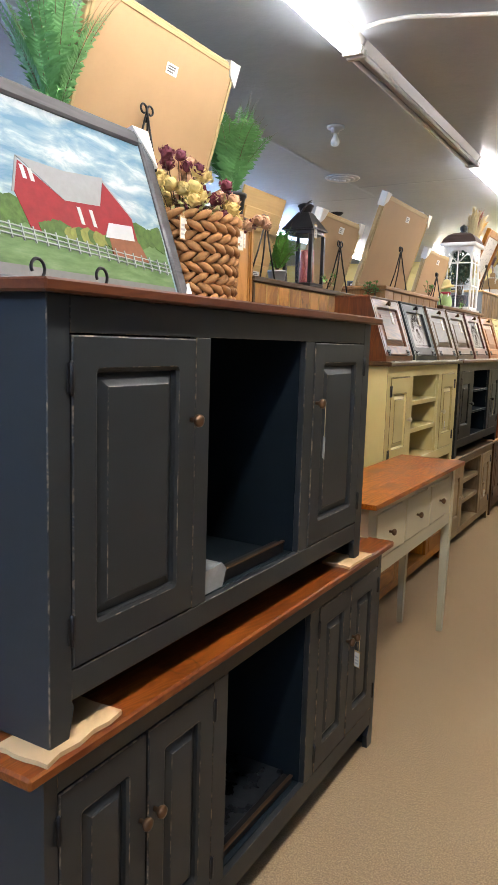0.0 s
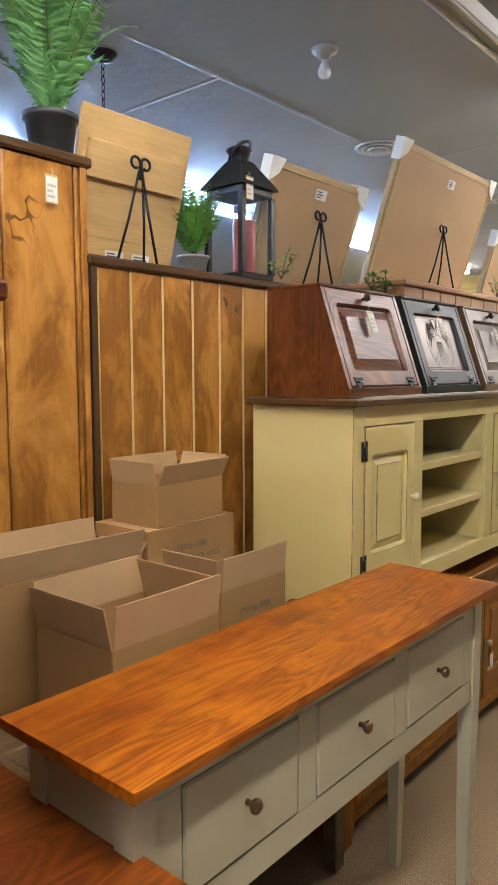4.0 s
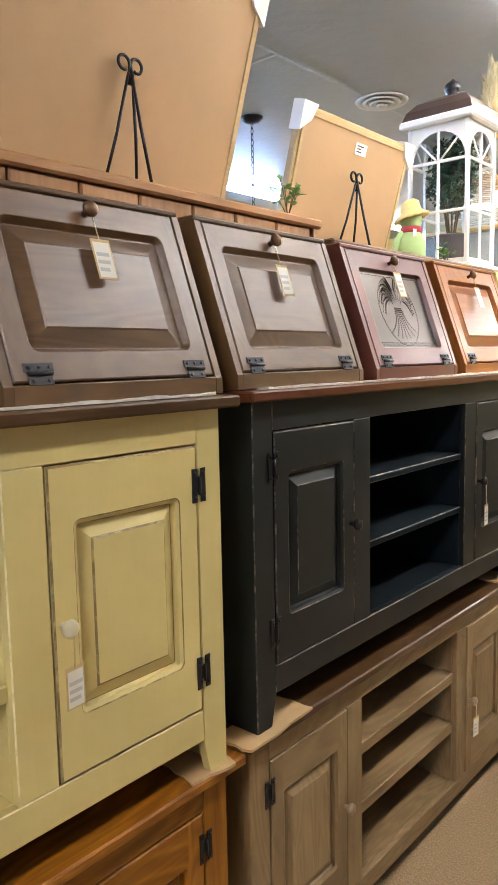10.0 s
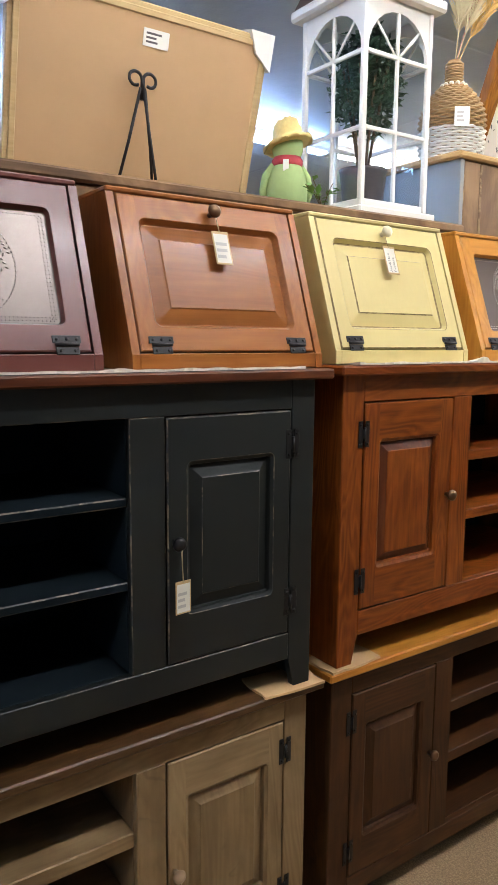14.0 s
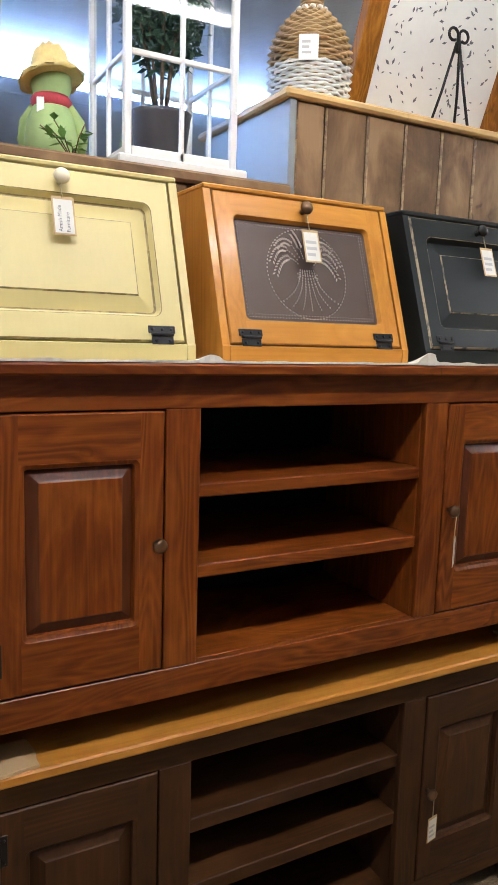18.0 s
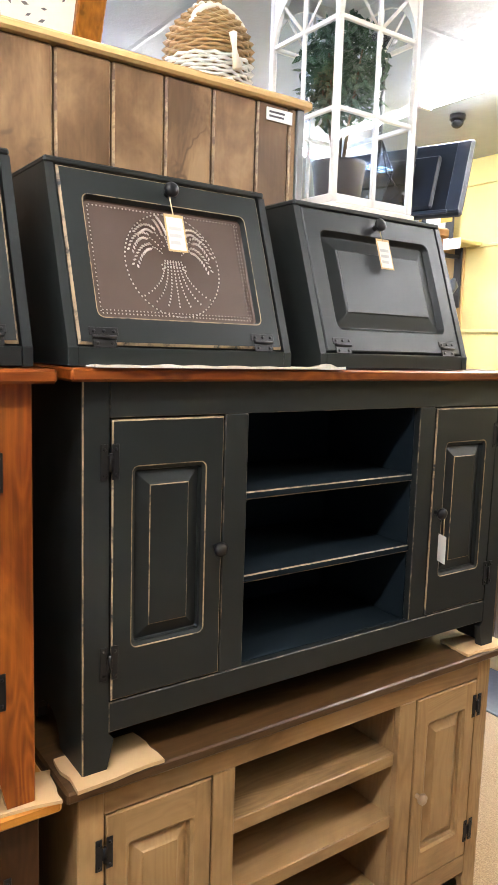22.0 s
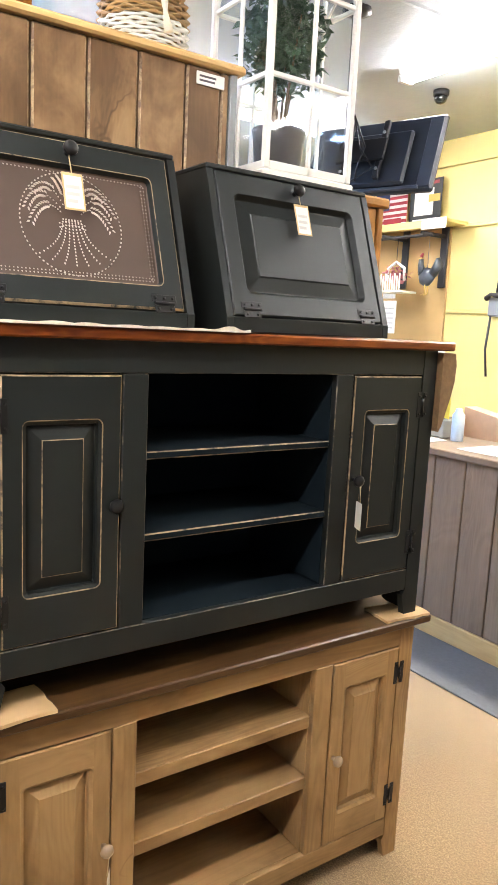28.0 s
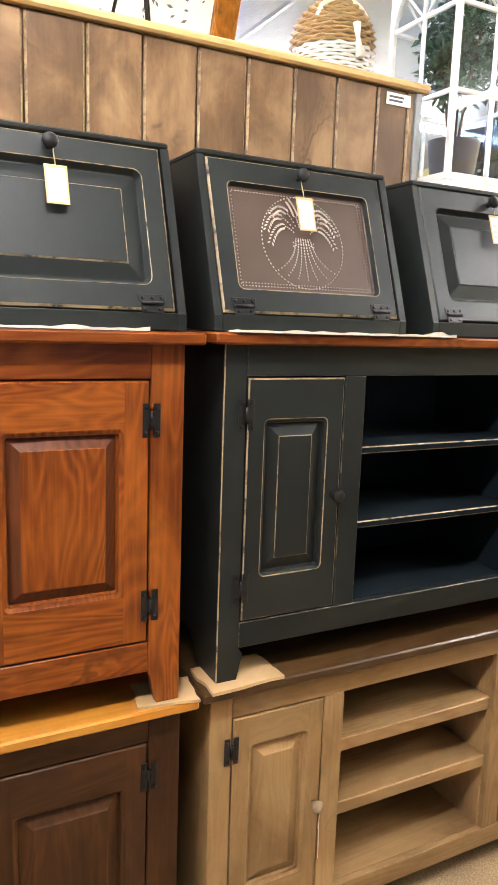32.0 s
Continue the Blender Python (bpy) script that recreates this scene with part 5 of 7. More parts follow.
def hang_tag(x, y, z, drop, w=0.036, h=0.062, name="price_tag", turn=0.0, twist=0.0, text=()):
    """A paper price tag on a loop of string. (x, y, z): where the string is tied."""
    ob = thing(name, x, y, z, "white paper price tag on a string", "price tag", "price tags", turn)
    rnd = random.Random(int(y * 977 + z * 131))
    sway = rnd.uniform(-0.004, 0.004)
    bm = bmesh.new()
    tube(bm, [(0.001, -0.004, 0.002), (0.004, 0, 0.007), (0.001, 0.004, 0.001), (0.003, 0.001, -0.01), (0.003, sway, -drop)], 0.0011, 5)
    part("string", bm, STRING, ob)
    bm = box(0.002, 0.0032, sway - w / 2, sway + w / 2, -drop - h, -drop + 0.004, 0.0004)
    cbox(bm, 0.0032, 0.0035, sway - w * 0.42, sway + w * 0.42, -drop - h * 0.95, -drop - 0.002, 0.0001, 2)
    if not text:
        bars(bm, sway - w * 0.36, sway + w * 0.36, -drop - h * 0.85, -drop - h * 0.25, 0.0037, 3, 1, int(y * 311))
    bm.transform(Matrix.Rotation(twist, 4, "Z"))
    card = part("card", bm, [PAPER if twist > 0.5 else TAGEDGE, TAGINK, PAPER], ob)
    for i, words in enumerate(text):
        lettering(words, 0.0098, INK, card, (0.0039, sway - w * 0.10 + i * 0.0135, -drop - h * 0.92), (0, -90, 180))
    return ob


def lid_tag(y0, w=0.452, dy=0.0, drop=0.055, text=()):
    """A tag that hangs from a bread box knob and lies on the sloping lid."""
    front, base = box_place(y0)
    lay = pose(front, y0, base) @ Matrix.Translation((0, 0, LIP)) @ Matrix.Rotation(-LID_ANGLE, 4, "Y") @ Matrix.Translation((0.018, w / 2 + dy, LID_LEN - 0.034))
    ob = hang_tag(0, 0, 0, drop, 0.040, 0.068, text=text)
    ob.matrix_basis = lay


for i, (y, *_) in enumerate(BB):
    lid_tag(y, dy=0.004 * ((i * 7) % 3 - 1), drop=(0.045, 0.036, 0.050, 0.055, 0.030, 0.040, 0.035, 0.045, 0.040, 0.045, 0.030)[i], text=("Amish Made", "Furniture") if i == 6 else ())
# tags on console doors: (y, z, drop, turn)
for x, y, z, d, tw in ((UPPER_FRONT["cream"], 4.759, 1.093, 0.055, 0.1), (-1.327, 4.782, 0.370, 0.04, 0.0), (UPPER_FRONT["black"], 6.296, 1.097, 0.070, 0.1), (-1.335, 6.305, 0.370, 0.05, -0.1), (UPPER_FRONT["red"], 7.816, 1.099, 0.060, 0.7), (-1.335, 7.830, 0.372, 0.055, 0.2), (UPPER_FRONT["rubbed"], 9.141, 1.101, 0.050, 1.2), (-1.337, 8.522, 0.372, 0.045, 1.0)):
    hang_tag(x + 0.026, y, z - 0.005, d, twist=tw)
hang_tag(-0.838, 1.864, 1.337, 0.092, 0.030, 0.060, twist=0.58)
hang_tag(-0.838, 2.233, 0.515, 0.045, 0.028, 0.055, twist=-2.0)
for x, y, z in ((-1.425, 1.985, 1.915), (-1.352, 2.225, 1.905), (-1.822, 3.03, 2.03)):
    hang_tag(x, y, z, 0.012, 0.04, 0.07)


def pad(x, y, z, w, d, rz, label="flat piece of brown cardboard under a console foot", t=0.006, mat=None):
    rnd = random.Random(int(y * 100))
    pts = []
    for (ax, ay), (bx, by) in (((-d, 0), (0, 0)), ((0, 0), (0, w)), ((0, w), (-d, w)), ((-d, w), (-d, 0))):
        for i in range(5):
            s = i / 5
            pts.append((ax + (bx - ax) * s + rnd.uniform(-0.004, 0.004), ay + (by - ay) * s + rnd.uniform(-0.004, 0.004)))
    bm = bmesh.new()
    prism(bm, pts, "z", 0, t)
    ob = tagged(mesh_object("cardboard_pad", bm, mat or PAD), label, "cardboard", "cardboard pads")
    ob.matrix_basis = pose(x, y, z, 0, 0, rz)


pad(-0.842, 0.805, 0.7895, 0.215, 0.115, 3, t=0.009)
pad(-0.842, 2.125, 0.7895, 0.185, 0.10, -2, t=0.009)
pad(-1.302, 3.72, 0.7035, 0.18, 0.10, 3)
pad(-1.300, 5.025, 0.7035, 0.105, 0.10, -7)
pad(-1.283, 5.170, 0.7075, 0.225, 0.10, 4)
pad(-1.304, 6.515, 0.7075, 0.16, 0.10, -5)
pad(-1.303, 6.712, 0.7095, 0.165, 0.10, 3)
pad(-1.312, 8.095, 0.7095, 0.120, 0.095, -7)
pad(-1.298, 8.245, 0.7135, 0.165, 0.115, 3, t=0.0072)
pad(-1.316, 9.285, 0.7135, 0.145, 0.095, -5, t=0.0072)


def felt_strip(y0, y1, z, seed, folds=()):
    """A thin sheet of packing felt under the bread boxes with a wavy torn edge."""
    rnd = random.Random(seed)
    bm = bmesh.new()
    n = int((y1 - y0) / 0.01)
    rows = []
    for i in range(n + 1):
        y = y0 + (y1 - y0) * i / n
        out = 0.034 + 0.010 * noise.noise((y * 9, seed, 0)) + rnd.uniform(-0.002, 0.002)
        lift = 0.003 + 0.007 * abs(noise.noise((y * 14, seed, 3)))
        for at, high in folds:
            fold = math.exp(-((y - at) / 0.020) ** 4)
            lift += high * fold
            out += 0.3 * high * fold
        rows.append([bm.verts.new(p) for p in ((FRONT - 0.30, y, z), (FRONT - 0.02, y, z), (FRONT + out, y, z + 0.0008), (FRONT + out, y, z + lift + 0.0015), (FRONT - 0.018, y, z + 0.0022), (FRONT - 0.30, y, z + 0.0022))])
    for a, b in zip(rows, rows[1:]):
        for k in range(6):
            bm.faces.new((a[k], a[(k + 1) % 6], b[(k + 1) % 6], b[k]))
    bm.faces.new(rows[0]), bm.faces.new(rows[-1])
    bmesh.ops.recalc_face_normals(bm, faces=bm.faces)
    tagged(mesh_object("felt_sheet", bm, FELT), "thin white packing felt under the bread boxes", "packing felt", "felt sheets")


felt_strip(3.76, 5.10, 1.4255, 1)
felt_strip(5.25, 6.60, 1.4285, 2)
felt_strip(6.76, 8.10, 1.4335, 3, ((7.190, 0.010), (7.705, 0.022)))
felt_strip(8.27, 8.80, 1.4355, 4, ((8.750, 0.006),))


# ---- board picture, black lantern ----
def board_picture():
    ob = thing("wooden_sign", -2.06, 3.225, 1.836, "pale wooden sign seen from its battened back", "sign")
    tip = Matrix.Rotation(0.27, 4, "Y")
    w, h = 0.445, 0.47
    def put(name, bm, mat):
        bm.transform(tip)
        return part(name, bm, mat, ob)
    put("panel", box(-0.012, 0, 0, w, 0, h, 0.002), PALE["y"])
    put("batten", box(0, 0.018, 0.03, w - 0.03, h - 0.20, h - 0.09, 0.003), PALE["y"])
    put("batten", box(0, 0.018, 0.03, w - 0.03, 0.01, 0.10, 0.003), PALE["y"])
    for y in (0.14, 0.25):
        bm = box(0.018, 0.0192, y, y + 0.075, 0.03, 0.065, 0.0004)
        bars(bm, y + 0.008, y + 0.067, 0.035, 0.06, 0.0197, 3, 1, int(y * 100))
        put("label", bm, [WHITE, INK])


board_picture()
easel(-1.93, 3.436, 2.165, 1.836)


def black_lantern(x, y, z, s=0.215, h=0.42):
    ob = thing("lantern", x, y, z, "tall black metal lantern with a red candle", "lantern", "lanterns", 0)
    m = plain("dark_bronze_metal", (0.035, 0.033, 0.032), 0.38, 0.7, 0.3, 30, 0.1)
    a = s / 2
    part("base", box(-a - 0.008, a + 0.008, -a - 0.008, a + 0.008, 0, 0.022, 0.004), m, ob)
    part("top_plate", box(-a - 0.004, a + 0.004, -a - 0.004, a + 0.004, h - 0.03, h, 0.004), m, ob)
    for sx in (-1, 1):
        for sy in (-1, 1):
            part("post", box(sx * a - 0.011, sx * a + 0.011, sy * a - 0.011, sy * a + 0.011, 0.022, h - 0.03, 0.002), m, ob)
        g = part("pane", box(sx * a - 0.0015, sx * a + 0.0015, -a + 0.011, a - 0.011, 0.022, h - 0.03, 0.0004), GLASS, ob)
        g.visible_shadow = False
        g = part("pane", box(-a + 0.011, a - 0.011, sx * a - 0.0015, sx * a + 0.0015, 0.022, h - 0.03, 0.0004), GLASS, ob)
        g.visible_shadow = False
    bm = bmesh.new()
    r = [(a + 0.020, h - 0.004), (a + 0.018, h + 0.004), (a * 0.48, h + 0.092), (a * 0.40, h + 0.100)]
    vs = [[bm.verts.new((q * u, q * v, zz)) for u, v in ((-1, -1), (1, -1), (1, 1), (-1, 1))] for q, zz in r]
    for p, q in zip(vs, vs[1:]):
        for i in range(4):
            bm.faces.new((p[i], p[(i + 1) % 4], q[(i + 1) % 4], q[i]))
    bm.faces.new(list(reversed(vs[0]))), bm.faces.new(vs[-1])
    part("roof", bm, m, ob)
    bm = bmesh.new()
    lathe(bm, [(a * 0.40, h + 0.095), (a * 0.42, h + 0.105), (a * 0.52, h + 0.128), (a * 0.60, h + 0.134), (a * 0.58, h + 0.142), (a * 0.3, h + 0.152), (0.01, h + 0.154)], 18)
    part("chimney_cap", bm, m, ob)
    bm = bmesh.new()
    tube(bm, [(0.035 * math.sin(q * 0.224), -0.058 * math.cos(q * 0.224) - 0.02 * math.sin(q * 0.224), h + 0.085 + 0.010 * q * 0.6 + 0.03 * math.sin(q * 0.224)) for q in range(15)], 0.006, 6)
    part("ring_handle", bm, m, ob)
    bm = bmesh.new()
    lathe(bm, [(0.040, 0.022), (0.041, 0.03), (0.041, 0.205), (0.037, 0.212), (0.030, 0.208)], 20, (0.02, 0.0, 0))
    part("candle", bm, RED, ob, "red pillar candle")
    return ob


black_lantern(-1.93, 3.905, 1.836, 0.162, 0.325)
hang_tag(-1.838, 3.85, 2.19, 0.010, 0.04, 0.075)


# ---- white window lanterns ----
def window_lantern(x, y, z, s, h, label, roof=True, seed=1, tree=0.44, trunk_pot=0.13, lip=0.02):
    """A tall white wooden lantern with mullioned, arched sides and a plant inside. Origin: middle of its base."""
    ob = thing("window_lantern", x, y, z, label, "lantern", "lanterns")
    a, t = s / 2, 0.018
    part("base", box(-a - lip, a + lip, -a - lip, a + lip, 0, 0.022, 0.004), WHITEPAINT, ob)
    part("cornice", box(-a - 0.03, a + 0.03, -a - 0.03, a + 0.03, h, h + 0.035, 0.008), WHITEPAINT, ob)
    for sx in (-1, 1):
        for sy in (-1, 1):
            part("post", box(sx * a - (t if sx > 0 else 0), sx * a + (t if sx < 0 else 0), sy * a - (t if sy > 0 else 0), sy * a + (t if sy < 0 else 0), 0.024, h, 0.003), WHITEPAINT, ob)
    inner = a - t
    arch0 = h - inner - 0.03
    for side in range(4):
        turn = pose(0, 0, 0, 0, 0, 90 * side)
        def put(name, bm, mat=WHITEPAINT):
            bm.transform(turn)
            return part(name, bm, mat, ob)
        f0, f1 = a - 0.016, a - 0.004
        bars_z = (arch0 * 0.54, arch0)
        for zz in bars_z:
            put("glazing_bar", box(f0, f1, -inner, inner, zz - 0.006, zz + 0.006, 0.002))
        put("glazing_bar", box(f0, f1, -0.0055, 0.0055, 0.024, h - 0.02, 0.002))
        put("bottom_rail", box(f0, f1, -inner, inner, 0.024, 0.046, 0.002))
        for sg in (-1, 1):
            bm = bmesh.new()
            tube(bm, [((f0 + f1) / 2, sg * 0.004, arch0), ((f0 + f1) / 2, sg * inner * 0.72, arch0 + inner * 0.72)], 0.005, 4)
            put("glazing_bar", bm)
        # arched head: the board above the round opening
        bm = bmesh.new()
        n = 12
        pts = [(inner, h)] + [(inner * math.cos(math.pi * i / n), arch0 + inner * math.sin(math.pi * i / n)) for i in range(n + 1)] + [(-inner, h)]
        prism(bm, pts, "x", f0, f1)
        put("arched_head", bm)
        g = put("pane", box(a - 0.011, a - 0.009, -inner, inner, 0.046, h - 0.02, 0.0004), GLASS)
        g.visible_shadow = False
    if roof:
        bm = bmesh.new()
        prof = [(a + 0.02, h + 0.035), (a + 0.005, h + 0.075), (a * 0.80, h + 0.112), (a * 0.50, h + 0.135), (a * 0.22, h + 0.143)]
        vs = [[bm.verts.new((q * u, q * v, zz)) for u, v in ((-1, -1), (1, -1), (1, 1), (-1, 1))] for q, zz in prof]
        for p, q in zip(vs, vs[1:]):
            for i in range(4):
                bm.faces.new((p[i], p[(i + 1) % 4], q[(i + 1) % 4], q[i])).smooth = False
        bm.faces.new(list(reversed(vs[0]))), bm.faces.new(vs[-1])
        part("roof", bm, COPPER, ob, "brown metal roof")
        bm = bmesh.new()
        lathe(bm, [(0.03, h + 0.142), (0.034, h + 0.15), (0.026, h + 0.16), (0.036, h + 0.17), (0.036, h + 0.195), (0.028, h + 0.205), (0.012, h + 0.215), (0.003, h + 0.225)], 14)
        part("finial", bm, IRON, ob)
    # plant inside
    rnd = random.Random(seed)
    pl = thing("potted_topiary", x, y, z + 0.025, "dark green artificial shrub in a brown pot inside the lantern", "plant", "artificial plants")
    bm = bmesh.new()
    lathe(bm, [(0.055, 0), (0.06, 0.004), (0.075, trunk_pot), (0.078, trunk_pot + 0.01), (0.068, trunk_pot + 0.01), (0.06, trunk_pot - 0.02)], 18)
    part("pot", bm, plain("brown_pot", (0.055, 0.045, 0.045), 0.45), pl)
    for i in range(9):
        bm = bmesh.new()
        q = rnd.uniform(0, 6.283)
        tube(bm, [(0.01 * math.cos(q), 0.01 * math.sin(q), trunk_pot - 0.02), (0.03 * math.cos(q), 0.03 * math.sin(q), trunk_pot + 0.10), (0.075 * math.cos(q), 0.075 * math.sin(q), tree * 0.85)], [0.005, 0.004, 0.002], 5)
        part("stem", bm, TWIG, pl)
    bm = bmesh.new()
    bushy(bm, rnd, (0, 0, (trunk_pot + 0.09 + tree) / 2 + 0.02), inner * 0.92, inner * 0.92, (tree - trunk_pot - 0.06) / 2, 1700, 0.032)
    tagged(part("foliage", bm, DARKLEAF, pl), kind="stuff")
    return ob


window_lantern(-1.895, 7.318, 1.863, 0.288, 0.620, "tall white wooden lantern with arched windows and brown metal roof", seed=2, tree=0.54)
window_lantern(-1.830, 9.230, 1.833, 0.298, 0.640, "tall white wooden lantern with arched windows and a plant", seed=6, tree=0.50, lip=0.006)


# ---- soft frog figure ----
def frog_figure():
    bm = bmesh.new()
    body = [(0.02, 0.006), (0.056, 0.014), (0.078, 0.045), (0.080, 0.075), (0.070, 0.112), (0.052, 0.140), (0.050, 0.156), (0.060, 0.178), (0.059, 0.200), (0.040, 0.216), (0.01, 0.222)]
    lathe(bm, body, 18, m=0)
    for s in (-1, 1):
        tube(bm, [(-0.005, s * 0.052, 0.136), (-0.010, s * 0.082, 0.105), (-0.015, s * 0.092, 0.070), (-0.020, s * 0.086, 0.048)], [0.015, 0.018, 0.016, 0.012], 8, 0)
        tube(bm, [(0.02, s * 0.034, 0.022), (0.045, s * 0.040, 0.012)], [0.022, 0.013], 8, 0)
    lathe(bm, [(0.053, 0.134), (0.060, 0.142), (0.060, 0.152), (0.052, 0.160)], 18, m=1)
    cbox(bm, 0.060, 0.062, -0.030, -0.008, 0.116, 0.146, 0.0006, 3)
    first = len(bm.verts)
    lathe(bm, [(0.096, 0.190), (0.098, 0.195), (0.078, 0.206), (0.060, 0.212), (0.056, 0.228), (0.050, 0.246), (0.036, 0.258), (0.01, 0.262)], 24, m=2)
    bm.verts.ensure_lookup_table()
    tilt = Matrix.Translation((0, 0, 0.205)) @ Matrix.Rotation(0.16, 4, "X") @ Matrix.Rotation(-0.10, 4, "Y") @ Matrix.Translation((0, 0, -0.205))
    for i, v in enumerate(bm.verts[first:]):
        v.co = tilt @ v.co + Vector((0, 0, 0.004 * math.sin(i * 1.7)))
    ob = mesh_object("frog_figure", bm, [plain("pale_green_cloth", (0.33, 0.44, 0.17), 0.85, 0, 0.12, 40, 0.1), plain("red_scarf_cloth", (0.45, 0.05, 0.06), 0.85, 0, 0.35, 120), plain("yellow_straw", (0.62, 0.47, 0.17), 0.8, 0, 0.2, 90, 0.3), WHITE])
    tagged(ob, "pale green stuffed figure with red scarf and straw hat", "figurine")
    ob.matrix_basis = pose(-1.96, 7.060, 1.864, 0, 0, -25) @ Matrix.Diagonal((0.80, 0.80, 1.12, 1))


frog_figure()


# ---- wicker demijohns, pampas, metal wall art ----
def wicker_jar(x, y, z, r, h, label, split=0.5, neck=0.0, loop=False, seed=1):
    """A round wicker jar, woven strand by strand: white below, natural above."""
    ob = thing("wicker_jar", x, y, z, label, "basket", "wicker jars")
    rows, n = int(h / 0.0092), 15

    def rad(s):
        if s < 0.55:
            return r * (0.90 + 0.10 * math.sin(min(1, s / 0.45) * 1.57))
        return r * (0.20 + 0.80 * math.cos((s - 0.55) / 0.45 * 1.45) ** 0.75)

    bm = bmesh.new()
    lathe(bm, [(rad(i / 14) * 0.93, h * i / 14) for i in range(15)], 22)
    part("body", bm, WICKER, ob)
    white, brown = bmesh.new(), bmesh.new()
    for k in range(rows):
        s = (k + 0.5) / rows
        rr = rad(s)
        pts = []
        for i in range(n * 2):
            a = math.pi * i / n
            w = 0.0050 * (1 if (i + k) % 2 else -1)
            pts.append(((rr + w) * math.cos(a), (rr + w) * math.sin(a), h * s))
        tube(white if s < split else brown, pts, 0.0050, 4, closed=True)
    part("white_weave", white, WICKERWHITE, ob, "white washed wicker band")
    part("brown_weave", brown, WICKER, ob, "natural brown wicker band")
    if neck:
        bm = bmesh.new()
        lathe(bm, [(r * 0.24, h - 0.02), (r * 0.22, h + neck), (r * 0.2, h + neck + 0.004)], 14)
        for k in range(int((neck + 0.02) / 0.009)):
            tube(bm, [((r * 0.25 + 0.002 * ((i + k) % 2)) * math.cos(math.pi * i / 8), (r * 0.25 + 0.002 * ((i + k) % 2)) * math.sin(math.pi * i / 8), h - 0.015 + 0.009 * k) for i in range(16)], 0.0045, 4, closed=True)
        part("neck", bm, WICKER, ob)
        bm = bmesh.new()
        for q in range(12):
            lathe(bm, [(0.001, -0.008), (0.008, -0.004), (0.009, 0.0), (0.008, 0.004), (0.001, 0.008)], 6, (r * 0.36 * math.cos(q * 0.5236), r * 0.36 * math.sin(q * 0.5236), h + 0.004))
        part("bead_collar", bm, ROPE, ob, "white bead collar round the neck")
    if loop:
        bm = bmesh.new()
        pts = []
        for i in range(11):
            q = math.pi * i / 10
            pts.append((r * 0.45, r * 0.75 * math.cos(q), h * 0.66 + h * 0.32 * math.sin(q)))
        tube(bm, pts, 0.009, 6)
        tube(bm, [(r * 1.02, 0.0, h * 0.62), (r * 1.10, 0.0, h * 0.45), (r * 1.10, 0.01, h * 0.25)], [0.012, 0.006, 0.014], 6)
        part("rope_handle", bm, ROPE, ob, "white cotton rope with a tassel")
    return ob


wicker_jar(-1.93, 7.775, 2.101, 0.112, 0.275, "two-tone wicker jar, white below and brown above", 0.45, 0.085, False)
wicker_jar(-1.92, 8.845, 2.101, 0.112, 0.225, "two-tone wicker jar with rope handle and tassel", 0.42, 0.060, True, 3)
bm = box(0.0, 0.003, -0.026, 0.026, -0.032, 0.032, 0.0005)
bars(bm, -0.018, 0.018, -0.02, 0.02, 0.0035, 3, 1, 4)
tagged(mesh_object("price_label", bm, [WHITE, TAGINK]), "white price label on the wicker jar", "price tag", "price tags").matrix_basis = pose(-1.93 + 0.122 * math.cos(0.6), 7.775 - 0.122 * math.sin(0.6), 2.245, 0, 0, -34)


def plumes(x, y, z, specs, label):
    """Feathery dried plumes on thin stalks. specs: (lean x, lean y, height, colour index)."""
    ob = thing("pampas_plumes", x, y, z, label, "dried grass", "dried plumes")
    cols = [plain("cream_plume", (0.55, 0.46, 0.27), 0.9, 0, 0.15), plain("rust_plume", (0.30, 0.11, 0.08), 0.9, 0, 0.2), plain("gold_plume", (0.56, 0.36, 0.11), 0.9, 0, 0.2), plain("mauve_plume", (0.17, 0.10, 0.12), 0.9, 0, 0.2)]
    rnd = random.Random(5)
    for lx, ly, h, c in specs:
        bm = bmesh.new()
        pts = [Vector((lx * (k / 10) ** 1.5, ly * (k / 10) ** 1.5, h * k / 10)) for k in range(11)]
        tube(bm, pts, 0.002, 4)
        for k in range(320):
            s = rnd.uniform(0.35, 1.0)
            j = min(9, int(s * 10))
            p = pts[j].lerp(pts[j + 1], s * 10 - j)
            d = (pts[j + 1] - pts[j]).normalized()
            a = rnd.uniform(0, 6.283)
            out = Vector((math.cos(a), math.sin(a), 0)) * rnd.uniform(0.25, 0.55) + d
            leaf(bm, p, out, Vector((math.sin(a), -math.cos(a), 0.1)), h * 0.20 * rnd.uniform(0.6, 1.2) * (1.3 - s * 0.5), 0.0050)
        tagged(part("plume", bm, cols[c], ob), kind="stuff")


plumes(-1.93, 7.775, 2.40, [(0.05, 0.00, 0.46, 0), (0.0, 0.08, 0.51, 0), (0.03, 0.20, 0.50, 1), (0.06, 0.28, 0.42, 2), (-0.05, 0.12, 0.46, 0), (0.08, 0.14, 0.44, 0)], "tall cream, rust and gold pampas plumes in a jar")
plumes(-1.92, 8.835, 2.33, [(0.0, -0.16, 0.36, 3), (0.02, -0.10, 0.40, 3), (0.0, 0.02, 0.42, 0), (0.04, 0.16, 0.38, 2), (0.0, 0.22, 0.34, 2)], "mauve and gold dried plumes in a wicker jar")


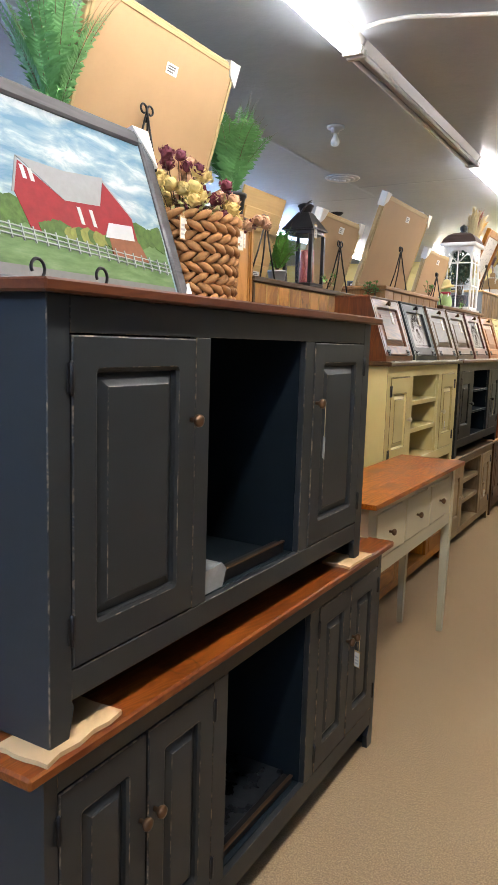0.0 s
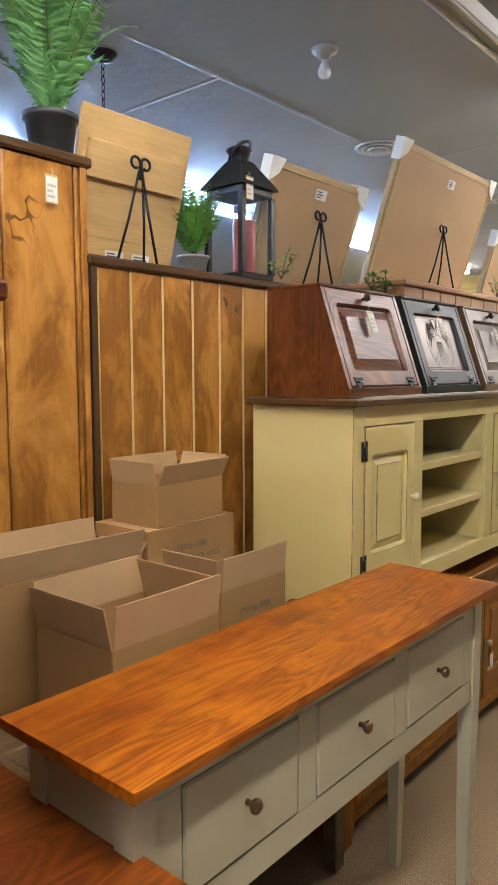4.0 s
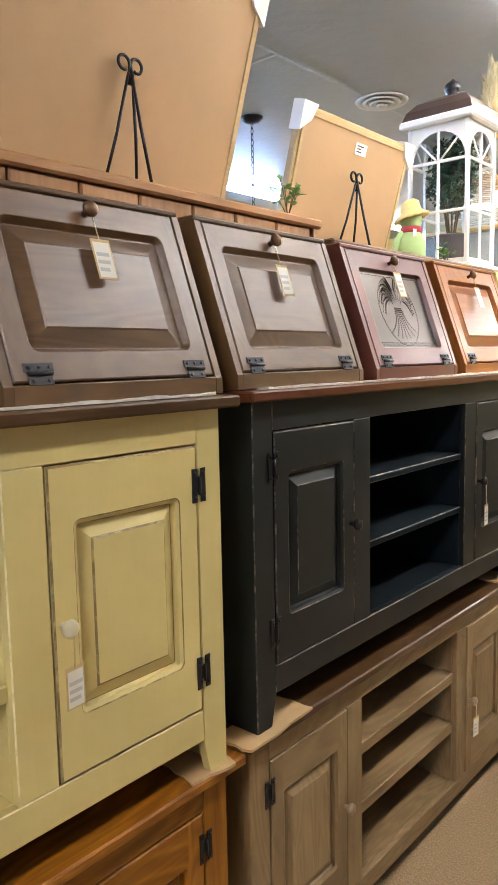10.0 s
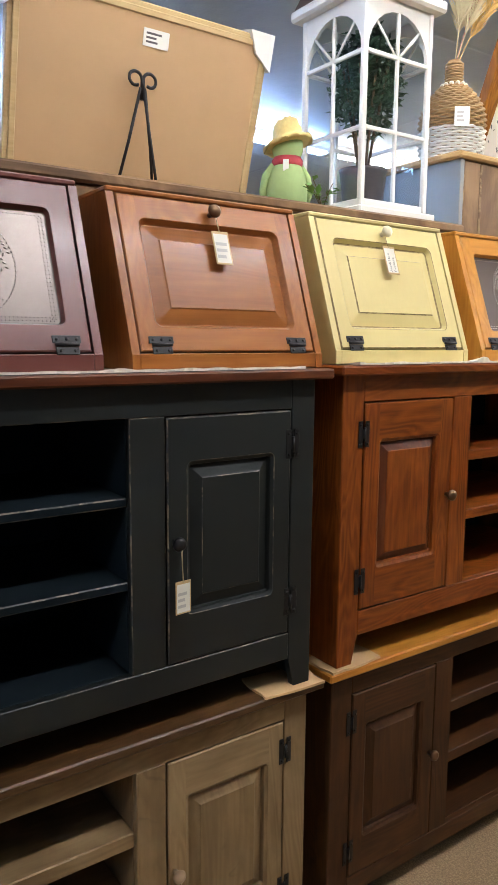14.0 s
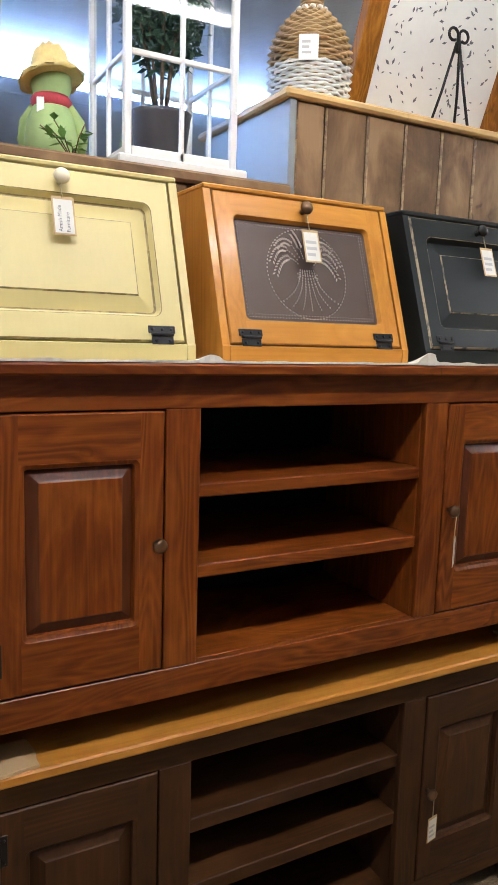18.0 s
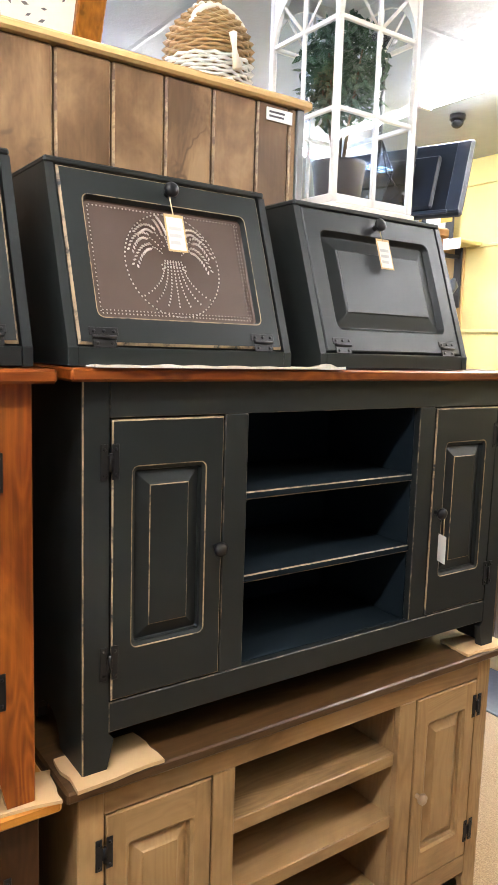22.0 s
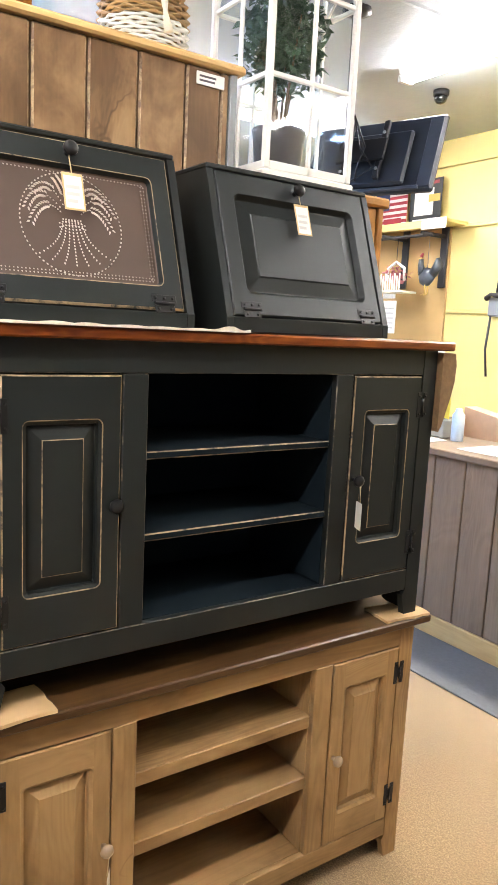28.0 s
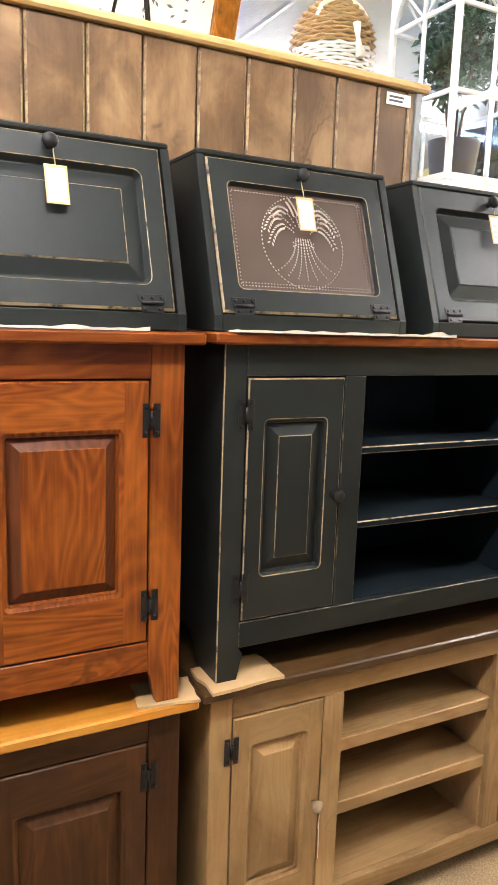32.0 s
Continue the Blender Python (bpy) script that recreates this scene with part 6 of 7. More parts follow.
def metal_art():
    """A whitewashed metal sheet with punched petals in a wooden frame, tipped towards the aisle on its easel."""
    w, h = 0.63, 0.70
    ob = thing("framed_metal_art", -2.03, 7.945, 2.101, "white punched metal panel in a brown wooden frame", "picture", "pictures on easels")
    tip = Matrix.Rotation(0.36, 4, "Y")
    def put(name, bm, mat):
        bm.transform(tip)
        return part(name, bm, mat, ob)
    fw = 0.070
    for a, b, c, d in ((0, fw, 0, h), (w - fw, w, 0, h), (fw, w - fw, h - fw, h), (fw, w - fw, 0, 0.02)):
        put("frame_bar", box(-0.03, 0.012, a, b, c, d, 0.004), HONEY["z"])
    put("metal_sheet", box(-0.012, -0.006, fw, w - fw, 0.02, h - fw, 0.0005), plain("white_enamel_sheet", (0.74, 0.72, 0.66), 0.5, 0, 0.05))
    rnd = random.Random(21)
    bm = bmesh.new()
    for _ in range(210):
        y, z, a, r = rnd.uniform(fw + 0.02, w - fw - 0.02), rnd.uniform(0.03, h - fw - 0.02), rnd.uniform(0, 6.283), rnd.uniform(0.004, 0.011)
        pts = [(y + r * math.cos(a) * u - r * math.sin(a) * v, z + r * math.sin(a) * u + r * math.cos(a) * v) for u, v in ((-1, 0), (0, 0.45), (1, 0.1), (0.1, -0.35))]
        prism(bm, pts, "x", -0.0064, -0.0052)
    bm2 = put("punched_petals", bm, plain("dark_petal_cut", (0.13, 0.13, 0.14), 0.6))
    tagged(bm2, kind="stuff")


metal_art()
easel(-1.865, 8.26, 2.41, 2.101)
bm = box(-1.738, -1.735, 8.905, 8.985, 2.035, 2.065, 0.0005)
bars(bm, 8.912, 8.978, 2.04, 2.06, -1.7345, 2, 1, 9)
tagged(mesh_object("price_label", bm, [WHITE, INK]), "white paper label on the plank cupboard", "price tag", "price tags")


# ---- the open bays of the first stack ----
FOIL = plain("clear_plastic_wrap", (0.36, 0.365, 0.37), 0.22, 0.3, 0.5, 18, 0.8)
# shaded copy of the clear wrap: the lower bay's darkness is in the colour
SHADEDFOIL = plain("shaded_plastic_wrap", (0.012, 0.014, 0.016), 0.28, 0, 0.6, 14, 0.8)
ob = thing("insert_frame", -0.90, 1.325, 0.9235, "dark metal rail of an empty insert with plastic wrap", "insert", "empty inserts")
part("rail", box(-0.03, 0.0, 0.0, 0.44, 0.0, 0.030, 0.002), IRON, ob)
part("rail", box(-0.008, 0.004, 0.10, 0.44, 0.031, 0.035, 0.001), BRONZE, ob)
bm = bmesh.new()
prism(bm, [(0.0, 0.0), (0.10, 0.0), (0.115, 0.042), (0.095, 0.060), (0.02, 0.055), (-0.005, 0.03)], "x", -0.10, 0.012)
part("plastic_wrap", bm, FOIL, ob, "crumpled clear plastic wrap")
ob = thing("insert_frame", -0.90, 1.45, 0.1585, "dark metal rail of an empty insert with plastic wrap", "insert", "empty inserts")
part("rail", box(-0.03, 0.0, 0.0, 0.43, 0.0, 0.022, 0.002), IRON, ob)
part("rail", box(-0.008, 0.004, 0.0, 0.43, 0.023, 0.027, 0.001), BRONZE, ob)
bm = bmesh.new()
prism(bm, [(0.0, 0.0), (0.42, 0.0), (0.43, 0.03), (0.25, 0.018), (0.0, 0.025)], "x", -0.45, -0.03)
# clear wrap coloured near black for the shade on the bay floor
part("plastic_wrap", bm, SHADEDFOIL, ob, "crumpled clear plastic wrap")


# ---- cardboard boxes behind the hall table ----
def carton(x, y, z, sx, sy, sz, rz, flaps, label, lines=()):
    """A cardboard box; x: its front right corner seen from the aisle. flaps: tilts of the front, back, left and right flap in degrees, or None."""
    ob = thing("cardboard_box", x, y, z, label, "cardboard box", "cardboard boxes", rz)
    t = 0.004
    part("bottom", box(-sx, 0, 0, sy, 0, t, 0.001), CARD, ob)
    for a in (-sx, -t):
        part("side", box(a, a + t, 0, sy, t, sz, 0.001), CARD, ob)
    for b in (0, sy - t):
        part("side", box(-sx + t, -t, b, b + t, t, sz, 0.001), CARD, ob)
    fl = min(sx, sy) * 0.36
    spots = ((0, 0, 1, 0), (-sx, 0, -1, 0), (0, 0, 0, -1), (0, sy, 0, 1))
    for (px, py, ox, oy), tilt in zip(spots, flaps):
        if tilt is None:
            continue
        bm = bmesh.new()
        if ox:
            cbox(bm, -t / 2, t / 2, 0.003, sy - 0.003, 0, fl, 0.001)
            m = Matrix.Translation((px - ox * t / 2, 0, sz)) @ Matrix.Rotation(radians(tilt) * ox, 4, "Y")
        else:
            cbox(bm, -sx + 0.003, -0.003, -t / 2, t / 2, 0, fl, 0.001)
            m = Matrix.Translation((0, py - oy * t / 2, sz)) @ Matrix.Rotation(-radians(tilt) * oy, 4, "X")
        bm.transform(m)
        part("flap", bm, CARD_IN, ob)
    for text, size, ly, lz in lines:
        lettering(text, size, INK, ob, (0.0012, ly, lz), (90, 0, 90))
    return ob


RUSTIC = wood("rustic_bench_wood", (0.06, 0.035, 0.015), (0.17, 0.105, 0.05), (0.30, 0.20, 0.10), "y", 0.5, 0.0, 0.8)
ob = thing("bench", -1.27, 2.60, 0, "rough brown wooden bench holding cardboard boxes", "bench")
for i in range(3):
    part("plank", box(-0.50 + 0.165 * i, -0.50 + 0.165 * i + 0.160, 0, 1.085, 0.700, 0.735, 0.004), RUSTIC, ob)
for lx in (-0.48, -0.07):
    for ly in (0.03, 1.00):
        part("leg", box(lx, lx + 0.05, ly, ly + 0.05, 0, 0.700, 0.004), RUSTIC, ob)
carton(-1.275, 2.765, 0.7355, 0.26, 0.32, 0.212, 1, (6, 10, 12, -14), "open empty brown cardboard box")
carton(-1.385, 3.205, 0.7355, 0.24, 0.275, 0.208, 1, (4, -8, 10, None), "open cardboard box with printed lines", (("ITEM# 3088", 0.026, 0.075, 0.128), ("INNER PACK 4 PCS", 0.022, 0.055, 0.088)))
carton(-1.60, 2.66, 0.7355, 0.20, 0.455, 0.295, -2, (14, 10, 25, 40), "open brown cardboard box")
carton(-1.585, 3.135, 0.7355, 0.22, 0.35, 0.345, 1, (None, None, None, None), "closed cardboard box with printed lines", (("ITEM# 3088", 0.026, 0.10, 0.275), ("INNER PACK 4 PCS", 0.022, 0.095, 0.24)))
part("lid_flap", box(-0.22, 0, 0, 0.35, 0.345, 0.349, 0.001), CARD, bpy.data.objects["cardboard_box.003"])
carton(-1.592, 3.178, 1.085, 0.18, 0.275, 0.115, 3, (26, 8, 10, 20), "small open cardboard box on top of another box")
bm = bmesh.new()
prism(bm, [(0, 0), (0.10, 0.0), (0.12, 0.05), (0.06, 0.075), (0.0, 0.06)], "x", -0.08, 0)
tagged(mesh_object("paper_wad", bm, WHITE), "crumpled white packing paper beside the boxes", "paper").matrix_basis = pose(-1.30, 2.63, 0.7355)


# ---- ceiling fittings ----
def ceiling_vent(x, y):
    ob = thing("ceiling_vent", x, y, CEIL, "round white ceiling air vent", "ceiling vent", "ceiling vents")
    for i, r in enumerate((0.155, 0.115, 0.075, 0.035)):
        bm = bmesh.new()
        lathe(bm, [(r, -0.002 - 0.007 * i), (r - 0.006, -0.012 - 0.008 * i), (r - 0.034, -0.006 - 0.006 * i), (r - 0.034, 0.0)], 28)
        part("louvre_ring", bm, ENAMEL, ob)


for q in ((-2.70, 6.17), (-1.08, 6.10), (-2.69, 8.05)):
    ceiling_vent(*q)
ob = thing("bulb_holder", -2.143, 4.745, CEIL, "bare light bulb in a white ceiling socket", "ceiling light")
bm = bmesh.new()
lathe(bm, [(0.062, 0), (0.058, -0.014), (0.032, -0.022), (0.024, -0.045), (0.020, -0.048)], 18)
part("socket", bm, ENAMEL, ob)
bm = bmesh.new()
lathe(bm, [(0.014, -0.045), (0.016, -0.060), (0.030, -0.092), (0.031, -0.108), (0.022, -0.126), (0.004, -0.133)], 16)
part("bulb", bm, plain("frosted_bulb", (0.80, 0.79, 0.74), 0.25), ob)
part("pull_switch", box(-0.012, 0.012, -0.05, -0.03, -0.055, -0.004, 0.003), ENAMEL, ob)


def pendant(x, y, drop, label, shade=False):
    ob = thing("pendant_lamp", x, y, CEIL, label, "pendant lamp", "pendant lamps")
    bm = bmesh.new()
    lathe(bm, [(0.070, 0), (0.068, -0.010), (0.045, -0.030), (0.010, -0.038)], 18)
    part("canopy", bm, IRON, ob)
    links = int(drop / 0.034)
    for i in range(links):
        bm = bmesh.new()
        zc = -0.05 - 0.034 * i
        pts = []
        for j in range(8):
            a = 2 * math.pi * j / 8
            u, w = 0.009 * math.cos(a), 0.022 * math.sin(a)
            pts.append((u, 0, zc + w) if i % 2 else (0, u, zc + w))
        tube(bm, pts, 0.0028, 4, closed=True)
        part("chain_link", bm, IRON, ob)
    if shade:
        bm = bmesh.new()
        z0 = -drop - 0.03
        lathe(bm, [(0.012, z0), (0.045, z0 - 0.01), (0.048, z0 - 0.09), (0.030, z0 - 0.10), (0.010, z0 - 0.11), (0.006, z0 - 0.20)], 14)
        part("shade", bm, IRON, ob)
    return ob


pendant(-2.95, 4.11, 0.42, "black pendant lamp on a chain")
pendant(-3.43, 7.74, 0.85, "black pendant lamp on a chain", True)


# thin cover strips over the joints of the ceiling sheets, a little buckled
def joint_strip(x0, y0, x1, y1, seed):
    bm = bmesh.new()
    rnd = random.Random(seed)
    a, b = Vector((x0, y0, 0)), Vector((x1, y1, 0))
    side = (b - a).normalized().cross(Vector((0, 0, 1))) * 0.022
    n = max(4, int((b - a).length / 0.08))
    prev = None
    for i in range(n + 1):
        p = a.lerp(b, i / n)
        drop = 0.003 + 0.006 * max(0, noise.noise((p.x * 4, p.y * 4, seed)))
        row = [bm.verts.new((p + side).to_tuple()[:2] + (CEIL - 0.0005,)), bm.verts.new(p.to_tuple()[:2] + (CEIL - drop,)), bm.verts.new((p - side).to_tuple()[:2] + (CEIL - 0.0005,))]
        if prev:
            for j in range(2):
                bm.faces.new((prev[j], row[j], row[j + 1], prev[j + 1]))
        prev = row
    for f in bm.faces:
        f.normal_update()
        if f.normal.z > 0:
            f.normal_flip()
    tagged(mesh_object("ceiling_joint_trim", bm, CEILING), "buckled grey joint strip on the ceiling", kind="structure")


for i, q in enumerate(((-2.72, -3.9, -2.72, 12.5), (-2.72, 4.66, -8.9, 4.66), (-2.72, 7.10, -8.9, 7.10), (-2.72, 2.22, -8.9, 2.22), (-0.28, -3.9, -0.28, 12.5), (-5.16, -3.9, -5.16, 12.5), (-2.72, 9.54, -8.9, 9.54), (-2.72, 6.6, -0.28, 6.6))):
    joint_strip(*q, i)
bm = bmesh.new()
tube(bm, [(-1.43, 3.335, CEIL - 0.02), (-1.30, 3.32, CEIL - 0.012), (-1.18, 3.325, CEIL - 0.011), (-0.81, 3.47, CEIL - 0.011), (0.2, 3.9, CEIL - 0.011), (0.78, 4.1, CEIL - 0.02)], 0.010, 8)
tagged(mesh_object("ceiling_cable", bm, ENAMEL), "white electric cable along the ceiling", "cable")


# ---- far end: sales counter and yellow wall ----
TANWALL = plain("tan_pegboard", (0.46, 0.29, 0.105), 0.6, 0, 0.16, 3, 0.05)
DARKWOOD = plain("black_stained_wood", (0.03, 0.028, 0.028), 0.5, 0, 0.2)
WY = Y1
structure("trim_top", box(X0, X1, WY - 0.03, WY, CEIL - 0.20, CEIL, 0.004), YELLOW, "yellow painted trim board under the ceiling")
structure("trim_shelf_line", box(-4.08, -2.55, WY - 0.022, WY, 2.300, 2.325, 0.004), YELLOW, "yellow painted trim strip")
structure("trim_dado", box(-4.08, X1, WY - 0.022, WY, 1.640, 1.665, 0.004), YELLOW, "yellow painted trim strip")
structure("wall_panel_1", box(-6.2, -4.10, WY - 0.02, WY, 0.95, 2.32, 0.003), TANWALL, "tan display board on the wall")
structure("wall_panel_2", box(-2.50, 0.8, WY - 0.02, WY, 1.70, 2.42, 0.003), TANWALL, "tan display board on the wall")
ob = thing("wall_shelf", -5.9, WY - 0.24, 2.34, "yellow painted shelf board on black brackets", "shelf")
part("board", box(0, 1.95, 0, 0.24, -0.025, 0.0, 0.003), YELLOW, ob)
part("edge_strip", box(0, 1.95, -0.012, 0, -0.055, 0.004, 0.003), YELLOW, ob)
for x in (0.35, 0.92, 1.30, 1.72):
    bk = part("bracket", box(x, x + 0.07, 0.20, 0.22, -0.50, -0.03, 0.004), DARKWOOD, ob)
    bm = bmesh.new()
    tube(bm, [(x + 0.035, 0.20, -0.10), (x + 0.035, -0.06, -0.10)], 0.018, 6)
    part("bracket_arm", bm, DARKWOOD, bk)
bm = bmesh.new()
tube(bm, [(0.2, 0.02, -0.105), (1.8, 0.02, -0.105)], 0.014, 6)
part("hanging_rail", bm, DARKWOOD, ob)
bm = box(1.70, 1.95, -0.016, -0.0125, -0.07, 0.01, 0.001)
part("shelf_label", bm, WHITE, ob)


def poster(x, z, w, h, ground, shapes, label, y=WY - 0.06):
    """A flat print that leans on the wall shelf; shapes: (u0, v0, u1, v1, material) in shares of it."""
    ob = thing("tin_sign", x, y, z, label, "sign", "prints on the wall shelf")
    sh = part("sheet", box(0, w, 0, 0.004, 0, h, 0.001), ground, ob)
    for i, (u0, v0, u1, v1, m) in enumerate(shapes):
        part("printed_shape", box(u0 * w, u1 * w, -0.0012 - 0.0006 * i, 0.0, v0 * h, v1 * h, 0.0004), m, sh)
    return ob


NAVY = plain("print_navy", (0.02, 0.03, 0.08), 0.5)
PRED = plain("print_red", (0.32, 0.03, 0.04), 0.5)
PWHITE = plain("print_white", (0.68, 0.66, 0.62), 0.5)
PBLACK = plain("print_black", (0.02, 0.02, 0.02), 0.5)
PGOLD = plain("print_gold", (0.50, 0.33, 0.06), 0.5)
PTEAL = plain("print_slate", (0.12, 0.14, 0.16), 0.5)
poster(-5.30, 2.342, 0.33, 0.33, PTEAL, [(0.08, 0.08, 0.92, 0.92, PBLACK), (0.25, 0.25, 0.75, 0.7, PTEAL), (0.35, 0.35, 0.65, 0.6, PWHITE), (0.2, 0.75, 0.8, 0.85, PWHITE)], "dark tin sign with a pale emblem")
poster(-4.93, 2.342, 0.37, 0.30, PRED, [(0.0, 0.52, 0.45, 1.0, NAVY)] + [(0.45 if v > 0.5 else 0.0, v, 1.0, v + 0.075, PWHITE) for v in (0.08, 0.24, 0.40, 0.56, 0.72, 0.88)] + [(0.3, 0.0, 0.85, 0.28, PRED)], "tin sign painted with red and white stripes")
poster(-4.53, 2.342, 0.34, 0.36, PBLACK, [(0.15, 0.22, 0.75, 0.80, PWHITE), (0.6, 0.5, 0.95, 0.66, PGOLD), (0.12, 0.06, 0.88, 0.14, PWHITE), (0.2, 0.88, 0.9, 0.95, PRED)], "black tin sign with a white bird head")


def star_sign(x, z):
    ob = thing("metal_star", x, WY - 0.22, z, "red metal barn star on a hook", "star")
    bm = bmesh.new()
    tip = bm.verts.new((0, -0.03, 0))
    ring = [bm.verts.new(((0.10 if i % 2 == 0 else 0.042) * math.sin(math.pi * i / 5), 0, (0.10 if i % 2 == 0 else 0.042) * math.cos(math.pi * i / 5))) for i in range(10)]
    for i in range(10):
        bm.faces.new((tip, ring[i], ring[(i + 1) % 10]))
    bm.faces.new(ring)
    bmesh.ops.recalc_face_normals(bm, faces=bm.faces)
    part("star", bm, PRED, ob)
    bm = bmesh.new()
    tube(bm, [(0, 0, 0.10), (0, 0.01, 0.30)], 0.003, 5)
    part("wire", bm, IRON, ob)


star_sign(-4.86, 1.935)
ob = thing("hanging_planter", -4.47, WY - 0.22, 1.79, "white picket planter with dried flowers on the wall", "planter")
part("box", box(-0.15, 0.15, -0.10, 0.10, 0.0, 0.015, 0.002), WICKERWHITE, ob)
for i in range(12):
    part("picket", box(-0.15 + 0.0262 * i, -0.15 + 0.0262 * i + 0.012, -0.105, -0.095, 0.0, 0.13 + (0.02 if i % 2 else 0), 0.002), WICKERWHITE, ob)
bm = bmesh.new()
tube(bm, [(-0.10, 0, 0.10), (-0.09, 0, 0.20), (0, 0, 0.25), (0.09, 0, 0.20), (0.10, 0, 0.10)], 0.012, 6)
part("handle", bm, WICKERWHITE, ob)
bm = bmesh.new()
tube(bm, [(0, 0.0, 0.245), (0, 0.0, 0.452)], 0.003, 5)
part("wire", bm, IRON, ob)
bm = bmesh.new()
bushy(bm, random.Random(3), (0, 0, 0.14), 0.15, 0.08, 0.08, 160, 0.04)
part("flowers", bm, plain("pink_dried_flowers", (0.40, 0.12, 0.13), 0.7, 0, 0.5, 30), ob)


def rooster(x, z):
    bm = bmesh.new()
    lathe(bm, [(0.005, -0.10), (0.05, -0.075), (0.075, -0.02), (0.065, 0.04), (0.03, 0.08), (0.006, 0.10)], 12, (0, 0, 0.06), "x", 0, 0.45, 1.0)
    tube(bm, [(-0.06, 0, 0.09), (-0.085, 0, 0.15), (-0.085, 0, 0.20)], [0.04, 0.028, 0.022], 8, 0)
    tube(bm, [(0.07, 0, 0.08), (0.13, 0, 0.15), (0.12, 0, 0.20)], [0.04, 0.045, 0.02], 8, 0)
    tube(bm, [(-0.085, 0, 0.22), (-0.07, 0, 0.245)], [0.018, 0.008], 6, 1)
    tube(bm, [(-0.10, 0, 0.20), (-0.13, 0, 0.195)], [0.010, 0.002], 6, 2)
    tube(bm, [(0.0, 0, 0.10), (0.0, 0, 0.39)], 0.003, 5, 0)
    for s in (-1, 1):
        tube(bm, [(0, s * 0.02, 0.0), (0.005, s * 0.02, -0.07), (-0.04, s * 0.02, -0.08)], 0.006, 5, 2)
    ob = mesh_object("rooster_figure", bm, [plain("slate_rooster_paint", (0.06, 0.07, 0.08), 0.4, 0, 0.4, 20), PRED, PGOLD])
    tagged(ob, "dark metal rooster hung on the wall display", "figurine")
    ob.matrix_basis = pose(x, WY - 0.22, z) @ Matrix.Diagonal((0.85, 0.85, 1.0, 1))


rooster(-4.13, 1.85)
for x, z, w, h in ((-4.80, 1.46, 0.17, 0.28), (-4.80, 1.76, 0.15, 0.05), (-5.25, 1.30, 0.22, 0.28), (-4.25, 1.20, 0.20, 0.16), (-4.52, 1.24, 0.08, 0.06), (-4.72, 1.24, 0.06, 0.05), (-2.38, 2.47, 0.20, 0.24)):
    bm = bmesh.new()
    cbox(bm, 0, w, -0.004, 0, 0, h, 0.001)
    for i in range(5):
        a, b = h * (0.15 + 0.15 * i), h * (0.19 + 0.15 * i)
        vs = [bm.verts.new((u, -0.0046, v)) for u, v in ((w * 0.12, a), (w * 0.85, a), (w * 0.85, b), (w * 0.12, b))]
        bm.faces.new(vs).material_index = 1
    nt = mesh_object("paper_notice", bm, [WHITE, TAGINK])
    tagged(nt, "white paper notice pinned to the wall", "notice", "paper notices")
    nt.matrix_basis = pose(x, WY - 0.021, z)
for x in (-2.06, -1.66, -1.2):
    ob = thing("wall_hook", x, WY - 0.021, 1.95, "black wooden wall bracket with a dark hanging ornament", "bracket", "wall brackets")
    part("back_plate", box(-0.035, 0.035, -0.02, 0, 0.0, 0.48, 0.004), DARKWOOD, ob)
    bm = bmesh.new()
    lathe(bm, [(0.01, 0.0), (0.05, 0.03), (0.055, 0.12), (0.03, 0.20), (0.006, 0.24)], 12, (-0.02, -0.08, -0.02))
    part("ornament", bm, TWIG, ob)

# the telephone and its cord
ob = thing("wall_telephone", -3.60, WY - 0.001, 1.62, "grey wall telephone with a hanging cord", "telephone")
GREYPLASTIC = plain("grey_plastic", (0.20, 0.21, 0.23), 0.4)
part("body", box(-0.05, 0.05, -0.06, 0, 0, 0.14, 0.01), GREYPLASTIC, ob)
bm = bmesh.new()
tube(bm, [(-0.06, -0.07, 0.13), (-0.01, -0.085, 0.16), (0.06, -0.07, 0.15)], [0.022, 0.014, 0.022], 8)
part("handset", bm, DARKWOOD, ob)
bm = bmesh.new()
tube(bm, [(0, -0.03, 0.16), (0.02, -0.02, 0.5), (0.03, -0.02, 0.85), (0.06, -0.02, 1.10)], 0.010, 6)
tube(bm, [(-0.03, -0.04, 0.0), (-0.05, -0.04, -0.25), (-0.02, -0.04, -0.45)], 0.009, 6)
tube(bm, [(0.05, -0.04, 0.03), (0.10, -0.05, -0.10), (0.09, -0.05, -0.30), (0.13, -0.05, -0.40)], 0.007, 6)
part("cord", bm, DARKWOOD, ob)
ob = tagged(mesh_object("wall_box", box(-3.40, -3.15, WY - 0.08, WY - 0.001, 1.45, 1.65, 0.008), plain("blue_plastic_box", (0.05, 0.08, 0.16), 0.4)), "small blue plastic box on the wall", "box")

# television on a ceiling pole, seen from behind
ob = thing("television", -2.964, 10.629, 2.334, "black flat television on a ceiling pole, seen from behind", "television")
ob.matrix_basis = pose(-2.964, 10.629, 2.334, -20.6, 0, 20)
back = ob.matrix_basis.inverted()
TVBLACK = plain("black_tv_plastic", (0.022, 0.027, 0.036), 0.32)
TVGREY = plain("dark_grey_tv_plastic", (0.050, 0.058, 0.072), 0.38)
part("housing", box(-0.365, 0.365, 0.0, 0.035, -0.205, 0.205, 0.010), TVBLACK, ob)
part("edge_trim", box(0.285, 0.355, -0.006, 0.001, -0.185, 0.195, 0.004), TVGREY, ob)
part("rear_bulge", box(-0.30, 0.22, -0.030, 0.0, -0.175, 0.12, 0.012), TVBLACK, ob)
part("speaker_strip", box(-0.30, 0.30, -0.012, 0.0, -0.200, -0.178, 0.004), TVGREY, ob)
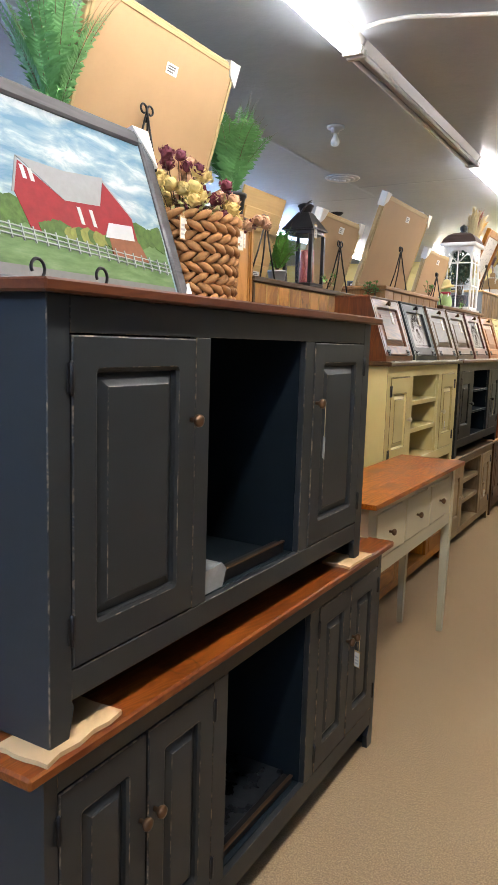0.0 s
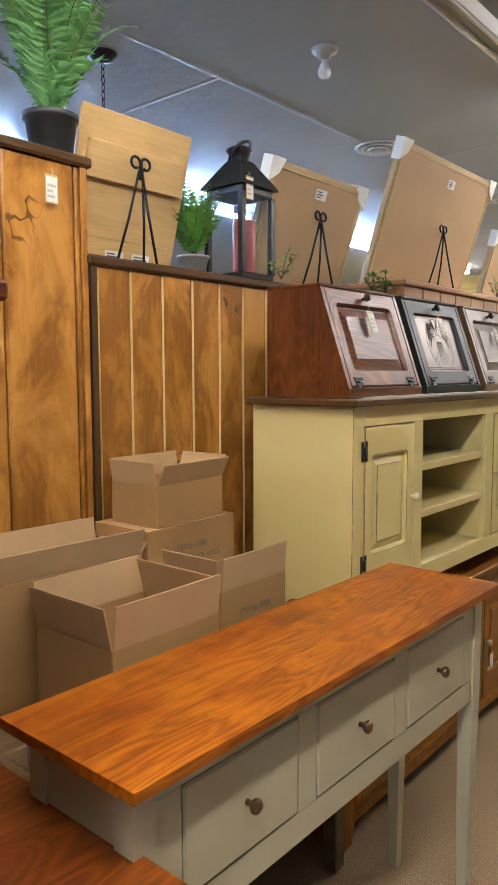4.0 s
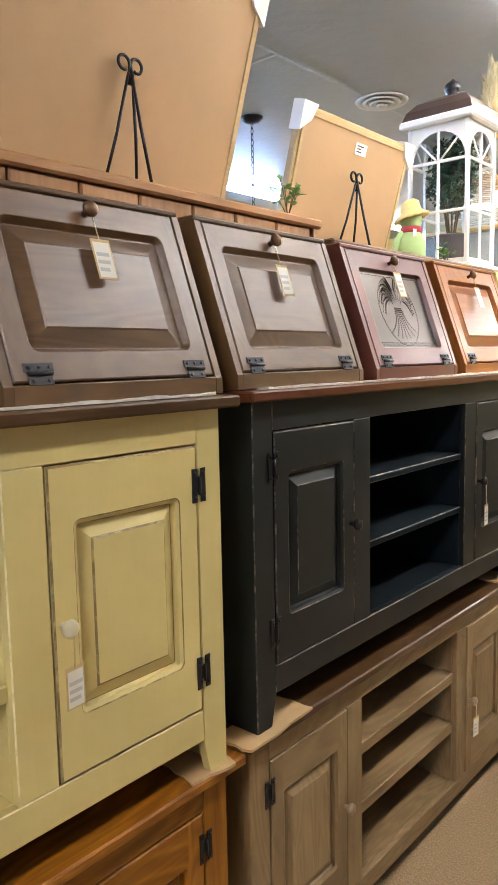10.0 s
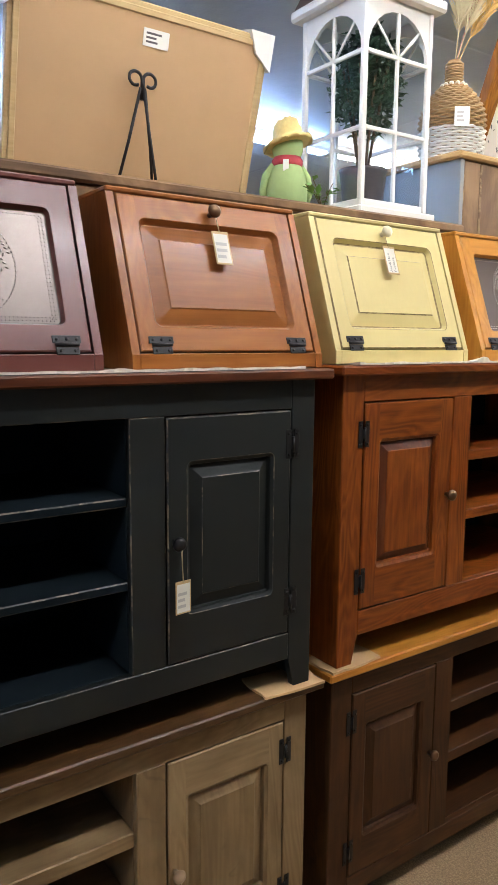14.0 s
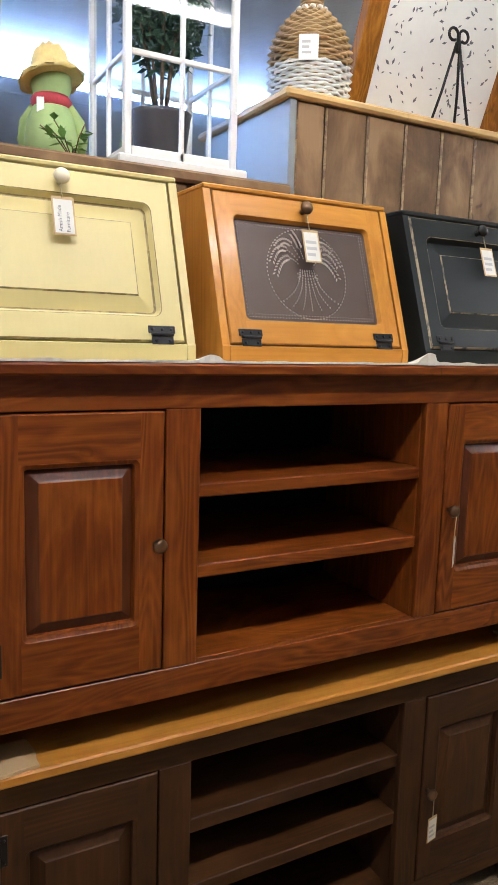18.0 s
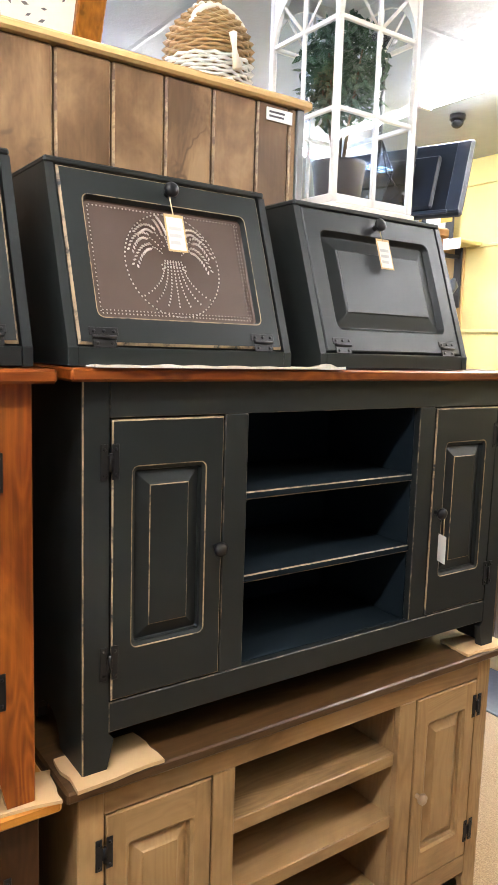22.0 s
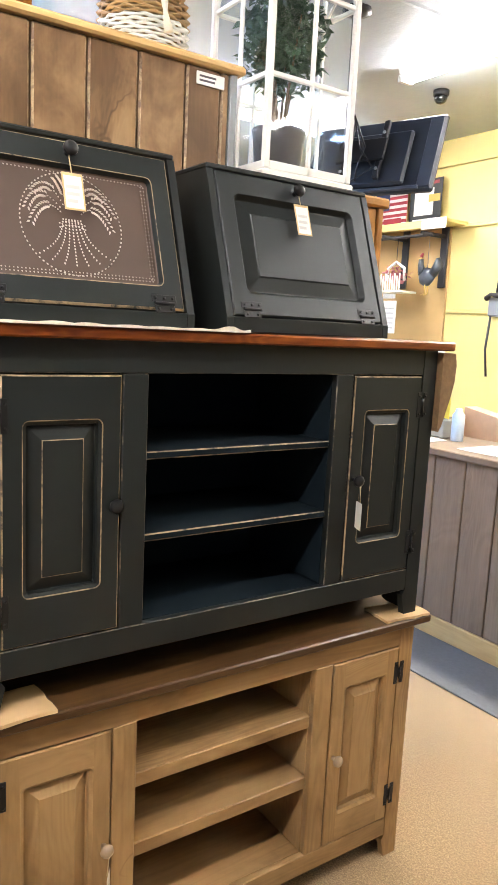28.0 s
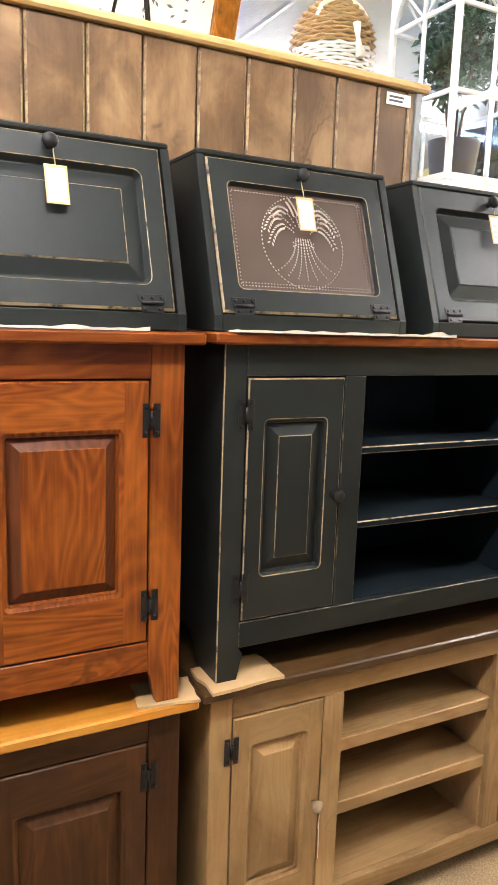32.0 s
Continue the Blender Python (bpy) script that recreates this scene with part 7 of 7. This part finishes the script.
for x in (-0.14, 0.06):
    part("mount_bar", box(x, x + 0.030, -0.055, -0.029, -0.15, 0.17, 0.004), IRON, ob)
part("mount_plate", box(-0.16, 0.11, -0.075, -0.056, -0.06, 0.06, 0.004), IRON, ob)
for x, z in ((-0.125, 0.10), (0.075, 0.10), (-0.125, -0.10), (0.075, -0.10)):
    bm = bmesh.new()
    lathe(bm, [(0.009, 0.0), (0.008, 0.006), (0.002, 0.008)], 8, (x, -0.055, z), "y")
    bm.transform(Matrix.Translation((0, -0.006, 0)))
    part("bolt", bm, ZINC, ob)
foot = ob.matrix_basis @ Vector((-0.10, -0.085, 0.02))
up = [back @ Vector(q) for q in (foot, (-2.93, 10.44, foot.z + 0.10), (-2.93, 10.44, CEIL - 0.01))]
bm = bmesh.new()
tube(bm, up, 0.022, 10)
part("pole", bm, IRON, ob)
bm = bmesh.new()
lathe(bm, [(0.07, 0), (0.07, -0.02), (0.03, -0.03)], 16)
bm.transform(back @ Matrix.Translation((-2.93, 10.44, CEIL - 0.001)))
part("ceiling_plate", bm, IRON, ob)
for a, b in ((0.0, 0.04), (0.03, -0.05)):
    bm = bmesh.new()
    tube(bm, [up[1] + Vector((0.02, 0, 0.02)), (-0.02 + a, -0.10, 0.0), (0.02 + b, -0.065, -0.10), (-0.06 + a, -0.05, -0.16)], 0.005, 6)
    part("cable", bm, IRON, ob)
ob = thing("dome_camera", -3.45, 11.63, CEIL, "small dark security camera dome on the ceiling", "camera")
bm = bmesh.new()
lathe(bm, [(0.050, 0), (0.050, -0.03), (0.042, -0.035)], 18)
part("base_ring", bm, IRON, ob)
bm = bmesh.new()
lathe(bm, [(0.041, -0.034), (0.039, -0.058), (0.027, -0.074), (0.011, -0.081), (0.003, -0.082)], 18)
part("dome", bm, plain("smoked_dome", (0.015, 0.016, 0.018), 0.08), ob)


def sales_counter():
    x0, x1, y0, h = -3.3, 1.6, 10.66, 0.925
    ob = thing("sales_counter", x0, y0, 0, "long sales counter clad in weathered planks", "counter")
    w = x1 - x0
    part("worktop", box(-0.02, w + 0.02, -0.035, 0.62, h - 0.032, h, 0.004), COUNTER["x"], ob)
    n = int(w / 0.178)
    for i in range(n):
        a = w * i / n
        part("plank", box(a + 0.002, a + w / n - 0.002, 0.0, 0.014, 0.10, h - 0.032, 0.004), COUNTER["z"], ob)
    part("kick_board", box(0, w, -0.006, 0.012, 0.0, 0.098, 0.003), PALE["x"], ob)
    part("carcass", box(0, w, 0.016, 0.60, 0.0, h - 0.033, 0.003), DARKWOOD, ob)


sales_counter()
MAT = plain("grey_blue_floor_mat", (0.12, 0.115, 0.105), 0.9, 0, 0.25, 60, 0.3)
tagged(mesh_object("floor_mat", box(-3.4, 1.6, 10.28, 10.64, 0.0005, 0.009, 0.003), MAT), "grey blue mat on the carpet before the counter", "floor mat")


def on_counter(name, bm, mat, label, cat):
    return tagged(mesh_object(name, bm, mat), label, cat)


CT = 0.926
bm = bmesh.new()
lathe(bm, [(0.030, 0), (0.032, 0.004), (0.032, 0.135), (0.020, 0.150), (0.018, 0.165), (0.010, 0.17)], 16, (-2.50, 10.93, CT))
on_counter("spray_can", bm, plain("pale_blue_can", (0.42, 0.50, 0.58), 0.3, 0.3), "pale blue spray can on the counter", "spray can")
on_counter("paper_sheet", box(-2.75, -2.52, 10.70, 10.88, CT, CT + 0.004, 0.001), WHITE, "white papers lying on the counter", "paper")
on_counter("paper_sheet", box(-2.32, -1.95, 10.72, 10.98, CT, CT + 0.003, 0.001), WHITE, "white papers lying on the counter", "paper")
ob = thing("plastic_tray", -2.78, 10.92, CT, "clear plastic tray with yellow tags", "tray")
part("tray", box(0, 0.20, 0, 0.16, 0, 0.10, 0.006), plain("smoky_plastic", (0.30, 0.29, 0.26), 0.2), ob)
for i in range(4):
    part("yellow_tag", box(0.012 + 0.045 * i, 0.048 + 0.045 * i, 0.05, 0.055, 0.10, 0.21, 0.001), plain("yellow_tag_card", (0.72, 0.56, 0.05), 0.6), ob)
bm = bmesh.new()
prism(bm, [(0, 0), (0.42, 0), (0.42, 0.09), (0.38, 0.15), (0.30, 0.17), (0.24, 0.12), (0.0, 0.16)], "y", 0, 0.10)
sc = on_counter("scrolled_rack", bm, plain("pink_pine", (0.56, 0.36, 0.22), 0.5), "pale wooden rack with scrolled ends on the counter", "rack")
sc.matrix_basis = pose(-2.62, 11.12, CT)
ob = thing("card_machine", -1.62, 10.85, CT, "white and grey till machine on the counter", "till")
part("body", box(0, 0.34, 0, 0.30, 0, 0.16, 0.01), plain("white_plastic", (0.70, 0.70, 0.70), 0.4), ob)
part("screen", box(0.05, 0.29, 0.10, 0.13, 0.16, 0.33, 0.006), plain("blue_grey_screen", (0.28, 0.34, 0.40), 0.3), ob)

# a fold of brown felt hangs over the end of the last console
bm = bmesh.new()
outline = [(0, 0.0), (0.046, 0.0), (0.052, -0.03), (0.050, -0.07), (0.040, -0.11), (0.026, -0.15), (0.014, -0.185), (0.004, -0.20), (0.0, -0.19)]
prism(bm, [(p, q) for p, q in outline], "x", -0.09, 0.0)
bm.transform(Matrix.Translation((FRONT + 0.012, 9.4035, 1.4075)))
tagged(mesh_object("felt_fold", bm, plain("brown_felt", (0.20, 0.115, 0.05), 0.95, 0, 0.4, 60, 0.6)), "brown felt fold hanging at the console end", "felt")
